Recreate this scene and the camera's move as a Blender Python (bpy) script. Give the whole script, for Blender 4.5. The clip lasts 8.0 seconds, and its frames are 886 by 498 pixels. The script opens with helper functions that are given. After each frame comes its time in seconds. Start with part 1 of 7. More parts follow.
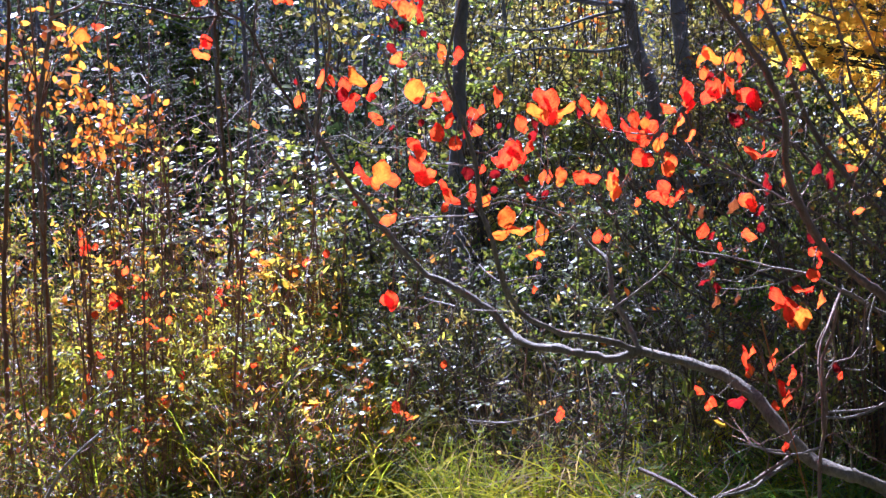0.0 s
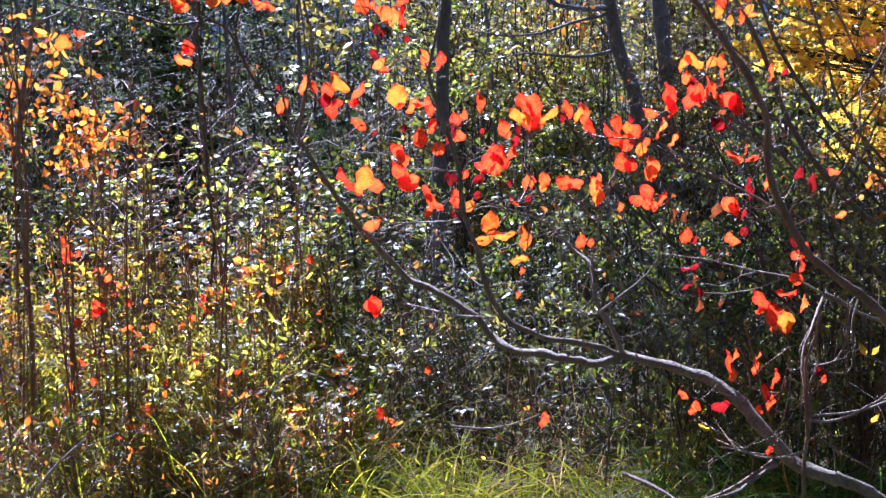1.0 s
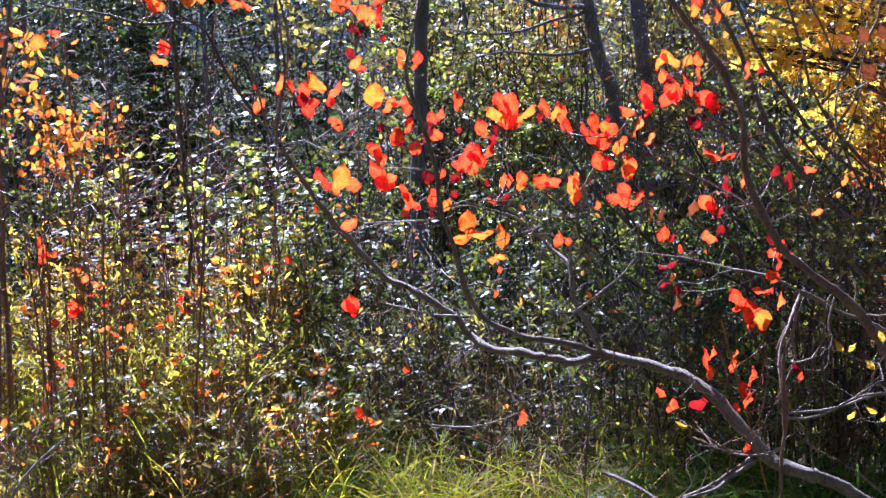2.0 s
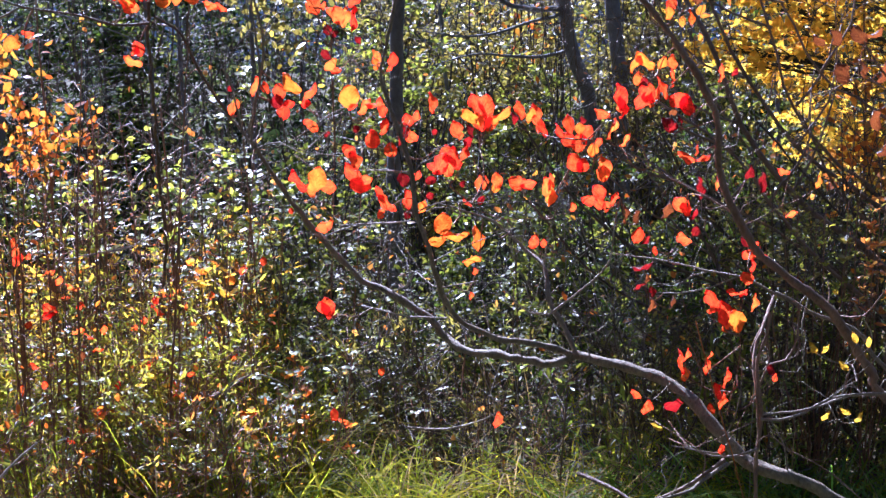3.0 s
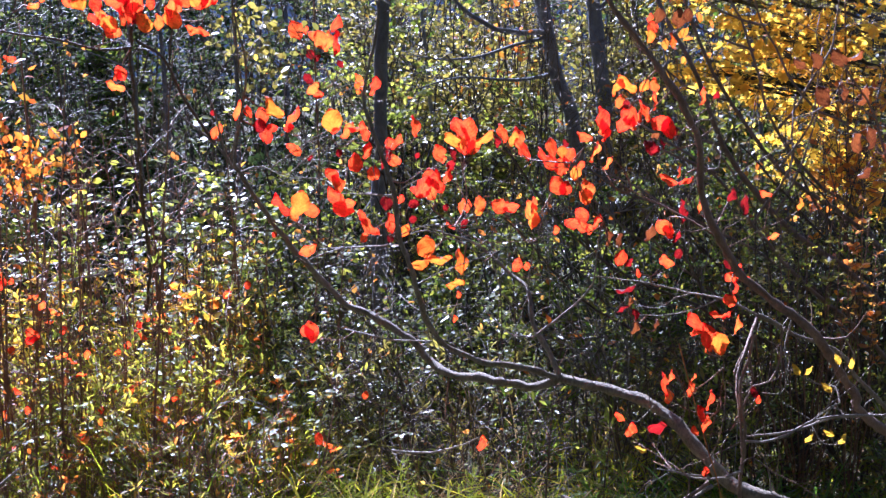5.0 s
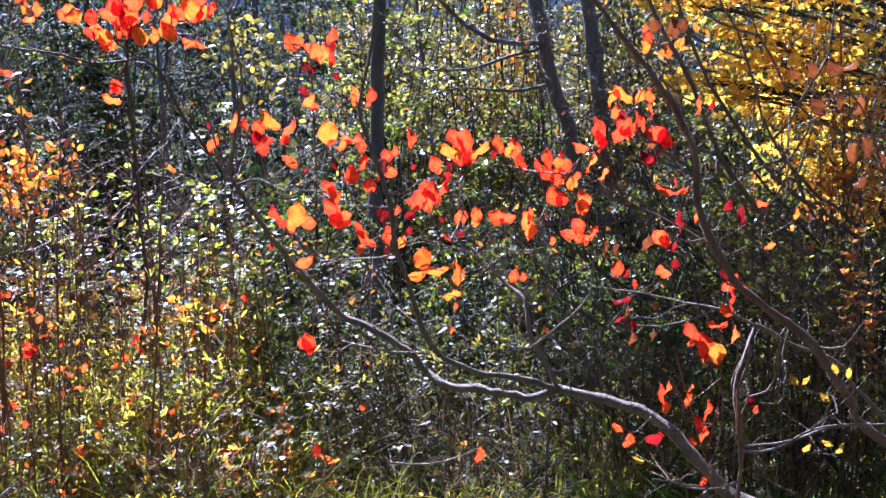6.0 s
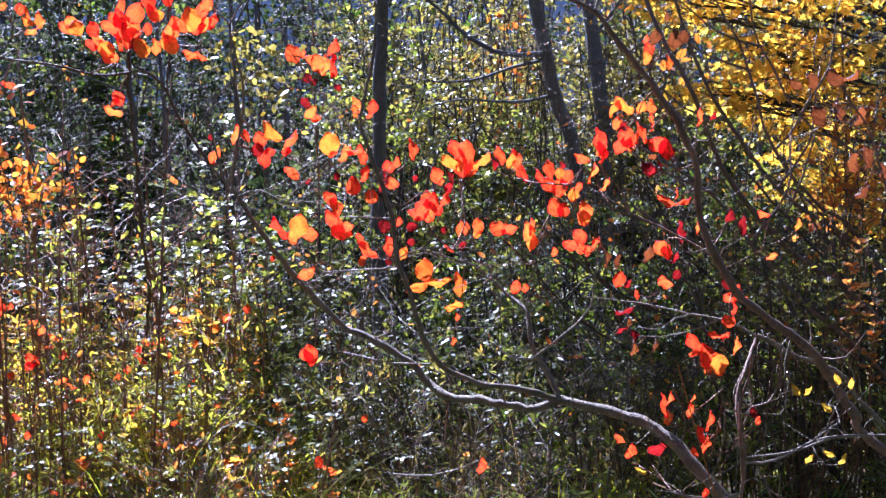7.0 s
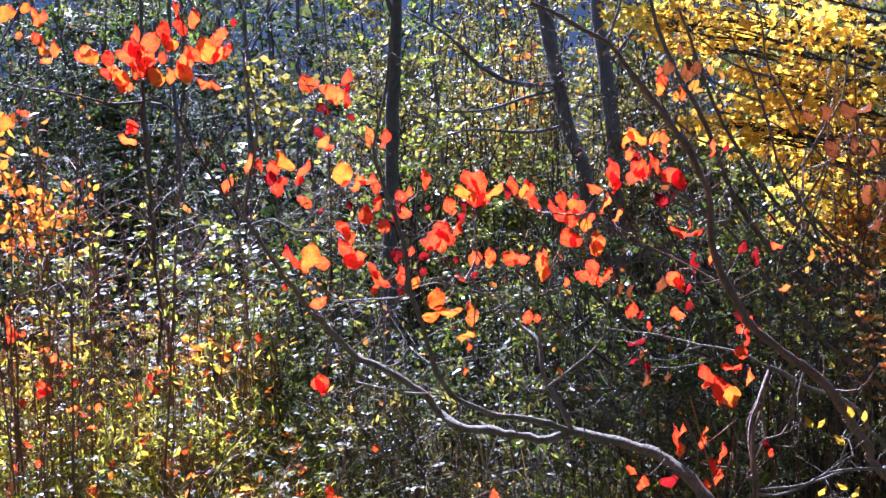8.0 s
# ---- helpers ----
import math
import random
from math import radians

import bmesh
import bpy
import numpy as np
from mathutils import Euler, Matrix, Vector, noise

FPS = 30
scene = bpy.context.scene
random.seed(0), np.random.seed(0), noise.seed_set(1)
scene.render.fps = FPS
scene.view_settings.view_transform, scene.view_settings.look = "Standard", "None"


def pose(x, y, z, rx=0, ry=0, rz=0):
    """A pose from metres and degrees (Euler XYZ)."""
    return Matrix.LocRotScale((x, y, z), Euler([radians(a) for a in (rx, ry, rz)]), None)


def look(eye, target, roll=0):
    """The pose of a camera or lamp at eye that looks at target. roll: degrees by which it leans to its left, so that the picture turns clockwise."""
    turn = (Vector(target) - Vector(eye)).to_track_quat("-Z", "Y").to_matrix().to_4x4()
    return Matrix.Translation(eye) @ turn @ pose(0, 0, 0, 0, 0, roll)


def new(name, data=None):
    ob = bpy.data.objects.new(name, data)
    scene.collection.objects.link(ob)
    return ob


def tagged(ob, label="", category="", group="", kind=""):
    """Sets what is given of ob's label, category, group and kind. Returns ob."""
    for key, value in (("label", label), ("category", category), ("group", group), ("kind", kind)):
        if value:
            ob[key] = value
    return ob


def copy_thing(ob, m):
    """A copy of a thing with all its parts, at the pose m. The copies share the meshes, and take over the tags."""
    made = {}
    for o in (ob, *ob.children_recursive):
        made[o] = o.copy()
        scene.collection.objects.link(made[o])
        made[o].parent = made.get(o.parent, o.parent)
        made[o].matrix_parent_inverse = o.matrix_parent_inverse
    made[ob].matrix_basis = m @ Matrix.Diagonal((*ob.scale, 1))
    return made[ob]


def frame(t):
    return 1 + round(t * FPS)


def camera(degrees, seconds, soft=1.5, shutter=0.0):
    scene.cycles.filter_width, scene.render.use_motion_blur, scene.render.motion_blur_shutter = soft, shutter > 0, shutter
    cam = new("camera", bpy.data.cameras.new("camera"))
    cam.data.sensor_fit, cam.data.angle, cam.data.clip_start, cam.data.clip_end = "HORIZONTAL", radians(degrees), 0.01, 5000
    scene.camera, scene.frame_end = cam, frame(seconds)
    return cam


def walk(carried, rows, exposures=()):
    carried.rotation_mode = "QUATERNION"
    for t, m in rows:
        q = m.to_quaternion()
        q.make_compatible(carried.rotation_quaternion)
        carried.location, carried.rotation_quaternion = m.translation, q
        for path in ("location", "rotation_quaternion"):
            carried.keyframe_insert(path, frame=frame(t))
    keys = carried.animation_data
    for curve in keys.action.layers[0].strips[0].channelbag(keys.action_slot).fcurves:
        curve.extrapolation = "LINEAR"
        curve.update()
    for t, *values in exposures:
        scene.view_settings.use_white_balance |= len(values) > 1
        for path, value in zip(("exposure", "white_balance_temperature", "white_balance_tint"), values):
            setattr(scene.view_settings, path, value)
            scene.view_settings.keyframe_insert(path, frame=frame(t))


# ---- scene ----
import itertools

# camera and its way
cam = camera(34.0, 8.0, 1.4)
PATH = [
    (0, (0.0000, 0.0000, 1.5000), (0.0000, 3.9508, 0.8743), 0.00),
    (0.5, (0.0025, -0.0017, 1.4993), (0.0209, 3.9511, 0.8873), -0.10),
    (1, (0.0017, 0.0020, 1.4988), (0.0453, 3.9550, 0.8890), -0.17),
    (1.5, (0.0050, 0.0045, 1.4996), (0.0746, 3.9565, 0.8853), -0.27),
    (3, (0.0106, 0.0049, 1.5002), (0.1738, 3.9549, 0.8907), -0.16),
    (3.5, (0.0125, 0.0054, 1.5002), (0.2023, 3.9556, 0.9007), -0.20),
    (4, (0.0146, 0.0064, 1.5017), (0.2107, 3.9585, 0.9161), -0.30),
    (4.5, (0.0160, 0.0042, 1.5018), (0.2160, 3.9589, 0.9358), -0.22),
    (6, (0.0226, 0.0042, 1.5046), (0.2285, 3.9649, 0.9848), -0.58),
    (6.5, (0.0240, 0.0019, 1.5040), (0.2291, 3.9645, 0.9985), -0.68),
    (7, (0.0266, 0.0029, 1.5043), (0.2238, 3.9681, 1.0155), -0.69),
    (7.5, (0.0276, 0.0004, 1.5053), (0.2095, 3.9715, 1.0611), -0.59),
    (8, (0.0248, 0.0034, 1.5050), (0.1915, 3.9791, 1.0971), -0.45),
]
walk(cam, [(t, look(eye, target, roll)) for t, eye, target, roll in PATH], [(0.0, 1.80, 4910, 30), (8.0, 1.80, 4910, 30)])

# sky and sun: a clear autumn day, the sun ahead, a little to the left
SUN_UP, SUN_TURN = 45.0, 24.0
world = bpy.data.worlds.new("sky")
scene.world = world
world.use_nodes = True
sky = world.node_tree.nodes.new("ShaderNodeTexSky")
sky.sky_type, sky.sun_disc = "NISHITA", False
sky.sun_elevation, sky.sun_rotation = radians(SUN_UP), radians(-SUN_TURN)
back = world.node_tree.nodes["Background"]
back.inputs["Strength"].default_value = 0.041
world.node_tree.links.new(sky.outputs["Color"], back.inputs["Color"])
sun_data = bpy.data.lights.new("sun", "SUN")
sun_data.energy, sun_data.angle, sun_data.color = 5.0, radians(0.55), (1.0, 0.95, 0.87)
sun = new("sun", sun_data)
sun_from = Vector((-math.sin(radians(SUN_TURN)) * math.cos(radians(SUN_UP)), math.cos(radians(SUN_TURN)) * math.cos(radians(SUN_UP)), math.sin(radians(SUN_UP))))
sun.matrix_world = look(sun_from * 40, (0, 0, 0))

rng = np.random.default_rng(7)


# ---- materials ----
def material(name):
    mat = bpy.data.materials.new(name)
    mat.use_nodes = True
    nodes, links = mat.node_tree.nodes, mat.node_tree.links
    return mat, nodes, links, nodes["Principled BSDF"]


def ramp(nodes, links, source, colours):
    node = nodes.new("ShaderNodeValToRGB")
    band = node.color_ramp
    while len(band.elements) < len(colours):
        band.elements.new(0.5)
    for n, (el, c) in enumerate(zip(band.elements, colours)):
        el.position, el.color = n / max(1, len(colours) - 1), (*c, 1)
    links.new(source, node.inputs["Fac"])
    return node.outputs["Color"]


def noise_at(nodes, links, coords, scale, detail=4.0, rough=0.6):
    node = nodes.new("ShaderNodeTexNoise")
    node.inputs["Scale"].default_value, node.inputs["Detail"].default_value = scale, detail
    node.inputs["Roughness"].default_value = rough
    links.new(coords, node.inputs["Vector"])
    return node.outputs["Fac"]


def leaf_material(name, face, glow, gloss=0.38, through_share=0.5, blotch=60.0, single=False, spec=0.5):
    """A leaf: a glossy skin of the colours in face, light through it in the colours of glow, blotched and veined."""
    mat, nodes, links, skin = material(name)
    coords = nodes.new("ShaderNodeTexCoord").outputs["Object"]
    pick = nodes.new("ShaderNodeObjectInfo").outputs["Random"] if single else nodes.new("ShaderNodeNewGeometry").outputs["Random Per Island"]
    spots = noise_at(nodes, links, coords, 2.6 if single else blotch, 3.0)

    def sums(kind, one, two):
        node = nodes.new("ShaderNodeMath")
        node.operation = kind
        for n, v in enumerate((one, two)):
            if isinstance(v, (int, float)):
                node.inputs[n].default_value = v
            else:
                links.new(v, node.inputs[n])
        return node.outputs[0]

    share = sums("ADD", sums("MULTIPLY", spots, 1.9 if single else 0.5), sums("ADD", sums("MULTIPLY", pick, 0.8), -0.8 if single else -0.2))
    if single:
        # the blade ripens from its rim inwards
        place = nodes.new("ShaderNodeSeparateXYZ")
        links.new(coords, place.inputs[0])
        across, along = sums("POWER", sums("MULTIPLY", place.outputs["X"], 2.1), 2.0), sums("POWER", sums("MULTIPLY", sums("SUBTRACT", place.outputs["Y"], 0.5), 2.0), 2.0)
        share = sums("SUBTRACT", share, sums("MULTIPLY", sums("POWER", sums("ADD", across, along), 2.0), 0.4))
    bump = nodes.new("ShaderNodeBump")
    thin = nodes.new("ShaderNodeBsdfTranslucent")
    bump.inputs["Strength"].default_value, bump.inputs["Distance"].default_value = (0.6, 0.0018) if single else (0.12, 0.001)
    shine = ramp(nodes, links, share, glow)
    if single:
        axes = nodes.new("ShaderNodeSeparateXYZ")
        links.new(coords, axes.inputs[0])
        off = sums("ABSOLUTE", axes.outputs["X"], 0)
        rib = sums("LESS_THAN", off, 0.014)
        fork = sums("POWER", sums("ABSOLUTE", sums("SINE", sums("MULTIPLY", sums("SUBTRACT", axes.outputs["Y"], sums("MULTIPLY", sums("SUBTRACT", off, sums("MULTIPLY", spots, 0.25)), 0.85)), 21.0), 0), 0), 14.0)
        vein = sums("MAXIMUM", rib, sums("MULTIPLY", fork, 0.7))
        tint = nodes.new("ShaderNodeMix")
        tint.data_type = "RGBA"
        links.new(sums("MULTIPLY", vein, 0.22), tint.inputs[0])
        links.new(shine, tint.inputs[6])
        tint.inputs[7].default_value = (*[min(1.0, 0.6 * c + 0.4 * d) for c, d in zip(glow[-1], (1.0, 0.5, 0.08))], 1)
        shine = tint.outputs[2]
        height = sums("ADD", vein, sums("MULTIPLY", noise_at(nodes, links, coords, 9.0), 3.0))
    else:
        height = noise_at(nodes, links, coords, blotch * 4)
    links.new(height, bump.inputs["Height"])
    links.new(ramp(nodes, links, share, face), skin.inputs["Base Color"])
    skin.inputs["Roughness"].default_value = gloss
    skin.inputs["Specular IOR Level"].default_value = spec
    links.new(bump.outputs["Normal"], skin.inputs["Normal"])
    links.new(shine, thin.inputs["Color"])
    links.new(bump.outputs["Normal"], thin.inputs["Normal"])
    mix = nodes.new("ShaderNodeMixShader")
    mix.inputs["Fac"].default_value = through_share
    links.new(skin.outputs[0], mix.inputs[1])
    links.new(thin.outputs[0], mix.inputs[2])
    links.new(mix.outputs[0], nodes["Material Output"].inputs["Surface"])
    return mat


def bark_material(name, dark, light, gloss=0.6, scale=40.0, spec=0.4):
    mat, nodes, links, skin = material(name)
    coords = nodes.new("ShaderNodeTexCoord").outputs["Object"]
    stretch = nodes.new("ShaderNodeMapping")
    stretch.inputs["Scale"].default_value = (1.0, 1.0, 0.45)
    links.new(coords, stretch.inputs["Vector"])
    fine = noise_at(nodes, links, stretch.outputs[0], scale * 3, 6.0, 0.7)
    broad = noise_at(nodes, links, coords, scale * 0.3)
    mean = nodes.new("ShaderNodeMath")
    mean.operation = "MULTIPLY_ADD"
    links.new(fine, mean.inputs[0])
    mean.inputs[1].default_value = 0.6
    half = nodes.new("ShaderNodeMath")
    half.operation = "MULTIPLY"
    links.new(broad, half.inputs[0])
    half.inputs[1].default_value = 0.45
    links.new(half.outputs[0], mean.inputs[2])
    middle = tuple((a + b) / 2 for a, b in zip(dark, light))
    contrast = nodes.new("ShaderNodeMath")
    contrast.operation = "MULTIPLY_ADD"
    links.new(mean.outputs[0], contrast.inputs[0])
    contrast.inputs[1].default_value, contrast.inputs[2].default_value = 2.6, -0.85
    links.new(ramp(nodes, links, contrast.outputs[0], [dark, middle, light]), skin.inputs["Base Color"])
    skin.inputs["Roughness"].default_value = gloss
    skin.inputs["Specular IOR Level"].default_value = spec
    bump = nodes.new("ShaderNodeBump")
    bump.inputs["Strength"].default_value, bump.inputs["Distance"].default_value = 0.9, 0.006
    links.new(fine, bump.inputs["Height"])
    links.new(bump.outputs["Normal"], skin.inputs["Normal"])
    return mat


RED = leaf_material("red_leaf", [(0.28, 0.02, 0.015), (0.42, 0.05, 0.025)], [(0.96, 0.03, 0.008), (1.0, 0.07, 0.010), (1.0, 0.13, 0.014)], 0.45, 0.78, 50, True, 0.35)
ORANGE = leaf_material("orange_leaf", [(0.45, 0.07, 0.02), (0.5, 0.12, 0.03)], [(1.0, 0.05, 0.010), (1.0, 0.12, 0.014), (1.0, 0.21, 0.02)], 0.45, 0.78, 50, True, 0.35)
AMBER = leaf_material("amber_leaf", [(0.5, 0.18, 0.02), (0.55, 0.24, 0.03)], [(1.0, 0.12, 0.006), (1.0, 0.20, 0.010), (1.0, 0.27, 0.013)], 0.42, 0.74, 50, True, 0.4)
CRIMSON = leaf_material("crimson_leaf", [(0.15, 0.012, 0.02), (0.22, 0.018, 0.028)], [(0.18, 0.003, 0.008), (0.4, 0.008, 0.012)], 0.45, 0.6, 50, True, 0.3)
YELLOW_SINGLE = leaf_material("pointed_yellow_leaf", [(0.4, 0.26, 0.03), (0.5, 0.34, 0.04)], [(0.8, 0.42, 0.02), (1.0, 0.6, 0.03), (1.0, 0.7, 0.06)], 0.42, 0.66, 50, True, 0.4)
RUSSET = leaf_material("russet_leaf", [(0.09, 0.035, 0.022), (0.15, 0.05, 0.028)], [(0.13, 0.03, 0.010), (0.32, 0.085, 0.02)], 0.32, 0.5, 50, True, 0.5)
SMALL_GREEN = leaf_material("small_green_leaf", [(0.03, 0.05, 0.02), (0.055, 0.08, 0.03), (0.09, 0.10, 0.035)], [(0.09, 0.15, 0.02), (0.32, 0.36, 0.035), (0.66, 0.6, 0.07)], 0.36, 0.46, 80, spec=0.32)
DARK_GREEN = leaf_material("dark_green_leaf", [(0.014, 0.030, 0.008), (0.026, 0.05, 0.012), (0.05, 0.075, 0.018)], [(0.07, 0.15, 0.012), (0.2, 0.30, 0.025), (0.56, 0.54, 0.05)], 0.42, 0.48, 80, spec=0.18)
# darker, duller copy of the dark green leaf; deep shade put into its colour
SHADED_GREEN = leaf_material("shade_darkened_leaf", [(0.010, 0.020, 0.008), (0.022, 0.036, 0.012), (0.04, 0.055, 0.018)], [(0.03, 0.06, 0.02), (0.09, 0.13, 0.035), (0.34, 0.34, 0.08)], 0.6, 0.38, 40, spec=0.1)
WEED_LEAF = leaf_material("weed_leaf", [(0.08, 0.10, 0.012), (0.15, 0.15, 0.02), (0.22, 0.13, 0.02)], [(0.26, 0.32, 0.02), (0.56, 0.54, 0.03), (0.88, 0.66, 0.04), (1.0, 0.62, 0.04), (1.0, 0.40, 0.03)], 0.40, 0.74, 80, spec=0.65)
PALE_WEED = leaf_material("pale_weed_leaf", [(0.13, 0.18, 0.035), (0.2, 0.24, 0.05), (0.28, 0.26, 0.06)], [(0.38, 0.48, 0.03), (0.74, 0.72, 0.05), (0.98, 0.76, 0.07)], 0.40, 0.60, 80, spec=0.75)
SHINING = leaf_material("shining_leaf", [(0.06, 0.09, 0.035), (0.10, 0.13, 0.045), (0.15, 0.16, 0.06)], [(0.22, 0.31, 0.03), (0.5, 0.55, 0.05), (0.8, 0.74, 0.08)], 0.40, 0.47, 80, spec=0.62)
YELLOW = leaf_material("yellow_leaf", [(0.45, 0.36, 0.05), (0.55, 0.45, 0.07)], [(1.0, 0.53, 0.025), (1.0, 0.66, 0.04), (1.0, 0.79, 0.09)], 0.4, 0.72, 80, spec=0.7)
ORANGE_SMALL = leaf_material("small_orange_leaf", [(0.35, 0.09, 0.03), (0.42, 0.2, 0.03)], [(0.96, 0.17, 0.02), (1.0, 0.34, 0.02), (1.0, 0.54, 0.05)], 0.42, 0.6, 80)
OLIVE = leaf_material("olive_leaf", [(0.10, 0.10, 0.03), (0.16, 0.14, 0.03)], [(0.35, 0.33, 0.06), (0.65, 0.54, 0.08), (0.85, 0.64, 0.12)], 0.38, 0.40, 80)
RUST = leaf_material("rust_leaf", [(0.16, 0.08, 0.04), (0.3, 0.15, 0.05)], [(0.6, 0.14, 0.03), (0.95, 0.38, 0.05), (1.0, 0.6, 0.1)], 0.35, 0.62, 80)
LIME = leaf_material("lime_leaf", [(0.12, 0.16, 0.03), (0.2, 0.22, 0.04)], [(0.5, 0.62, 0.05), (0.8, 0.85, 0.08), (0.95, 0.9, 0.1)], 0.32, 0.65, 80)
GRASS = leaf_material("grass_blade", [(0.06, 0.09, 0.012), (0.12, 0.14, 0.02), (0.2, 0.17, 0.04)], [(0.12, 0.24, 0.012), (0.34, 0.42, 0.018), (0.64, 0.58, 0.03)], 0.6, 0.7, 6, spec=0.08)
GRASS_BRIGHT = leaf_material("bright_grass_blade", [(0.26, 0.30, 0.008), (0.44, 0.42, 0.012), (0.56, 0.48, 0.02)], [(0.5, 0.56, 0.006), (0.82, 0.78, 0.008), (1.0, 0.86, 0.015)], 0.55, 0.7, 6, spec=0.08)
FIELD_GRASS = leaf_material("field_grass_blade", [(0.10, 0.13, 0.015), (0.18, 0.19, 0.02), (0.28, 0.22, 0.04)], [(0.22, 0.34, 0.01), (0.5, 0.56, 0.012), (0.9, 0.72, 0.03)], 0.55, 0.72, 6, spec=0.1)
SHADE_GRASS = leaf_material("shade_grass_blade", [(0.05, 0.11, 0.015), (0.08, 0.15, 0.025), (0.13, 0.18, 0.035)], [(0.12, 0.32, 0.02), (0.28, 0.5, 0.04), (0.6, 0.7, 0.08)], 0.5, 0.6, 6, spec=0.2)
PLUME = leaf_material("horsetail_green", [(0.22, 0.29, 0.02), (0.34, 0.38, 0.03)], [(0.55, 0.66, 0.03), (0.8, 0.8, 0.05)], 0.5, 0.55, 20, spec=0.2)
STRAW = leaf_material("straw", [(0.25, 0.18, 0.09), (0.4, 0.3, 0.16)], [(0.55, 0.36, 0.10), (0.8, 0.56, 0.2)], 0.5, 0.5, 30, spec=0.1)
LITTER = leaf_material("leaf_litter", [(0.14, 0.075, 0.04), (0.26, 0.14, 0.06), (0.36, 0.19, 0.07)], [(0.3, 0.12, 0.04), (0.55, 0.27, 0.07)], 0.6, 0.35, 60, spec=0.2)
GREY_BARK = bark_material("grey_bark", (0.058, 0.049, 0.036), (0.38, 0.325, 0.24), 0.5, 55, 0.3)
BROWN_BARK = bark_material("brown_bark", (0.04, 0.025, 0.018), (0.17, 0.11, 0.075), 0.5, 40, 0.4)
LIMB_BARK = bark_material("warm_limb_bark", (0.10, 0.062, 0.045), (0.36, 0.24, 0.175), 0.5, 40, 0.35)
# lightened and blued, so haze over the trunks sits in the bark colour
TRUNK_BARK = bark_material("hazed_grey_trunk_bark", (0.09, 0.092, 0.105), (0.25, 0.25, 0.275), 0.6, 25, 0.3)
DARK_BARK = bark_material("dark_bark", (0.022, 0.020, 0.020), (0.085, 0.078, 0.074), 0.6, 25, 0.25)
PALE_TWIG = bark_material("pale_twig", (0.14, 0.105, 0.08), (0.40, 0.335, 0.27), 0.4, 60, 0.5)
RED_STEM = bark_material("reddish_stem", (0.11, 0.048, 0.026), (0.34, 0.165, 0.085), 0.42, 60, 0.5)
TWIG_BARK = bark_material("dark_twig", (0.03, 0.02, 0.013), (0.13, 0.085, 0.055), 0.42, 60, 0.4)
DEAD_WOOD = bark_material("dead_wood", (0.2, 0.17, 0.14), (0.5, 0.45, 0.38), 0.5, 50, 0.4)

soil, nodes, links, skin = material("woodland_soil")
coords = nodes.new("ShaderNodeTexCoord").outputs["Object"]
broad = noise_at(nodes, links, coords, 1.6, 6.0)
links.new(ramp(nodes, links, broad, [(0.03, 0.022, 0.014), (0.06, 0.045, 0.025), (0.075, 0.075, 0.03), (0.05, 0.07, 0.02)]), skin.inputs["Base Color"])
skin.inputs["Roughness"].default_value = 0.95
bump = nodes.new("ShaderNodeBump")
bump.inputs["Strength"].default_value, bump.inputs["Distance"].default_value = 0.9, 0.03
links.new(noise_at(nodes, links, coords, 22.0, 8.0, 0.7), bump.inputs["Height"])
links.new(bump.outputs["Normal"], skin.inputs["Normal"])


# ---- building blocks ----
def mesh_of(name, verts, faces, mat, smooth=True):
    """A mesh from arrays: verts n x 3, faces m x k."""
    verts, faces = np.asarray(verts, np.float32), np.asarray(faces, np.int32)
    me = bpy.data.meshes.new(name)
    m, k = faces.shape
    me.vertices.add(len(verts))
    me.vertices.foreach_set("co", verts.ravel())
    me.loops.add(m * k)
    me.loops.foreach_set("vertex_index", faces.ravel())
    me.polygons.add(m)
    me.polygons.foreach_set("loop_start", np.arange(0, m * k, k, dtype=np.int32))
    me.polygons.foreach_set("use_smooth", np.full(m, smooth))
    me.update(calc_edges=True)
    me.materials.append(mat)
    return me


def thing(name, base, label, category, group="", kind=""):
    ob = new(name)
    ob.location = base
    ob.empty_display_size = 0.1
    return tagged(ob, label, category, group, kind)


def under(name, me, parent, label="", kind=""):
    """A mesh laid out in world metres, as a part of parent."""
    ob = new(name, me)
    at = Vector(parent["at"]) if "at" in parent else parent.location
    me.transform(Matrix.Translation(-at))
    ob.parent = parent
    ob["at"] = tuple(at)
    return tagged(ob, label, kind=kind)


def unit(v):
    v = np.asarray(v, float)
    return v / (np.linalg.norm(v, axis=-1, keepdims=True) + 1e-12)


def curve_through(points, step=0.03, wobble=0.0):
    """A smooth line through the points, with a little natural unevenness."""
    p = np.asarray(points, float)
    p = np.vstack([2 * p[0] - p[1], p, 2 * p[-1] - p[-2]])
    out = []
    for a, b, c, d in zip(p, p[1:], p[2:], p[3:]):
        n = max(2, int(np.linalg.norm(c - b) / step))
        s = np.linspace(0, 1, n, endpoint=False)[:, None]
        out.append(0.5 * (2 * b + (c - a) * s + (2 * a - 5 * b + 4 * c - d) * s**2 + (3 * b - a - 3 * c + d) * s**3))
    line = np.vstack(out + [p[-2][None]])
    if wobble:
        kick = rng.normal(0, wobble, line.shape)
        kick[0] = 0
        line = line + (kick + np.roll(kick, 1, 0) + np.roll(kick, -1, 0)) / 2
    return line


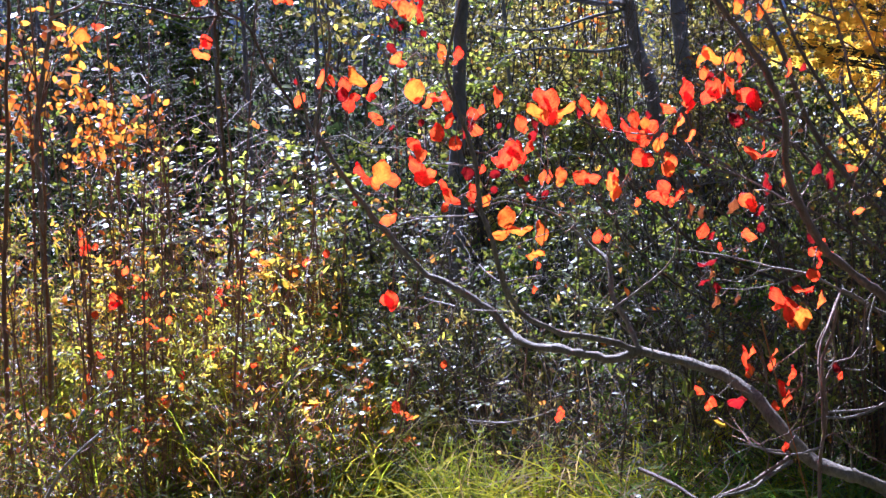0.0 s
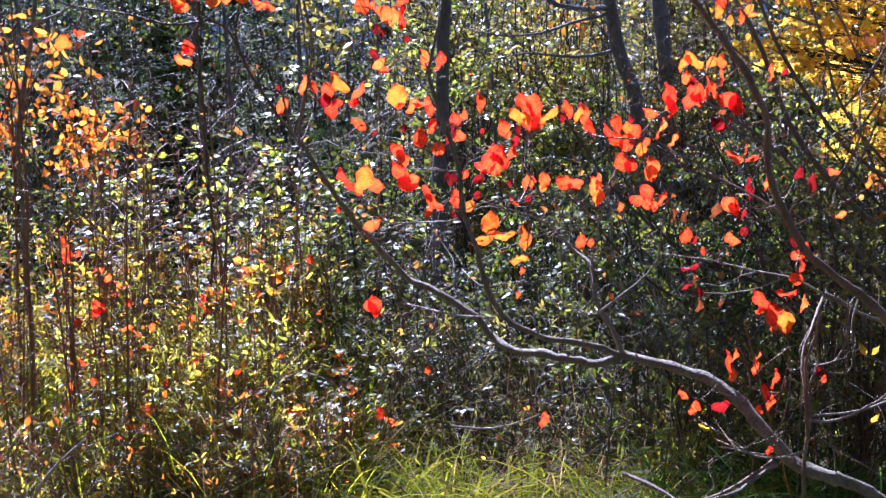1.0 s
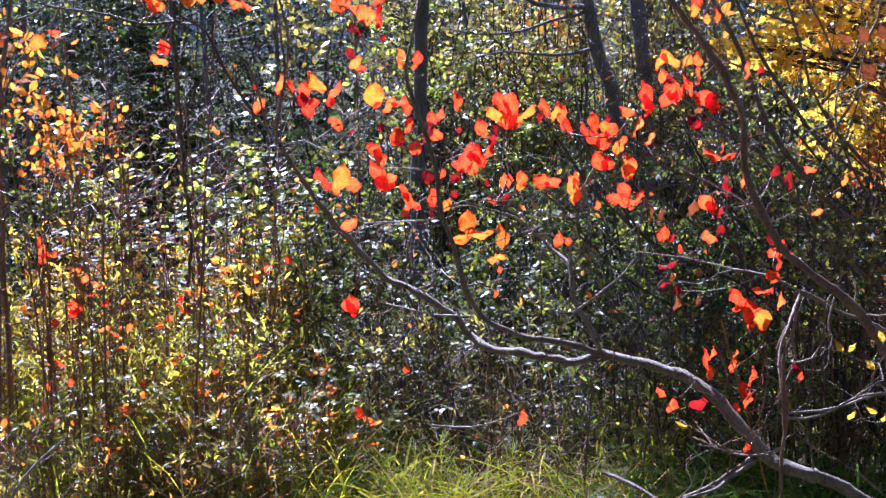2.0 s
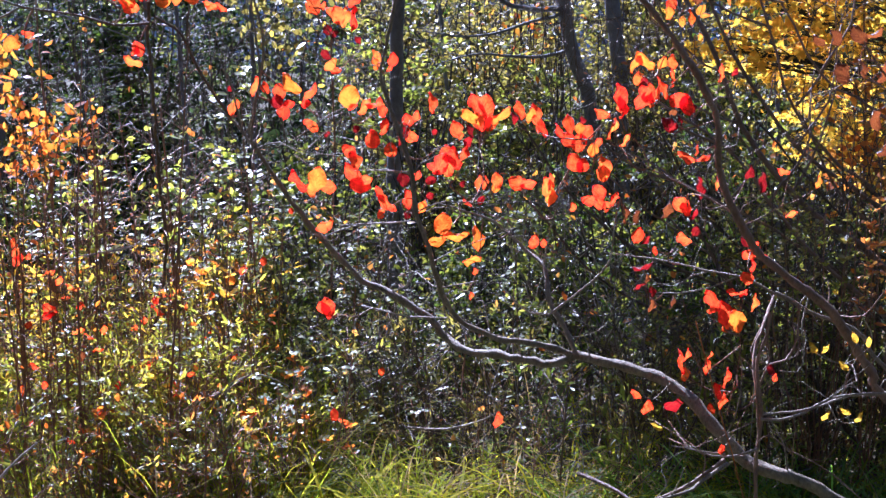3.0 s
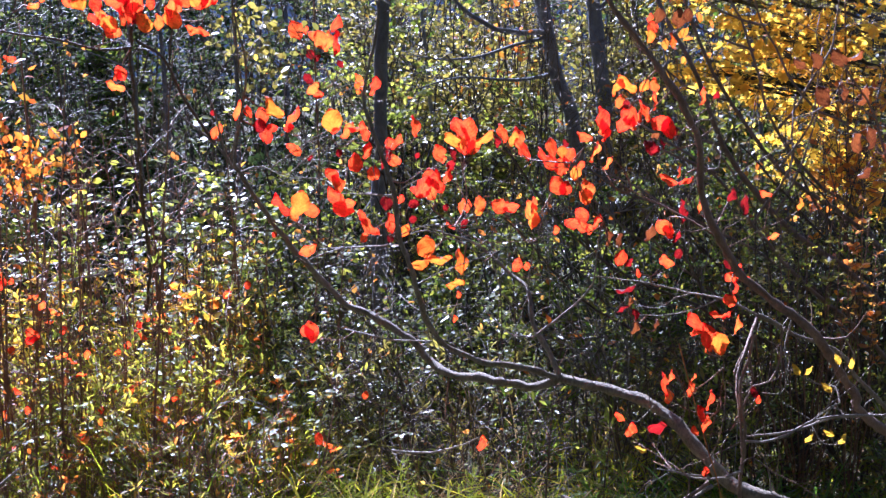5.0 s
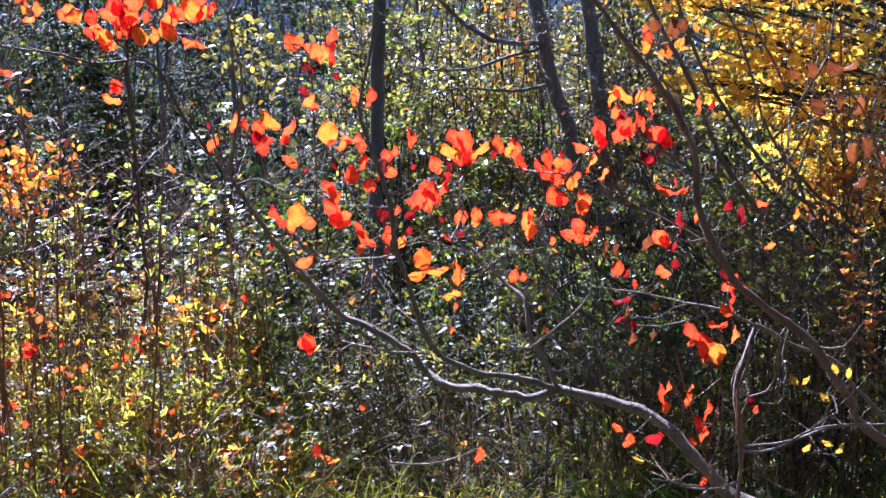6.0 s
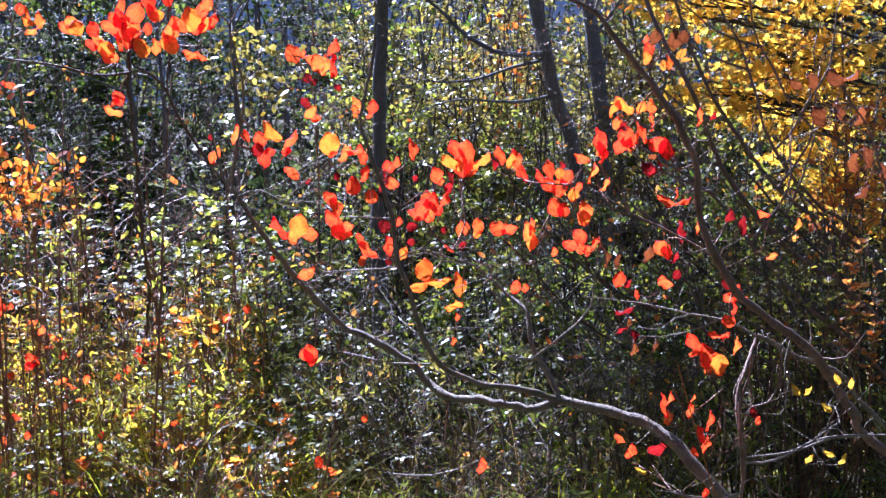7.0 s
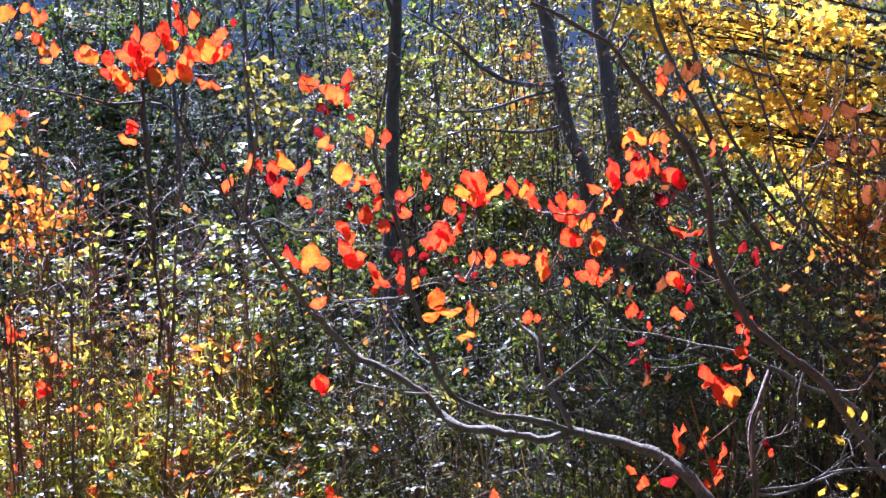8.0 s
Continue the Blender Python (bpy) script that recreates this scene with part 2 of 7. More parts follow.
def tubes(lines, sides=6, knots=0.0):
    """Round tapered tubes along (line, first radius, last radius), as arrays of verts and quads."""
    verts, faces, at = [], [], 0
    ring = np.arange(sides)
    for line, r0, r1 in lines:
        n = len(line)
        way = unit(np.gradient(line, axis=0))
        ref = np.where(np.abs(way[:, 2:3]) < 0.9, [[0.0, 0, 1]], [[1.0, 0, 0]])
        ref = np.tile(ref.mean(0), (n, 1)) if n < 3 else np.tile([0.13, 0.95, 0.28], (n, 1))
        u = unit(np.cross(way, ref))
        v = np.cross(way, u)
        r = np.linspace(r0, r1, n)
        if knots:
            r = r * (1 + knots * rng.normal(0, 1, n))
        ang = ring / sides * 2 * np.pi
        r = r[:, None] * np.ones(sides)
        if knots > 0.06:
            bulge = np.interp(np.arange(n), np.linspace(0, n, max(4, n // 5)), rng.normal(0, 1, max(4, n // 5)))
            r = r * (1 + 0.9 * knots * bulge[:, None] + 0.55 * knots * rng.normal(0, 1, (n, sides)))
        ringv = line[:, None] + r[:, :, None] * (np.cos(ang)[None, :, None] * u[:, None] + np.sin(ang)[None, :, None] * v[:, None])
        verts.append(ringv.reshape(-1, 3))
        i, j = np.meshgrid(np.arange(n - 1), ring, indexing="ij")
        k = (j + 1) % sides
        faces.append((at + np.stack([i * sides + j, i * sides + k, (i + 1) * sides + k, (i + 1) * sides + j], -1)).reshape(-1, 4))
        at += n * sides
        tip = np.array([at - sides + ring[q] for q in range(sides)])
        if sides == 4:
            faces.append(tip[None])
        elif sides == 6:
            faces.append(np.array([[tip[0], tip[1], tip[2], tip[3]], [tip[0], tip[3], tip[4], tip[5]]]))
    return np.vstack(verts), np.vstack(faces)


SMALL_V = np.array([[0, 0, 0], [0.5, 0, 0], [1, 0, -0.08], [0.45, 0.3, 0.09], [0.45, -0.3, 0.09]])
SMALL_F = np.array([[0, 1, 3], [1, 2, 3], [0, 4, 1], [1, 4, 2]])
OVAL_V = np.array([[0, 0, 0], [0.35, 0, 0.02], [0.7, 0, 0], [1, 0, -0.1], [0.3, 0.24, 0.08], [0.68, 0.25, 0.05], [0.3, -0.24, 0.08], [0.68, -0.25, 0.05]])
OVAL_F = np.array([[0, 1, 4], [1, 5, 4], [1, 2, 5], [2, 3, 5], [0, 6, 1], [1, 6, 7], [1, 7, 2], [2, 7, 3]])
LANCE_V = OVAL_V * [1.15, 0.58, 1.0]
LOBED_V = np.array([[0, 0, 0], [0.45, 0, 0.03], [1, 0, -0.1], [0.62, 0.16, 0], [0.75, 0.45, -0.06], [0.42, 0.22, 0.03], [0.3, 0.52, -0.05], [0.12, 0.2, 0.0],
                    [0.62, -0.16, 0], [0.75, -0.45, -0.06], [0.42, -0.22, 0.03], [0.3, -0.52, -0.05], [0.12, -0.2, 0.0]])
LOBED_F = np.array([[1, 2, 3], [1, 3, 5], [3, 4, 5], [1, 5, 0], [5, 6, 7], [0, 5, 7], [1, 8, 2], [1, 10, 8], [8, 10, 9], [1, 0, 10], [10, 12, 11], [0, 12, 10]])


def leaves(at, way, up, size, shape="small"):
    """Many leaves as arrays: where each begins, the way it points, its upper side and its length."""
    tv, tf = {"small": (SMALL_V, SMALL_F), "oval": (OVAL_V, OVAL_F), "lance": (LANCE_V, OVAL_F), "lobed": (LOBED_V, LOBED_F)}[shape]
    way = unit(way)
    side = unit(np.cross(up, way))
    up = np.cross(way, side)
    n = len(at)
    curl = rng.uniform(0.0, 1.3, (n, 1, 1))
    wide = rng.uniform(0.8, 1.15, (n, 1, 1))
    v = tv[None, :, 0:1] * way[:, None] + wide * tv[None, :, 1:2] * side[:, None] + curl * tv[None, :, 2:3] * up[:, None]
    v = at[:, None] + v * np.asarray(size).reshape(-1, 1, 1)
    f = tf[None] + (np.arange(n) * len(tv))[:, None, None]
    return v.reshape(-1, 3), f.reshape(-1, 3)


def some_ways(n, level=0.5):
    """Random ways, flattened towards the level."""
    v = rng.normal(0, 1, (n, 3))
    v[:, 2] *= level
    return unit(v)


def blades(at, tall, lean, wide=0.004, joints=6):
    """Arching grass blades as strips of quads."""
    n = len(at)
    way = rng.uniform(0, 2 * np.pi, n)
    out = np.stack([np.cos(way), np.sin(way), 0 * way], -1)
    across = np.stack([-np.sin(way + rng.normal(0, 0.5, n)), np.cos(way), 0 * way], -1)
    s = np.linspace(0, 1, joints)
    bend = np.asarray(lean).reshape(-1, 1)
    reach = np.sin(bend * s) * s
    rise = s * np.cos(bend * s * 0.9)
    mid = at[:, None] + np.asarray(tall).reshape(-1, 1, 1) * (reach[..., None] * out[:, None] + rise[..., None] * [0, 0, 1.0])
    half = (np.asarray(wide) * np.ones(n)).reshape(-1, 1, 1) * ((1 - s**2.2) * 0.95 + 0.05)[None, :, None] * across[:, None]
    v = np.stack([mid - half, mid + half], 2).reshape(-1, 3)
    i = np.arange(joints - 1)
    one = np.stack([2 * i, 2 * i + 1, 2 * i + 3, 2 * i + 2], -1)
    f = (one[None] + (np.arange(n) * 2 * joints)[:, None, None]).reshape(-1, 4)
    return v, f


def rise_of(x, y):
    """The height of the ground."""
    x, y = np.asarray(x, float), np.asarray(y, float)
    near = np.exp(-((x / 14) ** 2 + ((y - 6) / 14) ** 2))
    return near * (0.05 * np.sin(1.7 * x + 0.4) * np.cos(1.3 * y) + 0.03 * np.sin(4.1 * x + 2.2 * y)) - 0.02


# ---- ground ----
steps = np.unique(np.r_[-900, -300, -120, -60, -40, -28, -20, np.arange(-14, 14.1, 0.25), 20, 28, 40, 60, 120, 300, 900])
gx, gy = np.meshgrid(steps, steps + 6.0, indexing="ij")
n = len(steps)
i, j = np.meshgrid(np.arange(n - 1), np.arange(n - 1), indexing="ij")
quads = np.stack([i * n + j, (i + 1) * n + j, (i + 1) * n + j + 1, i * n + j + 1], -1).reshape(-1, 4)
ground = new("ground", mesh_of("ground", np.stack([gx, gy, rise_of(gx, gy)], -1).reshape(-1, 3), quads, soil))
tagged(ground, "dark woodland soil under leaf litter and grass", "ground", kind="structure")


# ---- shrubs and trees ----
def shrub_arrays(base, tall, spread, stems, twigs, per_twig, leaf, shape="small", low=0.2, twig_long=0.3, thick=0.008, upward=0.9, lean=(0, 0)):
    """Stems that fan out from one root, twigs along them, leaves along the twigs."""
    base = np.asarray(base, float)
    lines, at, way, up, size = [], [], [], [], []
    for _ in range(stems):
        a, far = rng.uniform(0, 2 * np.pi), spread * math.sqrt(rng.uniform(0.02, 1))
        top = base + [far * math.cos(a) + lean[0], far * math.sin(a) + lean[1], tall * rng.uniform(0.65, 1.05)]
        mid = base * 0.5 + top * 0.5 + [*rng.normal(0, 0.06 * tall, 2), 0.08 * tall]
        foot = base + [*rng.normal(0, 0.05, 2), -0.03]
        line = curve_through([foot, mid, top], 0.12, 0.006)
        lines.append((line, thick * rng.uniform(0.6, 1.1), thick * 0.25))
        sprays = [(rng.uniform(low, 1), rng.uniform(0, 2 * np.pi), rng.uniform(-0.1, 0.8), rng.normal(0, 0.35, 2)) for _ in range(max(3, twigs // 5))]
        for _ in range(twigs):
            s, b, rise, tilt = sprays[rng.integers(len(sprays))]
            s, b = float(np.clip(s + rng.normal(0, 0.035), low, 1)), b + rng.normal(0, 0.65)
            k = int(s * (len(line) - 1))
            out = np.array([math.cos(b), math.sin(b), rise + rng.normal(0, 0.12)])
            long = twig_long * rng.uniform(0.4, 1.2) * (1.25 - 0.6 * s)
            tip = line[k] + long * out
            twig = curve_through([line[k], line[k] + 0.5 * long * out + [0, 0, 0.05 * long], tip - [0, 0, 0.1 * long]], long / 3, 0.004)
            lines.append((twig, thick * 0.3, thick * 0.12))
            t = rng.uniform(0.15, 1, per_twig)
            spot = line[k] + t[:, None] * (tip - line[k]) + rng.normal(0, 0.012, (per_twig, 3))
            at.append(spot)
            way.append(unit(0.5 * unit(out) + some_ways(per_twig, 0.6)))
            up.append(unit([tilt[0], tilt[1] - 0.25, upward] + rng.normal(0, 0.45, (per_twig, 3))))
            size.append(leaf * rng.uniform(0.55, 1.25, per_twig))
    return lines, leaves(np.vstack(at), np.vstack(way), np.vstack(up), np.concatenate(size), shape)


def shrub(name, x, y, tall, spread, label, leaf_mat, bark=DARK_BARK, stems=10, twigs=22, per_twig=12, leaf=0.025, category="shrub", group="", **more):
    base = (x, y, float(rise_of(x, y)))
    ob = thing(name, base, label, category, group)
    lines, crown = shrub_arrays(base, tall, spread, stems, twigs, per_twig, leaf, **more)
    for line in lines[:: twigs + 1]:
        under("stem", mesh_of("stem", *tubes([line], 6), bark), ob)
    fine = [line for n, line in enumerate(lines) if n % (twigs + 1)]
    under("twig_growth", mesh_of("twig_growth", *tubes(fine, 4), bark), ob, kind="stuff")
    under("crown", mesh_of("crown", *crown, leaf_mat), ob)
    return ob


def trunk(name, points, r0, r1, label, limbs=(), bark=TRUNK_BARK, crown=None, category="tree", wobble=0.004):
    """A tree: one tapered trunk, limbs, and where it carries leaves a crown at the limbs' ends."""
    base = points[0]
    ob = thing(name, base, label, category)
    under("trunk", mesh_of("trunk", *tubes([(curve_through(points, 0.08, wobble), r0, r1)], 12, 0.03), bark), ob)
    for pts, a, b in limbs:
        line = curve_through(pts, 0.06, 0.006)
        bits = [(line, a, b)]
        for k in rng.integers(3, len(line), max(2, len(line) // 4)):
            d = unit(rng.normal(0, 1, 3) + [0, 0, 0.3])
            long = rng.uniform(0.12, 0.4)
            bits.append((curve_through([line[k], line[k] + d * long * 0.5 + [0, 0, 0.02], line[k] + d * long], 0.06, 0.008), b * 0.8, b * 0.3))
        under("limb", mesh_of("limb", *tubes(bits, 6), bark), ob)
    if crown:
        at, spread, count, leaf, mat = crown
        spots = np.asarray(at) + rng.normal(0, 1, (count, 3)) * spread
        under("crown", mesh_of("crown", *leaves(spots, some_ways(count), unit([0, 0, 0.8] + rng.normal(0, 0.5, (count, 3))), leaf * rng.uniform(0.6, 1.2, count), "oval"), mat), ob)
    return ob


# glowing blue plane beyond the woods, painted as haze in the dark gaps
haze, nodes, links, skin = material("painted_haze_glow")
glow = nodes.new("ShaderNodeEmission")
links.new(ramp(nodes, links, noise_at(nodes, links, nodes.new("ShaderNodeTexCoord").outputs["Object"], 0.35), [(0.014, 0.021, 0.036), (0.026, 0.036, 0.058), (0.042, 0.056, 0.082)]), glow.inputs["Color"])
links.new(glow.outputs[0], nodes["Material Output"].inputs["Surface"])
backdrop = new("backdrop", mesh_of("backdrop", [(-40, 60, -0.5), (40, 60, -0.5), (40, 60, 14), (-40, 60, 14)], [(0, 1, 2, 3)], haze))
tagged(backdrop, "glowing blue plane painted as haze beyond the woods", "distance", kind="structure")


# far woods closing the view behind the thicket
def far_woods():
    count = 50000
    x = rng.uniform(-16, 17, count)
    y = rng.uniform(15, 22, count)
    top = 5.0 + 1.2 * np.sin(x * 0.9) + 0.7 * np.sin(x * 2.3 + 1)
    z = rng.uniform(0, 1, count) ** 0.9 * top
    at = np.stack([x, y, z], -1)
    ob = new("far_woods", mesh_of("far_woods", *leaves(at, some_ways(count), unit([0, 0, 0.7] + rng.normal(0, 0.5, (count, 3))), rng.uniform(0.08, 0.17, count)), SHADED_GREEN))
    tagged(ob, "dense dark green woodland closing the distance, coloured as if in shade", "woods", kind="stuff")
    lines = []
    for _ in range(70):
        fx, fy = rng.uniform(-14, 15), rng.uniform(13, 20)
        lines.append((curve_through([(fx, fy, -0.05), (fx + rng.normal(0, 0.1), fy, 2.5), (fx + rng.normal(0, 0.35), fy, 5.0)], 0.3, 0.01), rng.uniform(0.02, 0.06), 0.015))
    ob = new("far_stems", mesh_of("far_stems", *tubes(lines, 6), TRUNK_BARK))
    tagged(ob, "slim dark trunks of the woodland behind the thicket", "woods", kind="stuff")


far_woods()


def deep_undergrowth():
    count = 46000
    x, y = rng.uniform(-8, 8.5, count), rng.uniform(7.6, 14.5, count)
    top = 0.75 + 0.3 * np.sin(2.1 * x + y) + 0.2 * np.sin(5.3 * x - 2 * y)
    at = np.stack([x, y, rise_of(x, y) + rng.uniform(0, 1, count) * top], -1)
    # darkened leaves stand in for shade over the sunlit ground behind
    ob = new("undergrowth", mesh_of("undergrowth", *leaves(at, some_ways(count), unit([0, -0.1, 0.7] + rng.normal(0, 0.5, (count, 3))), rng.uniform(0.05, 0.1, count)), SHADED_GREEN))
    tagged(ob, "low dark green undergrowth deep in the thicket, coloured as if in shade", "undergrowth", kind="stuff")


deep_undergrowth()


def woods_round():
    """Unseen trees added behind and beside the way, which close the place and block sky light."""
    # tall and dense enough to cut the sky's fill light on the bushes
    count = 46000
    a = rng.uniform(radians(150), radians(390), count)
    far = rng.uniform(8, 13, count)
    x, y = far * np.cos(a), 2 + far * np.sin(a)
    top = 13.5 + 1.6 * np.sin(5 * a) + 1.0 * np.sin(13 * a)
    at = np.stack([x, y, rng.uniform(0, 1, count) * top], -1)
    ob = new("surrounding_woods", mesh_of("surrounding_woods", *leaves(at, some_ways(count), unit([0, 0, 0.5] + rng.normal(0, 0.6, (count, 3))), rng.uniform(0.3, 0.52, count), "oval"), SHADED_GREEN))
    tagged(ob, "unseen dark green woodland added round the clearing to block sky light", "woods", kind="stuff")
    lines = []
    for b in rng.uniform(radians(150), radians(390), 60):
        r = rng.uniform(8, 12)
        fx, fy = r * math.cos(b), 2 + r * math.sin(b)
        lines.append((curve_through([(fx, fy, -0.05), (fx + rng.normal(0, 0.2), fy, 5), (fx + rng.normal(0, 0.5), fy, 13.0)], 0.5, 0.01), rng.uniform(0.05, 0.12), 0.03))
    ob = new("sky_blocking_trunks", mesh_of("sky_blocking_trunks", *tubes(lines, 6), DARK_BARK))
    tagged(ob, "unseen dark trunks of the woodland added round the clearing", "woods", kind="stuff")


woods_round()

# thicket behind: tall shrubs with small glossy leaves
for n, (x, y) in enumerate(itertools.product(np.linspace(-5.6, 6.4, 11), (9.5, 12.0))):
    x, y = x + rng.normal(0, 0.3), y + rng.normal(0, 0.5)
    tone = [SMALL_GREEN, OLIVE, DARK_GREEN, OLIVE][n % 4] if x > -0.5 else [SHADED_GREEN, SHADED_GREEN, DARK_GREEN, SMALL_GREEN][n % 4]
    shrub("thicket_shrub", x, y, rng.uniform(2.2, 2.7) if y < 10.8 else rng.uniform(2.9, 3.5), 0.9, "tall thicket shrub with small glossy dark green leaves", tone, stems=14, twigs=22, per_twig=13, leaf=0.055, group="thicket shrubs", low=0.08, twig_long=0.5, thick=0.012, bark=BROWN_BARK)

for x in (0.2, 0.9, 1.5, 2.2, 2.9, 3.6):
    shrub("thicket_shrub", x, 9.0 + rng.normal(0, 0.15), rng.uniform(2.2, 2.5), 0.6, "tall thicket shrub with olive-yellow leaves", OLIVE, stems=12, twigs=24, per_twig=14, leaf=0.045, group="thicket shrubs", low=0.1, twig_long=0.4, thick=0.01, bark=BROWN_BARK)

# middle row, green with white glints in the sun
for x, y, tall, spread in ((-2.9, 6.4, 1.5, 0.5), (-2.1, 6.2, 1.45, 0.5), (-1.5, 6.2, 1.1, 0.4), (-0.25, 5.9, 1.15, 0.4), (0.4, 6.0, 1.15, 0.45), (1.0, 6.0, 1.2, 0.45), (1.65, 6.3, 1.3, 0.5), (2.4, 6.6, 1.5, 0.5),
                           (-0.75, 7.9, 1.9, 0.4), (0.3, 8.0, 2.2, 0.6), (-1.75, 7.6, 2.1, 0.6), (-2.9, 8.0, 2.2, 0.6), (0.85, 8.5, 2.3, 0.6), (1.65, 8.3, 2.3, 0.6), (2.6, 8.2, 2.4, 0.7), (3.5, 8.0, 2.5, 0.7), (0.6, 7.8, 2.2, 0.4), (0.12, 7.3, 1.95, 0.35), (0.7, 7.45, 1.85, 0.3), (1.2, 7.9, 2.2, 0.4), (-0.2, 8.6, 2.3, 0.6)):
    # rear shrubs on the left take the leaf colour darkened as shade
    tone, look_of = (SMALL_GREEN, "loose shrub with many small glossy green leaves") if y < 7.0 else (SHINING, "loose shrub with shining grey-green leaves") if y < 7.5 else (SHADED_GREEN, "shrub with small green leaves darkened to read as shade") if x < 0.2 else (OLIVE, "loose shrub turning olive yellow")
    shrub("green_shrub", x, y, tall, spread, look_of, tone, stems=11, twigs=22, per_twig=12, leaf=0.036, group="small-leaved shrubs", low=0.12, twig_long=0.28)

for x, y, tall, tone in ((1.2, 4.5, 1.1, OLIVE), (1.45, 4.62, 1.2, SHINING), (1.32, 4.8, 1.25, OLIVE), (1.62, 4.75, 1.2, OLIVE)):
    shrub("green_shrub", x, y, tall, 0.3, "thin loose shrub with small olive leaves behind the red-leaved limb", tone, stems=7, twigs=12, per_twig=8, leaf=0.021, group="small-leaved shrubs", low=0.2, twig_long=0.22, thick=0.005, bark=BROWN_BARK)

# upright shoots with shining leaves, between the field and the thicket
def shoot_bush(x, y, tall, spread, shoots, leaf=0.036):
    base = (x, y, float(rise_of(x, y)))
    ob = thing("shoot_bush", base, "upright shrub of leafy shoots with small shining green leaves", "shrub", "shining shrubs")
    at, way, up, size = [], [], [], []
    for _ in range(shoots):
        a, far = rng.uniform(0, 2 * np.pi), spread * math.sqrt(rng.uniform(0, 1))
        foot = np.array(base) + [0.5 * far * math.cos(a), 0.5 * far * math.sin(a), -0.03]
        top = np.array(base) + [far * math.cos(a), far * math.sin(a), tall * rng.uniform(0.6, 1.08)]
        line = curve_through([foot, (foot + top) / 2 + [*rng.normal(0, 0.03, 2), 0.03], top], 0.04, 0.004)
        bits = [(line, 0.0036, 0.0014)]
        for k in range(int(len(line) * 0.3), len(line), 2):
            if rng.uniform() < 0.35:
                continue
            b, long = rng.uniform(0, 2 * np.pi), rng.uniform(0.03, 0.11)
            tip = line[k] + long * np.array([math.cos(b), math.sin(b), 0.45])
            bits.append((np.array([line[k], (line[k] + tip) / 2, tip]), 0.0013, 0.0007))
            m = rng.integers(8, 13)
            turn = np.linspace(0, 2 * np.pi, m) + rng.uniform(0, 6)
            at.append(tip + rng.normal(0, 0.012, (m, 3)))
            way.append(np.stack([np.cos(turn), np.sin(turn), rng.uniform(-0.1, 0.45, m)], -1))
            up.append(unit([rng.normal(-0.15, 0.18), rng.normal(-0.25, 0.18), 1.0] + rng.normal(0, 0.26, (m, 3))))
            size.append(leaf * rng.uniform(0.6, 1.25, m))
        under("shoot", mesh_of("shoot", *tubes(bits, 4), BROWN_BARK), ob)
    under("crown", mesh_of("crown", *leaves(np.vstack(at), np.vstack(way), np.vstack(up), np.concatenate(size), "oval"), SHINING), ob)


for x, y, tall, wide, shoots in ((-0.95, 5.3, 1.0, 0.2, 6), (-0.68, 5.2, 1.22, 0.13, 7), (-0.45, 5.35, 1.28, 0.12, 7), (-0.78, 5.75, 1.35, 0.22, 6), (-1.3, 5.6, 0.95, 0.25, 5), (-0.12, 5.4, 0.9, 0.2, 5)):
    shoot_bush(x, y, tall, wide, shoots)

for x, y, tall, wide, shoots in ((0.2, 4.75, 0.62, 0.16, 4), (0.48, 4.9, 0.85, 0.2, 4), (0.85, 4.75, 0.6, 0.2, 4), (1.15, 5.0, 0.95, 0.2, 4), (-0.05, 5.0, 0.7, 0.15, 4), (1.5, 4.8, 0.8, 0.2, 4)):
    shoot_bush(x, y, tall, wide, shoots, 0.026)

for x, y, tall, wide, shoots in ((-0.82, 4.3, 0.36, 0.14, 4), (-0.68, 4.42, 0.4, 0.14, 4), (-0.55, 4.25, 0.32, 0.14, 4), (-0.42, 4.45, 0.36, 0.15, 4), (-0.3, 4.3, 0.28, 0.14, 4), (-0.95, 4.45, 0.4, 0.14, 4), (-0.15, 4.5, 0.34, 0.14, 3), (-0.7, 4.15, 0.34, 0.12, 4)):
    shoot_bush(x, y, tall, wide, shoots, 0.027)

# low dark undergrowth below the drooping limb
for x, y, tall in ((-0.4, 5.4, 0.75), (0.1, 5.3, 0.6), (0.5, 5.1, 0.7), (1.0, 5.0, 0.8), (1.5, 4.9, 0.9), (2.0, 5.0, 1.0), (0.25, 5.5, 1.0), (0.8, 5.4, 1.1), (1.35, 5.6, 1.2), (2.4, 5.6, 1.2), (1.9, 5.7, 1.2)):
    shrub("low_shrub", x, y, tall, 0.32, "low dark green bush with small leaves among dead twigs", SMALL_GREEN if rng.uniform() < 0.2 else DARK_GREEN, stems=11, twigs=18, per_twig=8, leaf=0.026, group="low bushes", low=0.05, twig_long=0.2, thick=0.005)

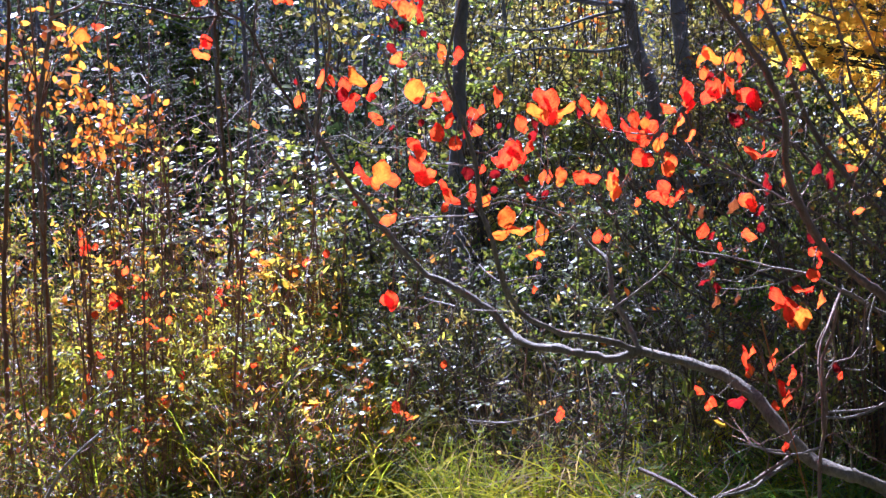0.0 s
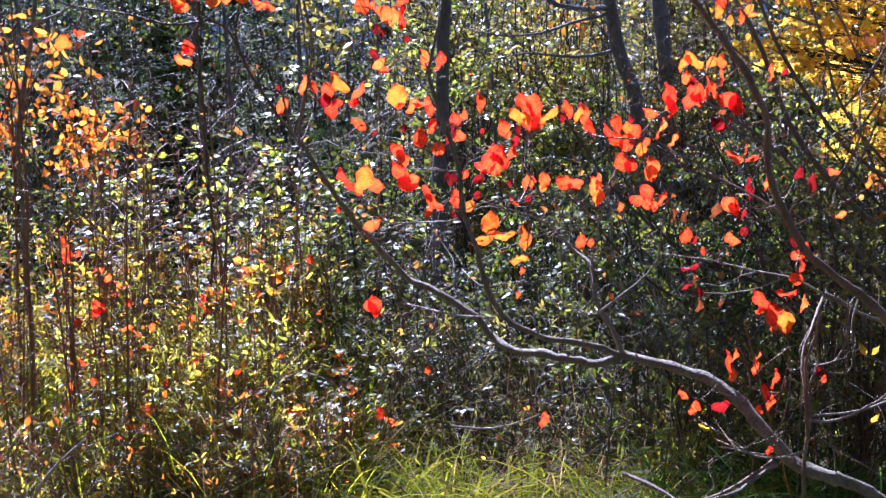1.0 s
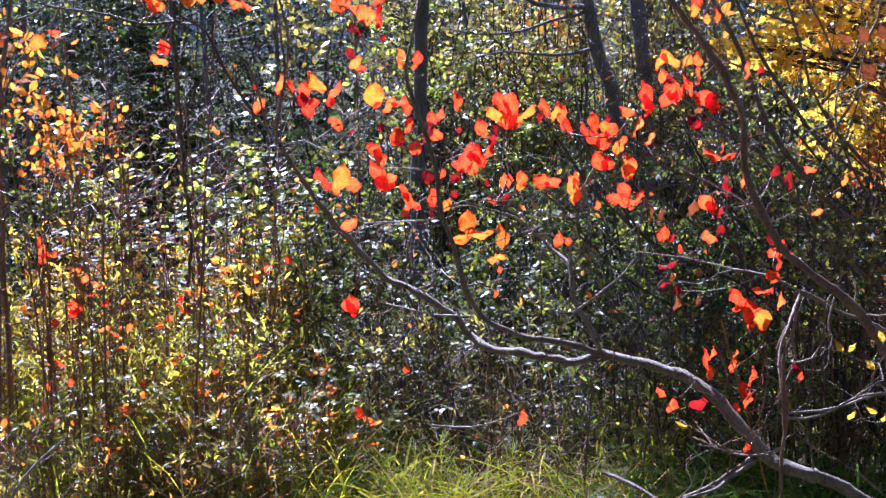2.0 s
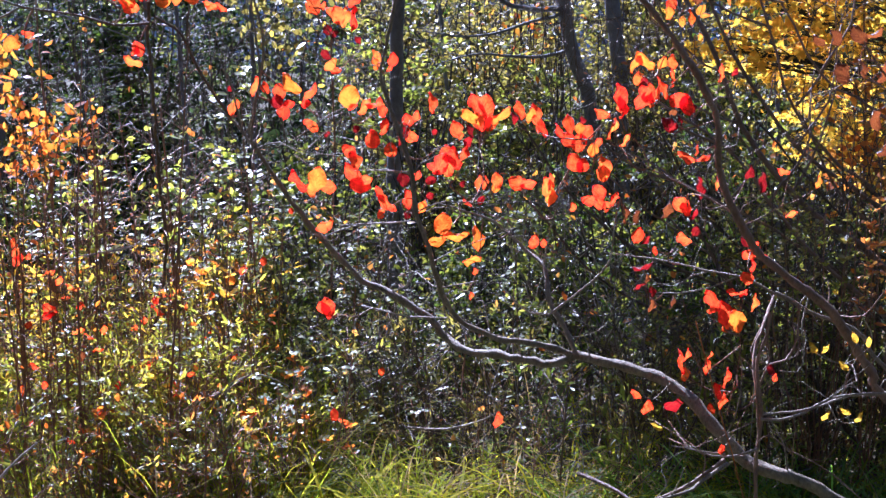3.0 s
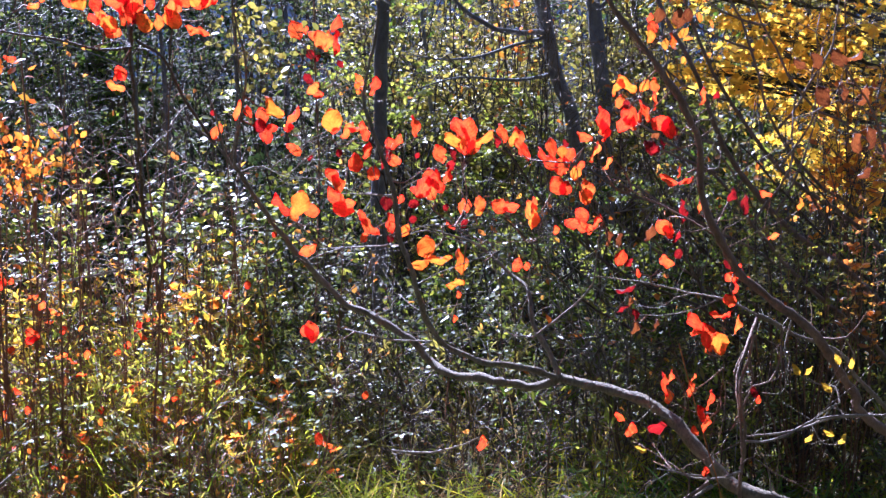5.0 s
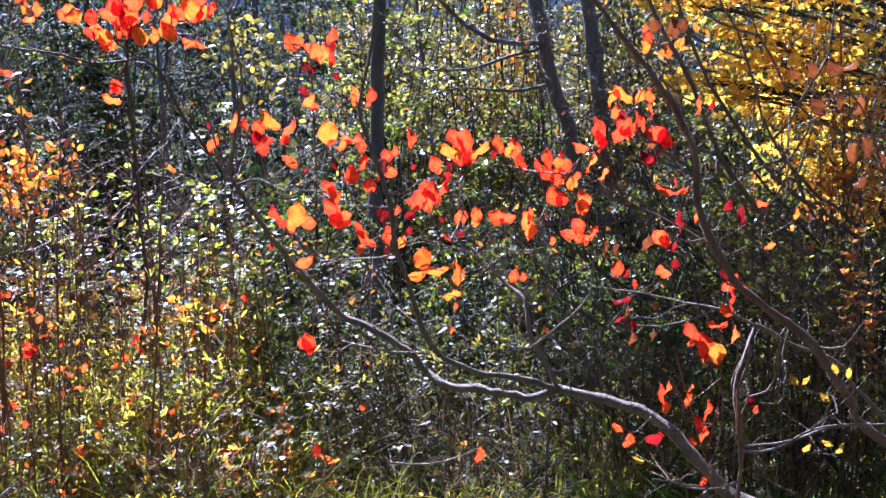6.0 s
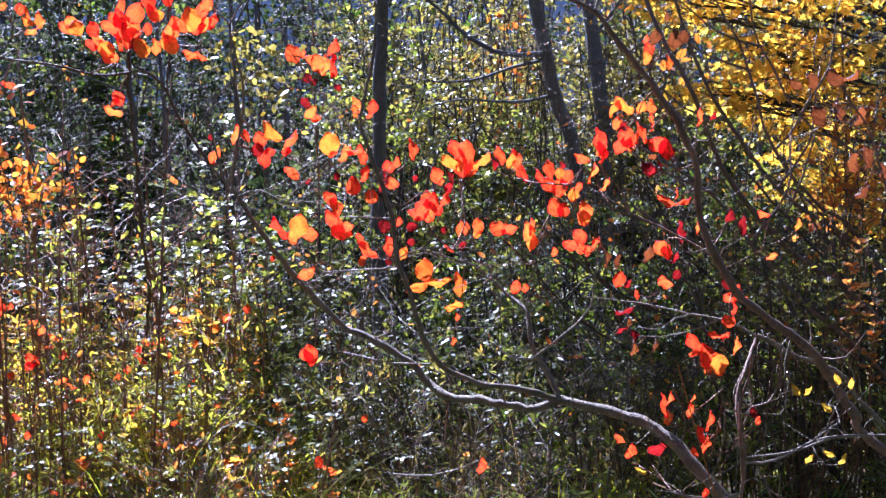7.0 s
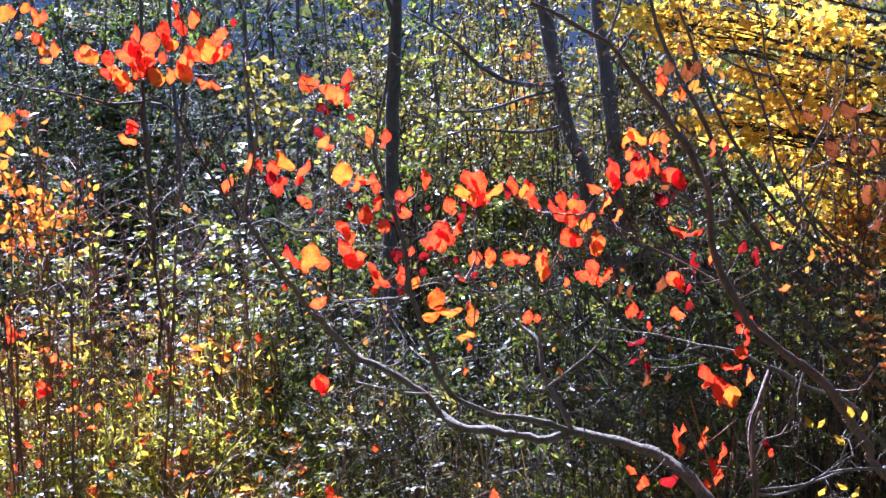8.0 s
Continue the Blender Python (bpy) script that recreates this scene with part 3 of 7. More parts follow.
# bare tangled brush
def brush(x, y, tall, spread, bark, label, lean=(0, 0), rust=60):
    base = (x, y, float(rise_of(x, y)))
    ob = thing("bare_brush", base, label, "brush", "bare brush")
    spots = []
    for _ in range(9):
        a, far = rng.uniform(0, 2 * np.pi), spread * rng.uniform(0.2, 1)
        top = np.array(base) + [far * math.cos(a) + lean[0], far * math.sin(a) * 0.7 + lean[1], tall * rng.uniform(0.5, 1.05)]
        mid = (np.array(base) + top) / 2 + [*rng.normal(0, 0.1, 2), 0.12 * tall]
        line = curve_through([np.array(base) + [*rng.normal(0, 0.06, 2), -0.03], mid, top], 0.05, 0.006)
        bits = [(line, rng.uniform(0.002, 0.0045), 0.0012)]
        for k in rng.integers(len(line) // 4, len(line), 9):
            d = unit(rng.normal(0, 1, 3) * [1, 0.7, 0.6] + [0, 0, 0.3])
            long = rng.uniform(0.1, 0.4)
            twig = curve_through([line[k], line[k] + d * long * 0.5 + rng.normal(0, 0.02, 3), line[k] + d * long + rng.normal(0, 0.04, 3)], 0.04, 0.004)
            bits.append((twig, 0.0018, 0.0008))
            for _ in range(2):
                q = twig[rng.integers(1, len(twig))]
                e = unit(d + rng.normal(0, 0.7, 3))
                bits.append((curve_through([q, q + e * 0.06, q + e * 0.12 + [0, 0, -0.01]], 0.04), 0.001, 0.0006))
        spots.append(np.vstack([b[0] for b in bits[1:]]))
        under("stem", mesh_of("stem", *tubes(bits, 4), bark), ob, kind="stuff")
    spots = np.vstack(spots)
    at = spots[rng.integers(0, len(spots), rust)]
    tone = [RUST, YELLOW, RUST, ORANGE_SMALL][rng.integers(4)]
    under("dry_foliage", mesh_of("dry_foliage", *leaves(at, some_ways(rust, 0.9), unit([0, -0.4, 0.7] + rng.normal(0, 0.7, (rust, 3))), 0.028 * rng.uniform(0.6, 1.3, rust), "oval"), tone), ob)
    return ob


for x, y, tall in ((0.95, 4.8, 1.2), (1.7, 4.7, 1.5), (1.2, 5.2, 1.7), (1.9, 5.1, 1.8), (0.2, 4.9, 1.0), (0.7, 5.5, 1.7), (2.2, 4.6, 1.5), (-0.2, 5.2, 1.2), (-0.4, 6.2, 2.2), (0.9, 6.8, 2.4), (1.6, 6.9, 2.3), (0.1, 7.2, 2.5), (-1.2, 6.6, 2.2), (-1.9, 6.3, 2.1)):
    brush(x, y, tall, 0.45, PALE_TWIG if rng.uniform() < 0.12 else TWIG_BARK, "tangled brush of thin curved twigs with few dry leaves", (-0.15, 0))

for x, y, tall in ((-2.2, 6.6, 2.2), (-1.75, 6.9, 2.3), (-1.5, 6.4, 2.0), (-1.0, 6.9, 2.3), (-0.7, 6.5, 2.1), (-0.35, 7.0, 2.3), (1.2, 6.6, 2.2), (2.1, 6.6, 2.3)):
    brush(x, y, tall, 0.3, BROWN_BARK, "upright brush of thin grey-brown bare stems", (0, 0), 20)
for x, y, tall in ((0.3, 4.4, 0.5), (0.8, 4.4, 0.65), (1.3, 4.4, 0.7)):
    brush(x, y, tall, 0.5, TWIG_BARK, "low tangle of thin dead twigs below the limb", (0.05, 0), 14)

# yellow-leaved tree at the thicket's edge
yellow_base = (2.75, 5.9, 0.0)
yellow = thing("yellow_tree", yellow_base, "small tree with dense bright yellow autumn leaves", "tree")
fans = [(1.32, 5.43, 1.40), (1.41, 5.49, 1.35), (1.56, 5.72, 1.37), (1.50, 5.63, 1.47), (1.58, 5.44, 1.52), (1.63, 5.57, 1.38), (1.74, 5.59, 1.46), (1.45, 5.46, 1.57), (1.67, 5.69, 1.60), (1.74, 5.45, 1.56), (1.93, 5.56, 1.54), (1.90, 5.61, 1.41), (1.99, 5.57, 1.32), (1.66, 5.63, 1.26), (1.74, 5.70, 1.16), (1.88, 5.78, 1.27), (1.85, 5.51, 1.13), (1.81, 5.66, 1.01), (1.95, 5.68, 0.94), (1.98, 5.52, 1.07), (1.96, 5.40, 0.89), (1.04, 5.79, 1.83), (1.10, 5.52, 1.77), (1.25, 5.53, 1.81), (1.44, 5.76, 1.73), (1.54, 5.63, 1.81), (1.68, 5.59, 1.73), (1.83, 5.71, 1.84), (1.87, 5.41, 1.73), (1.24, 5.68, 1.71), (1.31, 5.55, 1.90), (1.57, 5.44, 1.91), (1.92, 5.66, 1.93)]
spine = curve_through([yellow_base, (2.72, 5.9, 0.9), (2.6, 5.85, 1.9), (2.5, 5.85, 2.9)], 0.1, 0.004)
under("trunk", mesh_of("trunk", *tubes([(spine, 0.05, 0.015)], 10), DARK_BARK), yellow)
at, way, up, size = [], [], [], []
for n, tip in enumerate(fans):
    tip = np.array(tip)
    start = spine[int(np.clip((tip[2] - 0.35) / 2.9, 0.15, 0.95) * (len(spine) - 1))]
    line = curve_through([start, start * 0.5 + tip * 0.5 + [0, 0, 0.08], tip], 0.06, 0.006)
    bits = [(line, 0.012, 0.003)]
    for _ in range(16):
        k = int(rng.uniform(0.7, 1) * (len(line) - 1))
        end = tip + rng.normal(0, 1, 3) * [0.075, 0.10, 0.035]
        bits.append((curve_through([line[k], (line[k] + end) / 2 + [0, 0, 0.02], end], 0.08), 0.003, 0.001))
        m = 8
        at.append(end + rng.normal(0, 1, (m, 3)) * [0.05, 0.05, 0.012])
        way.append(unit(some_ways(m, 0.35) + [-0.5, -0.2, -0.15]))
        up.append(unit([-0.1, 0.4, 0.55] + rng.normal(0, 0.55, (m, 3))))
        size.append(0.035 * rng.uniform(0.6, 1.3, m))
    under("limb", mesh_of("limb", *tubes(bits, 6), DARK_BARK), yellow)
under("crown", mesh_of("crown", *leaves(np.vstack(at), np.vstack(way), np.vstack(up), np.concatenate(size), "lobed"), YELLOW), yellow)

# slim trees of the thicket
# its crown is out of view, added to shade the ground under the limb
trunk("slim_tree", [(0.045, 6.300, -0.195), (0.070, 6.300, 1.136), (0.086, 6.300, 1.696), (0.108, 6.300, 2.411), (0.138, 6.300, 3.340)], 0.038, 0.018, "slim dark tree trunk rising out of the green shrubs, with an unseen crown added for shade",
      [([(0.085, 6.300, 1.864), (-0.001, 6.200, 2.071), (-0.137, 6.100, 2.292)], 0.012, 0.004), ([(0.107, 6.300, 2.293), (0.335, 6.200, 2.466), (0.611, 6.100, 2.519)], 0.012, 0.004)], crown=((0.3, 6.15, 2.6), (0.30, 0.32, 0.17), 5000, 0.06, SMALL_GREEN))
trunk("slim_tree", [(1.156, 7.200, -0.107), (1.053, 7.200, 1.030), (0.981, 7.200, 1.299), (0.896, 7.200, 1.634), (0.821, 7.200, 1.994), (0.730, 7.200, 2.675), (0.664, 7.200, 3.605)], 0.045, 0.02, "slim leaning dark tree trunk with bare side limbs",
      [([(0.911, 7.200, 1.579), (0.704, 7.100, 1.579), (0.504, 7.000, 1.660), (0.311, 6.900, 1.818), (0.153, 6.900, 1.924)], 0.016, 0.004), ([(0.911, 7.200, 1.551), (0.732, 7.100, 1.510), (0.449, 7.000, 1.445), (0.201, 6.900, 1.474)], 0.01, 0.003),
       ([(0.939, 7.200, 1.383), (0.741, 7.200, 1.343), (0.482, 7.100, 1.361), (0.257, 7.000, 1.311)], 0.01, 0.003)])
trunk("slim_tree", [(1.328, 7.800, -0.116), (1.309, 7.800, 0.604), (1.276, 7.800, 1.280), (1.203, 7.800, 1.854), (1.165, 7.800, 2.626), (1.132, 7.800, 3.782)], 0.05, 0.025, "slim dark tree trunk deep in the thicket",
      [([(1.243, 7.800, 1.673), (1.392, 7.700, 1.908), (1.491, 7.600, 2.193)], 0.012, 0.004)])
trunk("slim_tree", [(-0.950, 6.000, -0.192), (-0.921, 6.000, 1.164), (-0.942, 6.000, 1.464), (-0.945, 6.000, 1.785), (-0.894, 6.000, 2.592)], 0.012, 0.007, "thin dark trunk among shrubs", [([(-0.941, 6.000, 1.430), (-1.094, 5.900, 1.500), (-1.250, 5.800, 1.546), (-1.400, 5.700, 1.579)], 0.004, 0.002), ([(-0.946, 6.000, 1.579), (-0.817, 5.900, 1.734), (-0.745, 5.900, 1.913)], 0.007, 0.003)])
trunk("slim_tree", [(-1.3, 4.7, -0.05), (-1.316, 4.700, 0.739), (-1.321, 4.700, 1.018), (-1.299, 4.700, 1.275), (-1.252, 4.700, 1.527), (-1.202, 4.700, 1.844), (-1.170, 4.700, 2.292)], 0.011, 0.005, "thin grey-brown sapling stem", [([(-1.260, 4.700, 1.509), (-1.157, 4.600, 1.535), (-1.067, 4.600, 1.596)], 0.005, 0.002), ([(-1.299, 4.700, 1.256), (-1.351, 4.700, 1.401), (-1.382, 4.700, 1.527)], 0.005, 0.002)], GREY_BARK)
trunk("slim_tree", [(-1.32, 4.3, -0.05), (-1.327, 4.300, 0.543), (-1.299, 4.300, 1.059), (-1.277, 4.300, 1.459), (-1.264, 4.300, 1.958)], 0.008, 0.005, "thin reddish-brown sapling stem", [([(-1.295, 4.300, 1.143), (-1.226, 4.300, 1.277), (-1.186, 4.300, 1.409)], 0.004, 0.002)], RED_STEM)
for u0, u1, d in ((-0.62, -0.6, 6.8), (-0.95, -0.98, 7.0), (-1.75, -1.7, 6.6), (-2.0, -2.02, 7.2), (0.35, 0.3, 7.6), (0.68, 0.72, 8.2), (1.62, 1.5, 7.4), (1.95, 1.85, 7.0), (2.3, 2.25, 7.8), (-2.45, -2.4, 6.9)):
    trunk("thin_sapling", [(u0, d, -0.05), (u0 * 0.6 + u1 * 0.4 + 0.03, d, 1.0), (u1, d + 0.05, 2.0), (u1 + 0.08, d, 3.4)], 0.014, 0.005, "thin bare dark sapling in the thicket",
          [([(u1, d, 1.7), (u1 + 0.18, d - 0.1, 2.0), (u1 + 0.3, d - 0.1, 2.4)], 0.005, 0.002)], category="sapling")

# dark leaning stems of the bush on the sunward side
for pts, r0, r1 in (
    ([(2.3, 4.9, 0.0), (1.659, 4.600, 0.684), (1.492, 4.600, 0.835), (1.324, 4.600, 0.967), (1.155, 4.600, 1.188), (1.052, 4.600, 1.405), (0.952, 4.700, 1.660), (0.876, 4.800, 1.939)], 0.026, 0.010),
    ([(2.4, 4.9, 0.0), (1.790, 4.800, 0.764), (1.592, 4.800, 0.960), (1.397, 4.800, 1.096), (1.221, 4.800, 1.325), (1.085, 4.800, 1.588), (1.008, 4.800, 1.792)], 0.02, 0.008),
    ([(2.2, 4.5, 0.0), (1.577, 4.400, 0.577), (1.359, 4.400, 0.777), (1.197, 4.400, 0.956), (1.089, 4.400, 1.115), (0.951, 4.500, 1.232), (0.808, 4.600, 1.309)], 0.018, 0.006),
    ([(2.35, 5.2, 0.0), (1.796, 5.000, 0.855), (1.615, 5.000, 1.017), (1.452, 5.000, 1.217), (1.374, 5.100, 1.492), (1.275, 5.200, 1.735)], 0.016, 0.006),
    ([(2.1, 4.8, 0.0), (1.566, 4.700, 0.630), (1.373, 4.700, 0.785), (1.145, 4.700, 0.920), (0.977, 4.800, 0.986), (0.821, 4.900, 1.075)], 0.016, 0.005),
    ([(2.5, 5.0, 0.0), (1.859, 4.900, 1.024), (1.698, 4.900, 1.201), (1.499, 4.900, 1.338), (1.386, 5.000, 1.570), (1.324, 5.000, 1.803)], 0.014, 0.005),
):
    trunk("leaning_stem", pts, r0 * 0.55, r1 * 0.6, "dark bare stem leaning across the thicket", [([pts[3], tuple(np.array(pts[3]) + [0.1, 0, 0.16]), tuple(np.array(pts[3]) + [0.14, 0.02, 0.4])], 0.005, 0.002), ([pts[4], tuple(np.array(pts[4]) + [-0.14, 0, 0.05]), tuple(np.array(pts[4]) + [-0.3, -0.02, 0.16])], 0.005, 0.002)], LIMB_BARK, category="stem", wobble=0.008)

# thinner stems of the same leaning tangle
for _ in range(11):
    x, y = rng.uniform(1.5, 2.5), rng.uniform(4.5, 5.5)
    reach, high_end = rng.uniform(0.6, 1.3), rng.uniform(0.85, 1.45)
    pts = [(x, y, -0.03), (x - 0.35 * reach, y, 0.42 * high_end + rng.normal(0, 0.08)), (x - 0.75 * reach, y + rng.normal(0, 0.05), 0.72 * high_end + rng.normal(0, 0.07)), (x - reach, y + rng.normal(0, 0.08), high_end)]
    trunk("leaning_stem", pts, rng.uniform(0.005, 0.010), 0.003, "thin bare stem leaning across the thicket", [(
        [pts[2], tuple(np.array(pts[2]) + [rng.uniform(-0.15, 0.1), 0, 0.14]), tuple(np.array(pts[2]) + [rng.uniform(-0.25, 0.2), 0.02, 0.34])], 0.0035, 0.0015)], (LIMB_BARK, BROWN_BARK, TWIG_BARK)[rng.integers(3)], category="stem", wobble=0.008)


# ---- the bush with large red leaves ----
def round_leaf(mat, seed, slim=False):
    """A broad rounded leaf on a short stalk, cupped and wavy, one unit long, pointing along y with its face along z."""
    r = np.random.default_rng(seed)
    rows, cols = 13, 9
    s = (1 - np.cos(np.linspace(0, np.pi, rows))) / 2
    half = 0.45 * np.sin(np.pi * s ** r.uniform(1.0, 1.3)) ** r.uniform(0.42, 0.52) + 0.004
    if slim:
        half = 0.27 * np.sin(np.pi * s**0.85) ** 0.9 + 0.004
    half = half * (1 + 0.03 * np.sin(14 * s + r.uniform(0, 6)) + 0.05 * np.sin(5 * s + r.uniform(0, 6)))
    half[-1] = 0.02
    c = np.linspace(-1, 1, cols)
    wave = r.uniform(-1, 1, 6)
    skew = 1 + 0.10 * wave[0] * c[None]
    x = half[:, None] * c[None] * skew
    y = s[:, None] * (1 - 0.07 * np.abs(c[None]) ** 3) + 0.02 * np.sin(11 * c[None] + 5 * wave[1]) * s[:, None]
    fold, curl = r.uniform(0.05, 0.45), r.uniform(-0.2, 0.35)
    z = fold * np.abs(x) ** 1.2 - curl * s[:, None] ** 2
    z = z + 0.06 * np.sin(8 * s[:, None] + 4 * wave[2]) * c[None] ** 2 + 0.045 * np.sin(9 * s[:, None] + 5 * wave[3]) * c[None] + 0.03 * np.sin(15 * s[:, None] + 6 * c[None] + 9 * wave[5])
    x = x + 0.14 * wave[4] * s[:, None] ** 2
    v = np.stack([x, y, z], -1).reshape(-1, 3)
    i, j = np.meshgrid(np.arange(rows - 1), np.arange(cols - 1), indexing="ij")
    f = np.stack([i * cols + j, i * cols + j + 1, (i + 1) * cols + j + 1, (i + 1) * cols + j], -1).reshape(-1, 4)
    return mesh_of("leaf", v, f, mat)


KINDS = {k: [round_leaf(m, 10 * n + q) for q in range(14)] for n, (k, m) in enumerate((("r", RED), ("o", ORANGE), ("y", AMBER), ("c", CRIMSON), ("b", RUSSET)))}
KINDS["p"] = [round_leaf(YELLOW_SINGLE, 90 + q, True) for q in range(14)]
WORDS = {"p": "small pointed yellow leaf", "r": "bright red leaf lit from behind", "o": "orange leaf lit from behind", "y": "amber leaf lit from behind", "c": "dark crimson leaf", "b": "dull russet leaf"}


rng = np.random.default_rng(23)


class Bush:
    """A bush with its limbs, and twigs that carry the large leaves."""

    def __init__(self, base, label, bark, name="smoke_bush"):
        self.root, self.bark, self.spots = thing(name, base, label, "bush" if name == "smoke_bush" else "sapling"), bark, []

    def limb(self, points, r0, r1, name="branch", bark=None, sides=12, wobble=0.0022):
        line = curve_through(points, 0.018 if r0 > 0.007 else 0.03, wobble)
        r0, r1 = r0 * 0.78, r1 * 0.85
        self.spots.append(line)
        wood = under(name, mesh_of(name, *tubes([(line, r0, r1)], sides, 0.085 if r0 > 0.005 else 0.05), bark or self.bark), self.root)
        for k in range(2, len(line) - 1, 2):
            # short spurs along the wood
            if rng.uniform() < 0.5:
                d = unit(rng.normal(0, 1, 3) * [1, 0.6, 1] + [0, 0, 0.35])
                long = rng.uniform(0.012, 0.06) if rng.uniform() < 0.68 else rng.uniform(0.07, 0.24)
                bit = curve_through([line[k], line[k] + d * long * 0.4 + rng.normal(0, 0.05 * long, 3), line[k] + d * long * 0.7 + rng.normal(0, 0.12 * long, 3), line[k] + d * long + rng.normal(0, 0.2 * long, 3)], 0.015, 0.0008)
                spur = under("spur", mesh_of("spur", *tubes([(bit, min(0.0022, r1 * 0.6), 0.0007)], 4), bark or self.bark), wood)
        return wood

    def sprig(self, rows, bark=RED_STEM):
        """Leaves (kind, x, y, z, length, width, heading) on stalks that gather to one twig from the nearest branch; a narrow one is turned on edge."""
        mid = np.mean([r[1:4] for r in rows], axis=0)
        wood = np.vstack(self.spots)
        wood = wood[np.linalg.norm(wood - mid, axis=1).argsort()]
        start = wood[min(len(wood) - 1, 2)]
        placed, feet = [], []
        for kind, x, y, z, long, wide, heading in rows:
            a = radians(heading)
            pull = unit([math.cos(a), rng.normal(0, 0.12), math.sin(a)])
            face = unit([rng.normal(0.05, 0.16), -1, rng.normal(-0.12, 0.18)])
            side = unit(np.cross(pull, face))
            face = np.cross(side, pull)
            slim = wide / (0.9 * long)
            turn = math.acos(min(1.0, max(0.74, slim * 1.12))) if kind != "p" else 0.3
            # leaves turn their blades to the sun
            turn = max((turn, -turn), key=lambda w: abs(np.dot(math.cos(w) * face - math.sin(w) * side, sun_from)))
            side, face = math.cos(turn) * side + math.sin(turn) * face, math.cos(turn) * face - math.sin(turn) * side
            foot = np.array([x, y, z]) - pull * long * 0.5
            feet.append(foot)
            across = wide / (0.9 * max(0.3, abs(math.cos(turn)))) if kind != "p" else long
            placed.append((kind, foot, side, pull, face, long, across))
        feet = np.array(feet)
        gather = start * 0.25 + feet.mean(0) * 0.75 - [0, -0.01, 0.012]
        bits = [(curve_through([start, (start + gather) / 2 + rng.normal(0, 0.012, 3), gather], 0.03, 0.001), 0.0021, 0.0013)]
        for foot in feet:
            bits.append((curve_through([gather, (gather + foot) / 2 + [0, 0.006, -0.006], foot], 0.02), 0.001, 0.0007))
        twig = under("twig", mesh_of("twig", *tubes(bits, 4), bark), self.root)
        at = np.array(twig["at"])
        for kind, foot, side, pull, face, long, across in placed:
            ob = tagged(new("leaf", KINDS[kind][rng.integers(14)]), WORDS[kind])
            m = Matrix((side, pull, face)).transposed().to_4x4()
            m.translation = foot - at
            ob.matrix_local = m @ Matrix.Diagonal((0.93 * across, 0.96 * long, long, 1))
            ob.parent = twig
        return twig


bush = Bush((1.55, 3.2, 0.0), "drooping smoke bush with few glowing red and orange leaves", GREY_BARK)
bush.limb([(1.55, 3.2, -0.03), (1.35, 3.2, 0.22), (1.017, 3.200, 0.432), (0.914, 3.200, 0.473), (0.848, 3.250, 0.492), (0.796, 3.250, 0.552), (0.743, 3.300, 0.614), (0.679, 3.350, 0.658), (0.586, 3.400, 0.688), (0.477, 3.450, 0.701)], 0.0235, 0.0145, "main_limb")
bush.limb([(0.477, 3.450, 0.701), (0.419, 3.450, 0.680), (0.354, 3.460, 0.690), (0.281, 3.500, 0.695), (0.214, 3.550, 0.695), (0.166, 3.600, 0.721), (0.112, 3.620, 0.775), (0.023, 3.660, 0.826), (-0.053, 3.700, 0.856), (-0.137, 3.700, 0.948), (-0.207, 3.660, 1.041), (-0.261, 3.620, 1.129), (-0.324, 3.600, 1.232)], 0.0135, 0.0066)
bush.limb([(-0.324, 3.600, 1.232), (-0.370, 3.600, 1.279), (-0.425, 3.600, 1.327), (-0.466, 3.600, 1.369)], 0.0045, 0.002)
bush.limb([(-0.324, 3.600, 1.232), (-0.277, 3.500, 1.398), (-0.273, 3.450, 1.493), (-0.292, 3.400, 1.617)], 0.0045, 0.003)
bush.limb([(-0.292, 3.400, 1.617), (-0.337, 3.400, 1.662), (-0.391, 3.380, 1.715), (-0.426, 3.360, 1.756)], 0.0028, 0.0015, bark=PALE_TWIG)
bush.limb([(-0.292, 3.400, 1.617), (-0.272, 3.400, 1.649), (-0.238, 3.400, 1.713), (-0.224, 3.400, 1.765)], 0.0028, 0.0015, bark=PALE_TWIG)
bush.limb([(0.477, 3.450, 0.701), (0.376, 3.420, 0.739), (0.265, 3.400, 0.764), (0.189, 3.380, 0.810), (0.147, 3.350, 0.877), (0.115, 3.300, 0.979), (0.086, 3.300, 1.084), (0.070, 3.300, 1.188), (0.036, 3.300, 1.291), (0.010, 3.300, 1.380), (0.018, 3.300, 1.456), (0.038, 3.300, 1.529), (0.047, 3.300, 1.655)], 0.0105, 0.0034)
bush.limb([(0.476, 3.450, 0.715), (0.449, 3.480, 0.768), (0.418, 3.500, 0.828), (0.410, 3.550, 0.904), (0.364, 3.600, 0.949), (0.285, 3.600, 1.017), (0.198, 3.580, 1.048), (0.134, 3.560, 1.072)], 0.0092, 0.0022)
bush.limb([(0.416, 3.480, 0.799), (0.460, 3.450, 0.844), (0.509, 3.420, 0.888), (0.550, 3.400, 0.942), (0.558, 3.400, 1.017), (0.579, 3.420, 1.089)], 0.004, 0.002, bark=PALE_TWIG)
bush.limb([(0.415, 3.500, 0.795), (0.373, 3.500, 0.803), (0.333, 3.480, 0.831), (0.300, 3.460, 0.863)], 0.0032, 0.0018, bark=PALE_TWIG)
bush.limb([(-0.137, 3.700, 0.972), (-0.070, 3.650, 0.999), (0.001, 3.600, 1.012), (0.081, 3.550, 1.030)], 0.0026, 0.0014, bark=PALE_TWIG)
bush.limb([(-0.050, 3.700, 0.785), (0.009, 3.650, 0.780), (0.066, 3.600, 0.775), (0.171, 3.550, 0.778)], 0.003, 0.0022, bark=PALE_TWIG)
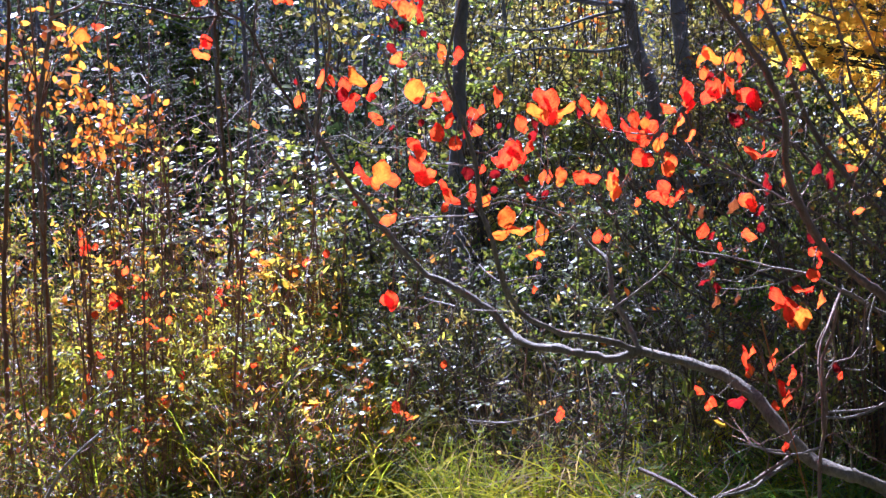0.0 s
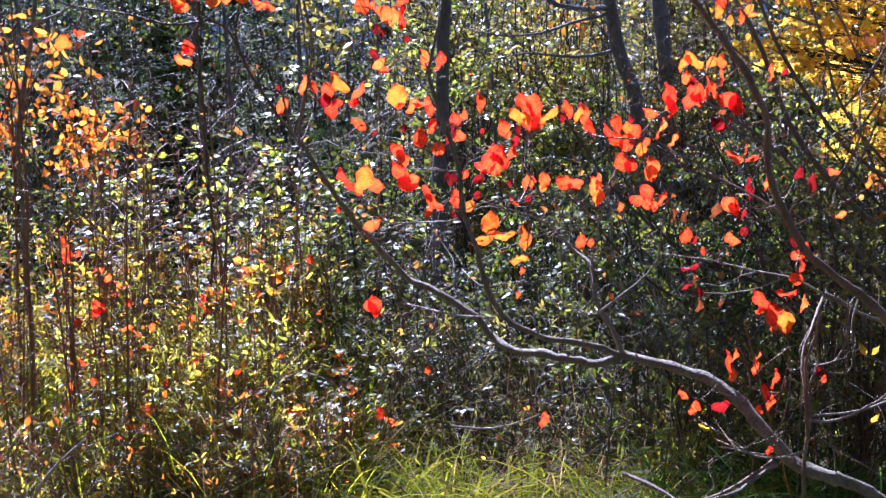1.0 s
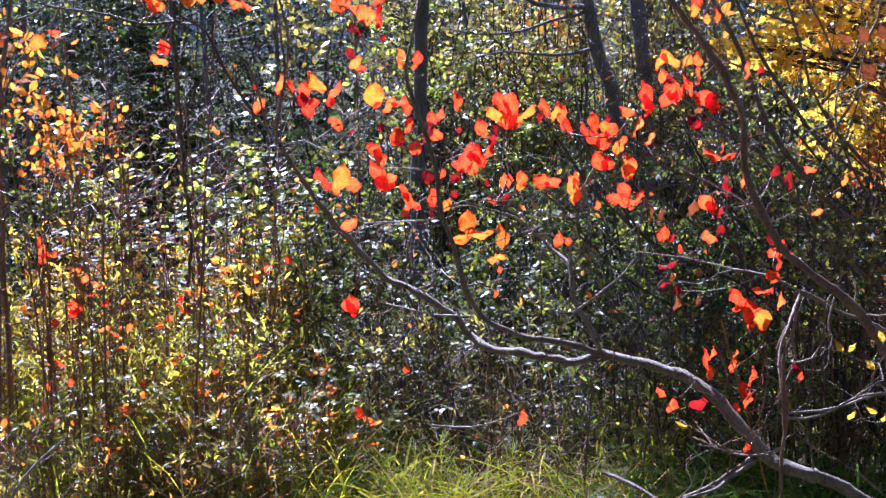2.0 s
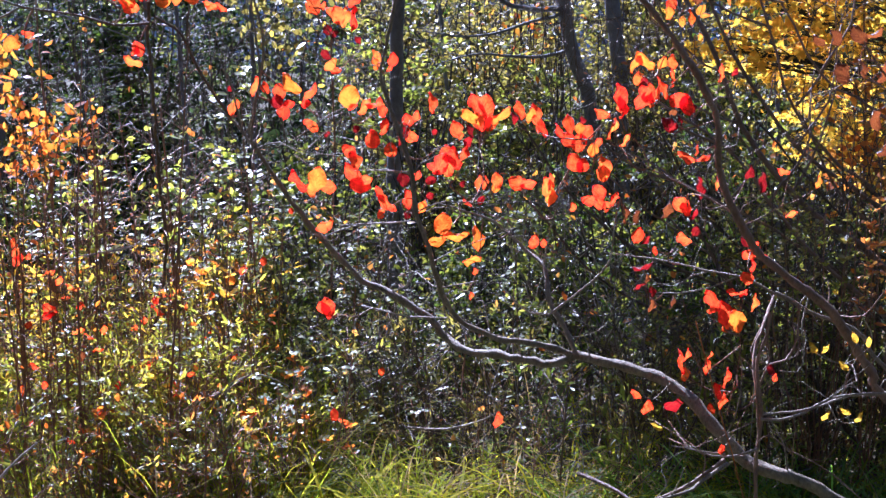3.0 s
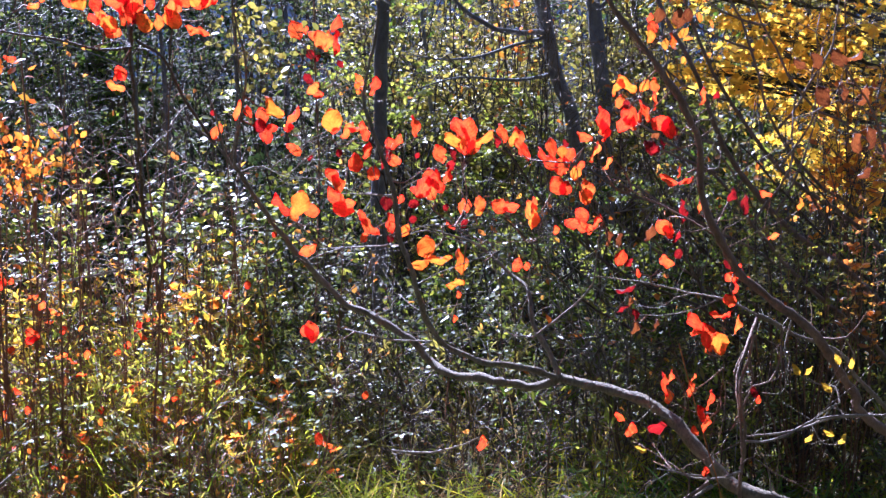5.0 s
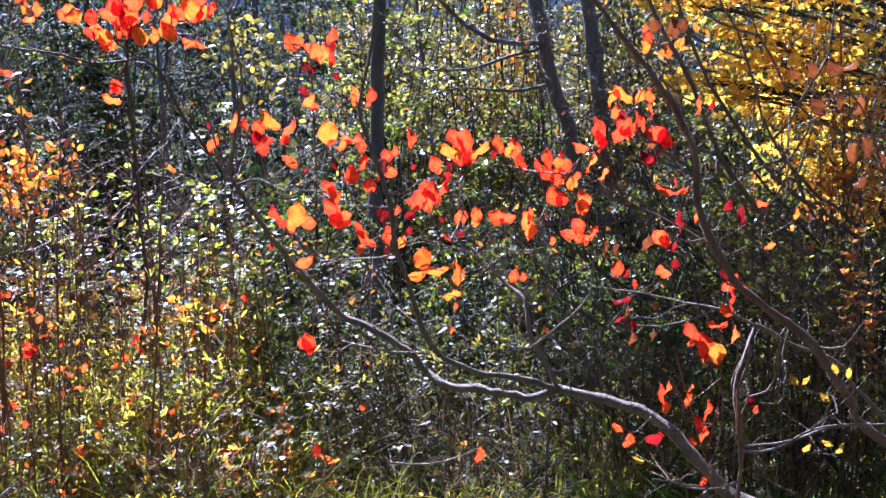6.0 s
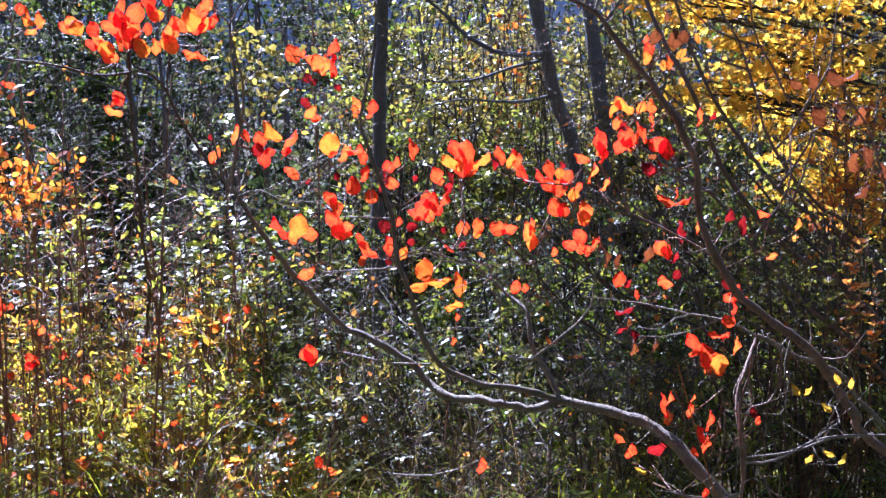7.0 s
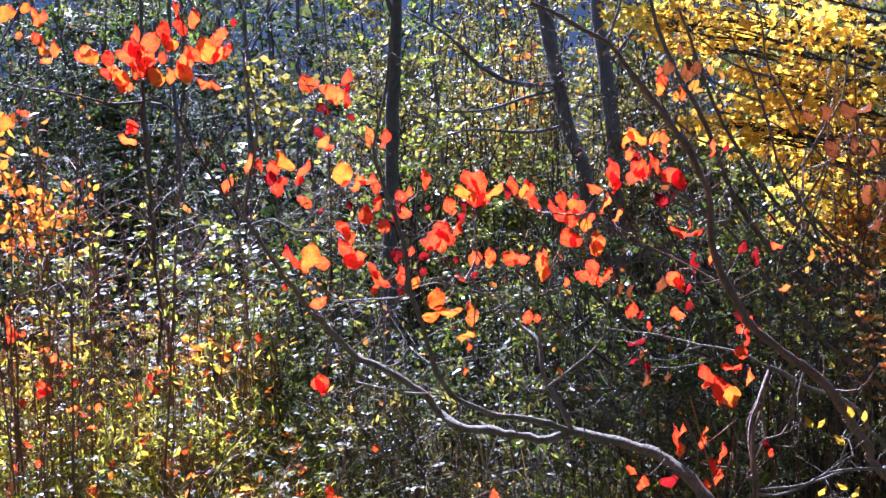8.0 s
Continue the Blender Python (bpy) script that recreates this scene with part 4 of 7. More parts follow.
bush.limb([(0.023, 3.660, 0.826), (0.066, 3.620, 0.848), (0.094, 3.600, 0.888), (0.135, 3.550, 0.861), (0.244, 3.500, 0.880)], 0.0026, 0.0014, bark=PALE_TWIG)
bush.limb([(0.052, 3.660, 0.812), (0.024, 3.700, 0.737), (-0.021, 3.700, 0.684), (-0.065, 3.700, 0.669)], 0.0022, 0.001)
bush.limb([(-0.064, 3.700, 0.864), (0.009, 3.660, 0.936), (0.023, 3.620, 1.015), (0.040, 3.600, 1.088)], 0.0024, 0.0012)
bush.limb([(-0.301, 3.600, 1.201), (-0.242, 3.560, 1.219), (-0.184, 3.520, 1.192), (-0.087, 3.500, 1.199)], 0.0028, 0.0014)
bush.limb([(-0.184, 3.520, 1.197), (-0.128, 3.500, 1.248), (-0.073, 3.480, 1.293)], 0.002, 0.001, bark=PALE_TWIG)
bush.limb([(0.036, 3.300, 1.291), (-0.018, 3.340, 1.378), (-0.070, 3.360, 1.436), (-0.122, 3.360, 1.506), (-0.160, 3.360, 1.570)], 0.0026, 0.0012)
bush.limb([(0.079, 3.300, 1.162), (0.021, 3.340, 1.168), (-0.058, 3.380, 1.167)], 0.002, 0.001, bark=PALE_TWIG)
bush.limb([(0.086, 3.300, 1.077), (0.152, 3.340, 1.098), (0.220, 3.380, 1.087), (0.275, 3.400, 1.091)], 0.0022, 0.0012)
bush.limb([(0.410, 3.550, 0.904), (0.417, 3.520, 1.000), (0.447, 3.500, 1.114), (0.480, 3.500, 1.196)], 0.0026, 0.0012)
bush.limb([(0.579, 3.420, 1.089), (0.530, 3.420, 1.149), (0.508, 3.420, 1.230), (0.550, 3.400, 1.297), (0.595, 3.360, 1.313)], 0.002, 0.0012)
bush.limb([(0.743, 3.300, 0.614), (0.745, 3.260, 0.681), (0.730, 3.240, 0.739), (0.712, 3.240, 0.779)], 0.0022, 0.0012)
bush.limb([(0.800, 3.250, 0.549), (0.818, 3.200, 0.630), (0.821, 3.180, 0.740), (0.795, 3.160, 0.810)], 0.0022, 0.0012)
bush.limb([(0.688, 3.330, 0.661), (0.644, 3.300, 0.630), (0.613, 3.280, 0.649)], 0.0018, 0.001)
bush.limb([(0.789, 3.200, 0.524), (0.720, 3.150, 0.545), (0.649, 3.120, 0.567)], 0.003, 0.0016, bark=PALE_TWIG)
bush.limb([(0.797, 3.200, 0.503), (0.699, 3.100, 0.476), (0.614, 3.050, 0.467), (0.544, 3.000, 0.458)], 0.006, 0.003)

bush.limb([(-0.365, 3.500, 1.399), (-0.347, 3.500, 1.352), (-0.325, 3.500, 1.261), (-0.306, 3.500, 1.221)], 0.003, 0.004)
bush.limb([(-0.304, 3.480, 1.222), (-0.293, 3.480, 1.306), (-0.277, 3.480, 1.399), (-0.289, 3.480, 1.492), (-0.296, 3.480, 1.570), (-0.290, 3.480, 1.649)], 0.004, 0.0024)
bush.limb([(-0.231, 3.500, 1.284), (-0.216, 3.500, 1.220), (-0.192, 3.500, 1.205), (-0.151, 3.500, 1.200), (-0.104, 3.500, 1.192), (-0.063, 3.500, 1.181)], 0.0024, 0.0014)
bush.limb([(-0.216, 3.500, 1.225), (-0.164, 3.500, 1.260), (-0.116, 3.500, 1.290), (-0.068, 3.500, 1.317), (-0.024, 3.500, 1.350)], 0.0022, 0.0012, bark=PALE_TWIG)
bush.limb([(-0.170, 3.500, 1.304), (-0.143, 3.500, 1.290), (-0.112, 3.500, 1.287), (-0.082, 3.500, 1.296)], 0.0016, 0.001, bark=PALE_TWIG)
bush.limb([(-0.027, 3.560, 1.150), (0.018, 3.560, 1.145), (0.074, 3.560, 1.145)], 0.0026, 0.0018, bark=PALE_TWIG)
bush.limb([(-0.177, 3.560, 1.086), (-0.142, 3.560, 1.057), (-0.097, 3.560, 1.010), (-0.109, 3.560, 0.979), (-0.130, 3.560, 0.977), (-0.164, 3.560, 0.994)], 0.002, 0.0012)
bush.limb([(-0.097, 3.560, 1.013), (-0.018, 3.560, 1.019), (0.073, 3.560, 1.024)], 0.0026, 0.0016, bark=PALE_TWIG)
bush.limb([(0.116, 3.450, 1.062), (0.153, 3.450, 1.072), (0.200, 3.450, 1.054), (0.252, 3.450, 1.036), (0.295, 3.450, 0.991), (0.343, 3.450, 0.956)], 0.0024, 0.0014)

bush.sprig([("c", -0.356, 3.535, 1.353, 0.019, 0.016, 90), ("r", -0.347, 3.523, 1.308, 0.044, 0.025, 60)])
bush.sprig([("o", -0.298, 3.520, 1.360, 0.055, 0.023, 80), ("o", -0.270, 3.508, 1.355, 0.034, 0.019, 120)])
bush.sprig([("y", -0.209, 3.470, 1.363, 0.064, 0.041, 145)])
bush.sprig([("r", -0.236, 3.500, 1.347, 0.043, 0.032, 110), ("c", -0.241, 3.488, 1.324, 0.038, 0.032, 100), ("r", -0.229, 3.514, 1.295, 0.044, 0.034, 255), ("r", -0.211, 3.480, 1.318, 0.030, 0.024, 20)])
bush.sprig([("r", -0.165, 3.500, 1.345, 0.062, 0.019, 55), ("r", -0.173, 3.488, 1.318, 0.027, 0.022, 180)])
bush.sprig([("y", -0.069, 3.415, 1.338, 0.059, 0.053, 100), ("o", -0.061, 3.433, 1.317, 0.034, 0.024, 250)])
bush.sprig([("o", -0.031, 3.445, 1.311, 0.048, 0.023, 50), ("o", -0.009, 3.433, 1.322, 0.045, 0.020, 170), ("r", 0.006, 3.459, 1.309, 0.053, 0.023, 112)])
bush.sprig([("r", -0.157, 3.500, 1.263, 0.035, 0.027, 130), ("o", -0.168, 3.488, 1.275, 0.024, 0.019, 150), ("c", -0.124, 3.514, 1.243, 0.019, 0.014, 60)])
bush.sprig([("c", -0.051, 3.390, 1.263, 0.020, 0.017, 80), ("r", -0.014, 3.378, 1.241, 0.047, 0.035, 110), ("r", 0.014, 3.404, 1.268, 0.045, 0.022, 72), ("r", 0.029, 3.370, 1.217, 0.039, 0.033, 80), ("c", 0.052, 3.412, 1.241, 0.040, 0.013, 85)])
bush.sprig([("o", -0.071, 3.435, 1.207, 0.043, 0.033, 150), ("o", -0.058, 3.423, 1.185, 0.050, 0.029, 290)])
bush.sprig([("r", 0.125, 3.400, 1.325, 0.058, 0.030, 95)])
bush.sprig([("r", 0.070, 3.380, 1.285, 0.034, 0.030, 100), ("o", 0.090, 3.368, 1.293, 0.029, 0.020, 55), ("r", 0.076, 3.394, 1.248, 0.042, 0.031, 130), ("c", 0.061, 3.360, 1.261, 0.039, 0.017, 100)])
bush.sprig([("c", 0.132, 3.425, 1.253, 0.017, 0.015, 70), ("r", 0.180, 3.413, 1.259, 0.044, 0.033, 110), ("o", 0.195, 3.439, 1.245, 0.027, 0.015, 80)])
bush.sprig([("r", 0.230, 3.465, 1.317, 0.056, 0.038, 108), ("r", 0.257, 3.453, 1.313, 0.064, 0.040, 85), ("r", 0.247, 3.479, 1.281, 0.067, 0.051, 92), ("y", 0.216, 3.415, 1.291, 0.048, 0.029, 130), ("y", 0.290, 3.457, 1.291, 0.062, 0.036, 50), ("o", 0.267, 3.473, 1.270, 0.043, 0.034, 60), ("y", 0.240, 3.429, 1.281, 0.037, 0.021, 100)])
bush.sprig([("c", 0.220, 3.440, 1.255, 0.040, 0.015, 100), ("c", 0.210, 3.428, 1.229, 0.033, 0.025, 70)])
bush.sprig([("r", 0.340, 3.500, 1.300, 0.052, 0.027, 105), ("y", 0.361, 3.458, 1.290, 0.041, 0.023, 78), ("c", 0.328, 3.514, 1.278, 0.033, 0.018, 100), ("r", 0.376, 3.480, 1.291, 0.059, 0.027, 100), ("r", 0.395, 3.522, 1.261, 0.068, 0.026, 108)])
bush.sprig([("r", 0.453, 3.470, 1.264, 0.049, 0.026, 110), ("r", 0.432, 3.458, 1.247, 0.051, 0.018, 108), ("r", 0.454, 3.484, 1.227, 0.043, 0.038, 130), ("y", 0.475, 3.420, 1.259, 0.030, 0.026, 90), ("r", 0.503, 3.492, 1.244, 0.046, 0.038, 60), ("r", 0.482, 3.478, 1.223, 0.052, 0.043, 92), ("y", 0.509, 3.434, 1.207, 0.038, 0.030, 80), ("r", 0.531, 3.488, 1.220, 0.029, 0.023, 40), ("c", 0.488, 3.455, 1.275, 0.024, 0.016, 80)])
bush.sprig([("o", 0.470, 3.470, 1.174, 0.051, 0.043, 120), ("r", 0.490, 3.458, 1.168, 0.038, 0.034, 55)])
bush.sprig([("r", 0.148, 3.425, 1.178, 0.064, 0.038, 60), ("r", 0.180, 3.413, 1.192, 0.061, 0.030, 112), ("o", 0.166, 3.439, 1.168, 0.048, 0.033, 75), ("o", 0.201, 3.405, 1.205, 0.042, 0.020, 68), ("r", 0.130, 3.447, 1.169, 0.035, 0.023, 140), ("r", 0.159, 3.433, 1.205, 0.040, 0.032, 90)])
bush.sprig([("c", 0.203, 3.500, 1.121, 0.019, 0.016, 80), ("r", 0.242, 3.488, 1.125, 0.043, 0.020, 80), ("r", 0.256, 3.514, 1.122, 0.038, 0.018, 85), ("o", 0.285, 3.480, 1.132, 0.043, 0.032, 80), ("y", 0.283, 3.492, 1.112, 0.027, 0.022, 75)])
bush.sprig([("o", 0.331, 3.500, 1.120, 0.044, 0.040, 150), ("r", 0.364, 3.488, 1.121, 0.046, 0.031, 8), ("r", 0.350, 3.514, 1.119, 0.030, 0.027, 80)])
bush.sprig([("o", 0.405, 3.500, 1.112, 0.057, 0.029, 100), ("y", 0.417, 3.458, 1.094, 0.055, 0.034, 72), ("o", 0.415, 3.514, 1.127, 0.038, 0.021, 80)])
bush.sprig([("r", 0.214, 3.500, 1.077, 0.033, 0.012, 140), ("c", 0.245, 3.488, 1.083, 0.028, 0.018, 60), ("r", 0.474, 3.514, 1.060, 0.026, 0.018, 90)])
bush.sprig([("o", 0.538, 3.455, 1.160, 0.064, 0.039, 100), ("y", 0.533, 3.413, 1.151, 0.040, 0.030, 95)])
bush.sprig([("r", 0.527, 3.445, 1.106, 0.043, 0.035, 130), ("r", 0.504, 3.433, 1.090, 0.043, 0.031, 155), ("o", 0.531, 3.459, 1.076, 0.035, 0.029, 100), ("r", 0.563, 3.425, 1.090, 0.040, 0.028, 55), ("r", 0.548, 3.467, 1.068, 0.034, 0.020, 100)])
bush.sprig([("b", 0.594, 3.440, 1.051, 0.046, 0.020, 75), ("b", 0.613, 3.428, 1.046, 0.035, 0.023, 100)])
bush.sprig([("o", 0.378, 3.500, 0.977, 0.038, 0.029, 60), ("r", 0.399, 3.488, 0.975, 0.025, 0.015, 90)])
bush.sprig([("r", -0.198, 3.605, 1.123, 0.070, 0.029, 120), ("y", -0.152, 3.563, 1.128, 0.067, 0.043, 68), ("r", -0.126, 3.619, 1.104, 0.045, 0.041, 0), ("o", -0.171, 3.585, 1.097, 0.039, 0.021, 115)])
bush.sprig([("r", -0.221, 3.630, 1.042, 0.016, 0.014, 90)])
bush.sprig([("o", -0.136, 3.625, 1.002, 0.051, 0.027, 15)])
bush.sprig([("o", -0.062, 3.435, 1.149, 0.069, 0.032, 140), ("o", -0.042, 3.423, 1.127, 0.056, 0.044, 330), ("r", -0.032, 3.449, 1.135, 0.040, 0.029, 20)])
bush.sprig([("r", 0.004, 3.360, 1.120, 0.034, 0.017, 112), ("o", 0.021, 3.348, 1.095, 0.060, 0.027, 320), ("r", 0.004, 3.374, 1.066, 0.029, 0.020, 60)])
bush.sprig([("c", 0.057, 3.350, 1.148, 0.035, 0.032, 90), ("r", 0.063, 3.338, 1.103, 0.054, 0.030, 95), ("c", 0.066, 3.364, 1.065, 0.024, 0.020, 90)])
bush.sprig([("r", 0.089, 3.360, 1.157, 0.027, 0.020, 60), ("c", 0.122, 3.348, 1.146, 0.029, 0.023, 20), ("c", 0.119, 3.374, 1.107, 0.021, 0.020, 100)])
bush.sprig([("y", 0.100, 3.320, 1.088, 0.036, 0.027, 60)])
bush.sprig([("y", 0.148, 3.405, 1.037, 0.056, 0.047, 95), ("y", 0.182, 3.393, 1.014, 0.067, 0.031, 8), ("y", 0.135, 3.419, 0.996, 0.062, 0.022, 25)])
bush.sprig([("y", 0.241, 3.470, 0.990, 0.063, 0.037, 85), ("y", 0.222, 3.458, 0.941, 0.049, 0.031, 195)])
bush.sprig([("r", 0.233, 3.500, 0.905, 0.021, 0.015, 90), ("r", 0.221, 3.488, 0.847, 0.023, 0.015, 90)])
bush.sprig([("o", -0.134, 3.640, 0.794, 0.055, 0.039, 92), ("o", -0.143, 3.648, 0.791, 0.043, 0.029, 120), ("r", -0.129, 3.674, 0.772, 0.038, 0.029, 280)])
bush.sprig([("r", 0.002, 3.500, 0.657, 0.022, 0.018, 90), ("r", 0.286, 3.488, 0.529, 0.036, 0.025, 80), ("r", 0.296, 3.514, 0.536, 0.025, 0.017, 120)])
bush.sprig([("r", -0.148, 3.365, 1.546, 0.052, 0.032, 120), ("r", -0.122, 3.353, 1.546, 0.022, 0.014, 80)])
bush.sprig([("c", -0.114, 3.360, 1.492, 0.027, 0.022, 120), ("c", -0.096, 3.348, 1.483, 0.022, 0.012, 40)])
bush.sprig([("r", -0.055, 3.365, 1.562, 0.047, 0.022, 65), ("o", -0.091, 3.353, 1.524, 0.047, 0.035, 112), ("o", -0.074, 3.379, 1.523, 0.055, 0.023, 80), ("r", -0.056, 3.345, 1.517, 0.062, 0.019, 86), ("r", -0.104, 3.387, 1.533, 0.034, 0.022, 130)])
bush.sprig([("c", -0.043, 3.360, 1.469, 0.022, 0.014, 110), ("c", -0.117, 3.348, 1.438, 0.032, 0.017, 130), ("o", -0.106, 3.374, 1.410, 0.039, 0.027, 30), ("r", -0.094, 3.340, 1.399, 0.026, 0.015, 10)])
bush.sprig([("o", -0.006, 3.390, 1.425, 0.047, 0.022, 105), ("y", -0.005, 3.348, 1.415, 0.031, 0.018, 100), ("r", 0.035, 3.404, 1.423, 0.037, 0.025, 80), ("r", 0.028, 3.370, 1.403, 0.018, 0.014, 40)])

# the nearer, browner limb that leans in from the side, with its own leaves
side = Bush((1.75, 3.3, 0.0), "leaning brown smoke bush limb with red leaves and bare twigs", LIMB_BARK)
side.limb([(1.75, 3.3, -0.03), (1.6, 3.3, 0.3), (1.204, 3.300, 0.620), (1.158, 3.300, 0.688), (1.075, 3.300, 0.811), (1.014, 3.300, 0.873), (0.919, 3.300, 0.941), (0.838, 3.300, 1.041), (0.787, 3.300, 1.167), (0.772, 3.300, 1.291), (0.703, 3.300, 1.428), (0.611, 3.300, 1.544), (0.540, 3.300, 1.630), (0.418, 3.300, 1.697), (0.366, 3.300, 1.723)], 0.02, 0.006, "main_limb", wobble=0.002)
side.limb([(0.540, 3.300, 1.630), (0.553, 3.300, 1.678), (0.572, 3.300, 1.753), (0.584, 3.300, 1.841)], 0.0045, 0.003, bark=PALE_TWIG)
side.limb([(1.72, 3.4, 0.0), (1.5, 3.4, 0.38), (1.238, 3.400, 0.663), (1.170, 3.400, 0.748), (1.107, 3.400, 0.793), (1.044, 3.400, 0.812), (0.950, 3.400, 0.862)], 0.012, 0.006, bark=GREY_BARK)
side.limb([(0.950, 3.400, 0.862), (0.870, 3.420, 0.901), (0.794, 3.450, 0.913), (0.650, 3.500, 0.939), (0.553, 3.500, 0.948)], 0.004, 0.0018, bark=PALE_TWIG)
side.limb([(0.870, 3.420, 0.901), (0.801, 3.420, 0.874), (0.723, 3.440, 0.858), (0.658, 3.460, 0.858)], 0.0028, 0.0014, bark=PALE_TWIG)
side.limb([(0.808, 3.450, 0.908), (0.757, 3.440, 0.899), (0.716, 3.440, 0.872), (0.671, 3.460, 0.876)], 0.0024, 0.0012, bark=PALE_TWIG)
side.limb([(0.950, 3.400, 0.862), (0.901, 3.300, 0.814), (0.863, 3.250, 0.746), (0.860, 3.200, 0.679), (0.869, 3.200, 0.573)], 0.005, 0.004)
side.limb([(0.901, 3.300, 0.814), (0.870, 3.280, 0.772), (0.861, 3.260, 0.737), (0.889, 3.250, 0.725)], 0.003, 0.0018)
side.limb([(1.015, 3.350, 0.856), (0.999, 3.330, 0.806), (1.000, 3.300, 0.732), (0.983, 3.300, 0.692), (0.931, 3.280, 0.697)], 0.003, 0.0016, bark=GREY_BARK)
side.limb([(1.204, 3.300, 0.639), (1.105, 3.280, 0.638), (1.030, 3.250, 0.623), (0.955, 3.220, 0.616), (0.871, 3.200, 0.615)], 0.0045, 0.003, bark=PALE_TWIG)
side.limb([(0.894, 3.600, 1.285), (0.825, 3.600, 1.129), (0.814, 3.600, 1.015)], 0.002, 0.001, bark=PALE_TWIG)
side.limb([(0.772, 3.300, 1.291), (0.772, 3.280, 1.344), (0.774, 3.280, 1.395)], 0.002, 0.0012, bark=PALE_TWIG)
side.limb([(0.838, 3.300, 1.055), (0.741, 3.340, 1.117), (0.664, 3.360, 1.156), (0.577, 3.400, 1.207)], 0.004, 0.0016)
side.limb([(0.611, 3.300, 1.544), (0.641, 3.320, 1.499), (0.693, 3.320, 1.524), (0.719, 3.320, 1.588)], 0.0026, 0.0014)
side.limb([(1.075, 3.300, 0.825), (1.118, 3.250, 0.834), (1.152, 3.200, 0.909)], 0.003, 0.0016)
side.limb([(1.117, 3.100, 1.349), (1.032, 3.100, 1.386), (0.964, 3.120, 1.350)], 0.003, 0.0016)
side.limb([(1.160, 3.100, 1.201), (1.117, 3.100, 1.349), (1.068, 3.100, 1.423), (1.042, 3.100, 1.465)], 0.004, 0.002)
side.limb([(0.887, 3.200, 0.853), (0.879, 3.200, 0.801), (0.860, 3.200, 0.742), (0.867, 3.200, 0.669), (0.872, 3.200, 0.609), (0.865, 3.200, 0.521), (0.864, 3.200, 0.413), (0.863, 3.200, 0.249)], 0.0045, 0.0062)
side.limb([(0.876, 3.190, 0.803), (0.884, 3.190, 0.757), (0.866, 3.190, 0.724), (0.845, 3.190, 0.731), (0.829, 3.190, 0.751)], 0.0028, 0.0016)
side.limb([(0.867, 3.200, 0.682), (0.890, 3.200, 0.735), (0.925, 3.200, 0.747), (0.950, 3.200, 0.800), (0.952, 3.200, 0.878)], 0.0035, 0.0026)
side.limb([(0.866, 3.180, 0.614), (0.908, 3.180, 0.612), (0.967, 3.180, 0.626), (1.024, 3.180, 0.655), (1.089, 3.180, 0.668), (1.194, 3.180, 0.669)], 0.0042, 0.003, bark=PALE_TWIG)
side.limb([(1.024, 3.180, 0.655), (1.063, 3.180, 0.684), (1.088, 3.180, 0.697)], 0.002, 0.001, bark=PALE_TWIG)
side.limb([(0.854, 3.160, 0.547), (0.814, 3.160, 0.528), (0.749, 3.160, 0.533), (0.703, 3.160, 0.550), (0.690, 3.160, 0.557)], 0.0042, 0.002, bark=PALE_TWIG)
side.limb([(0.852, 3.170, 0.557), (0.887, 3.170, 0.577), (0.934, 3.170, 0.543), (1.027, 3.170, 0.487), (1.123, 3.170, 0.405)], 0.002, 0.0014)
side.limb([(0.779, 3.150, 0.525), (0.728, 3.150, 0.486), (0.684, 3.150, 0.460), (0.607, 3.150, 0.428)], 0.006, 0.0045)
side.limb([(0.872, 3.200, 0.609), (0.835, 3.200, 0.589), (0.796, 3.200, 0.576), (0.758, 3.200, 0.557), (0.725, 3.200, 0.537)], 0.0018, 0.001)
side.limb([(0.800, 3.220, 0.611), (0.812, 3.220, 0.664), (0.823, 3.220, 0.744), (0.824, 3.220, 0.797), (0.801, 3.220, 0.830)], 0.0016, 0.001, bark=RED_STEM)
side.limb([(1.029, 3.300, 0.804), (0.987, 3.300, 0.852), (0.983, 3.300, 0.778), (0.987, 3.300, 0.696)], 0.002, 0.001)
side.sprig([("p", 0.992, 3.220, 0.766, 0.033, 0.014, 129), ("p", 1.025, 3.220, 0.763, 0.030, 0.013, 37), ("p", 1.065, 3.220, 0.723, 0.033, 0.014, 139), ("p", 1.096, 3.240, 0.786, 0.030, 0.013, 116), ("p", 1.129, 3.240, 0.776, 0.030, 0.013, 94)], PALE_TWIG)
side.sprig([("p", 1.067, 3.200, 0.622, 0.032, 0.013, 153), ("p", 1.100, 3.200, 0.608, 0.032, 0.013, 60), ("p", 1.021, 3.200, 0.612, 0.030, 0.013, 64)], PALE_TWIG)
side.sprig([("b", 0.980, 3.100, 1.472, 0.041, 0.025, 112), ("b", 0.944, 3.100, 1.466, 0.034, 0.020, 151), ("b", 1.030, 3.100, 1.478, 0.048, 0.029, 139), ("b", 1.066, 3.100, 1.483, 0.044, 0.026, 30), ("b", 0.988, 3.080, 1.397, 0.053, 0.032, 125), ("b", 1.043, 3.100, 1.405, 0.048, 0.029, 83), ("b", 1.087, 3.100, 1.398, 0.048, 0.029, 67)])
side.sprig([("b", 1.101, 3.080, 1.307, 0.053, 0.032, 85), ("b", 1.071, 3.100, 1.294, 0.048, 0.029, 113), ("b", 1.139, 3.100, 1.275, 0.048, 0.029, 89), ("b", 1.097, 3.100, 1.233, 0.046, 0.028, 26), ("b", 1.155, 3.100, 1.385, 0.048, 0.029, 60)])
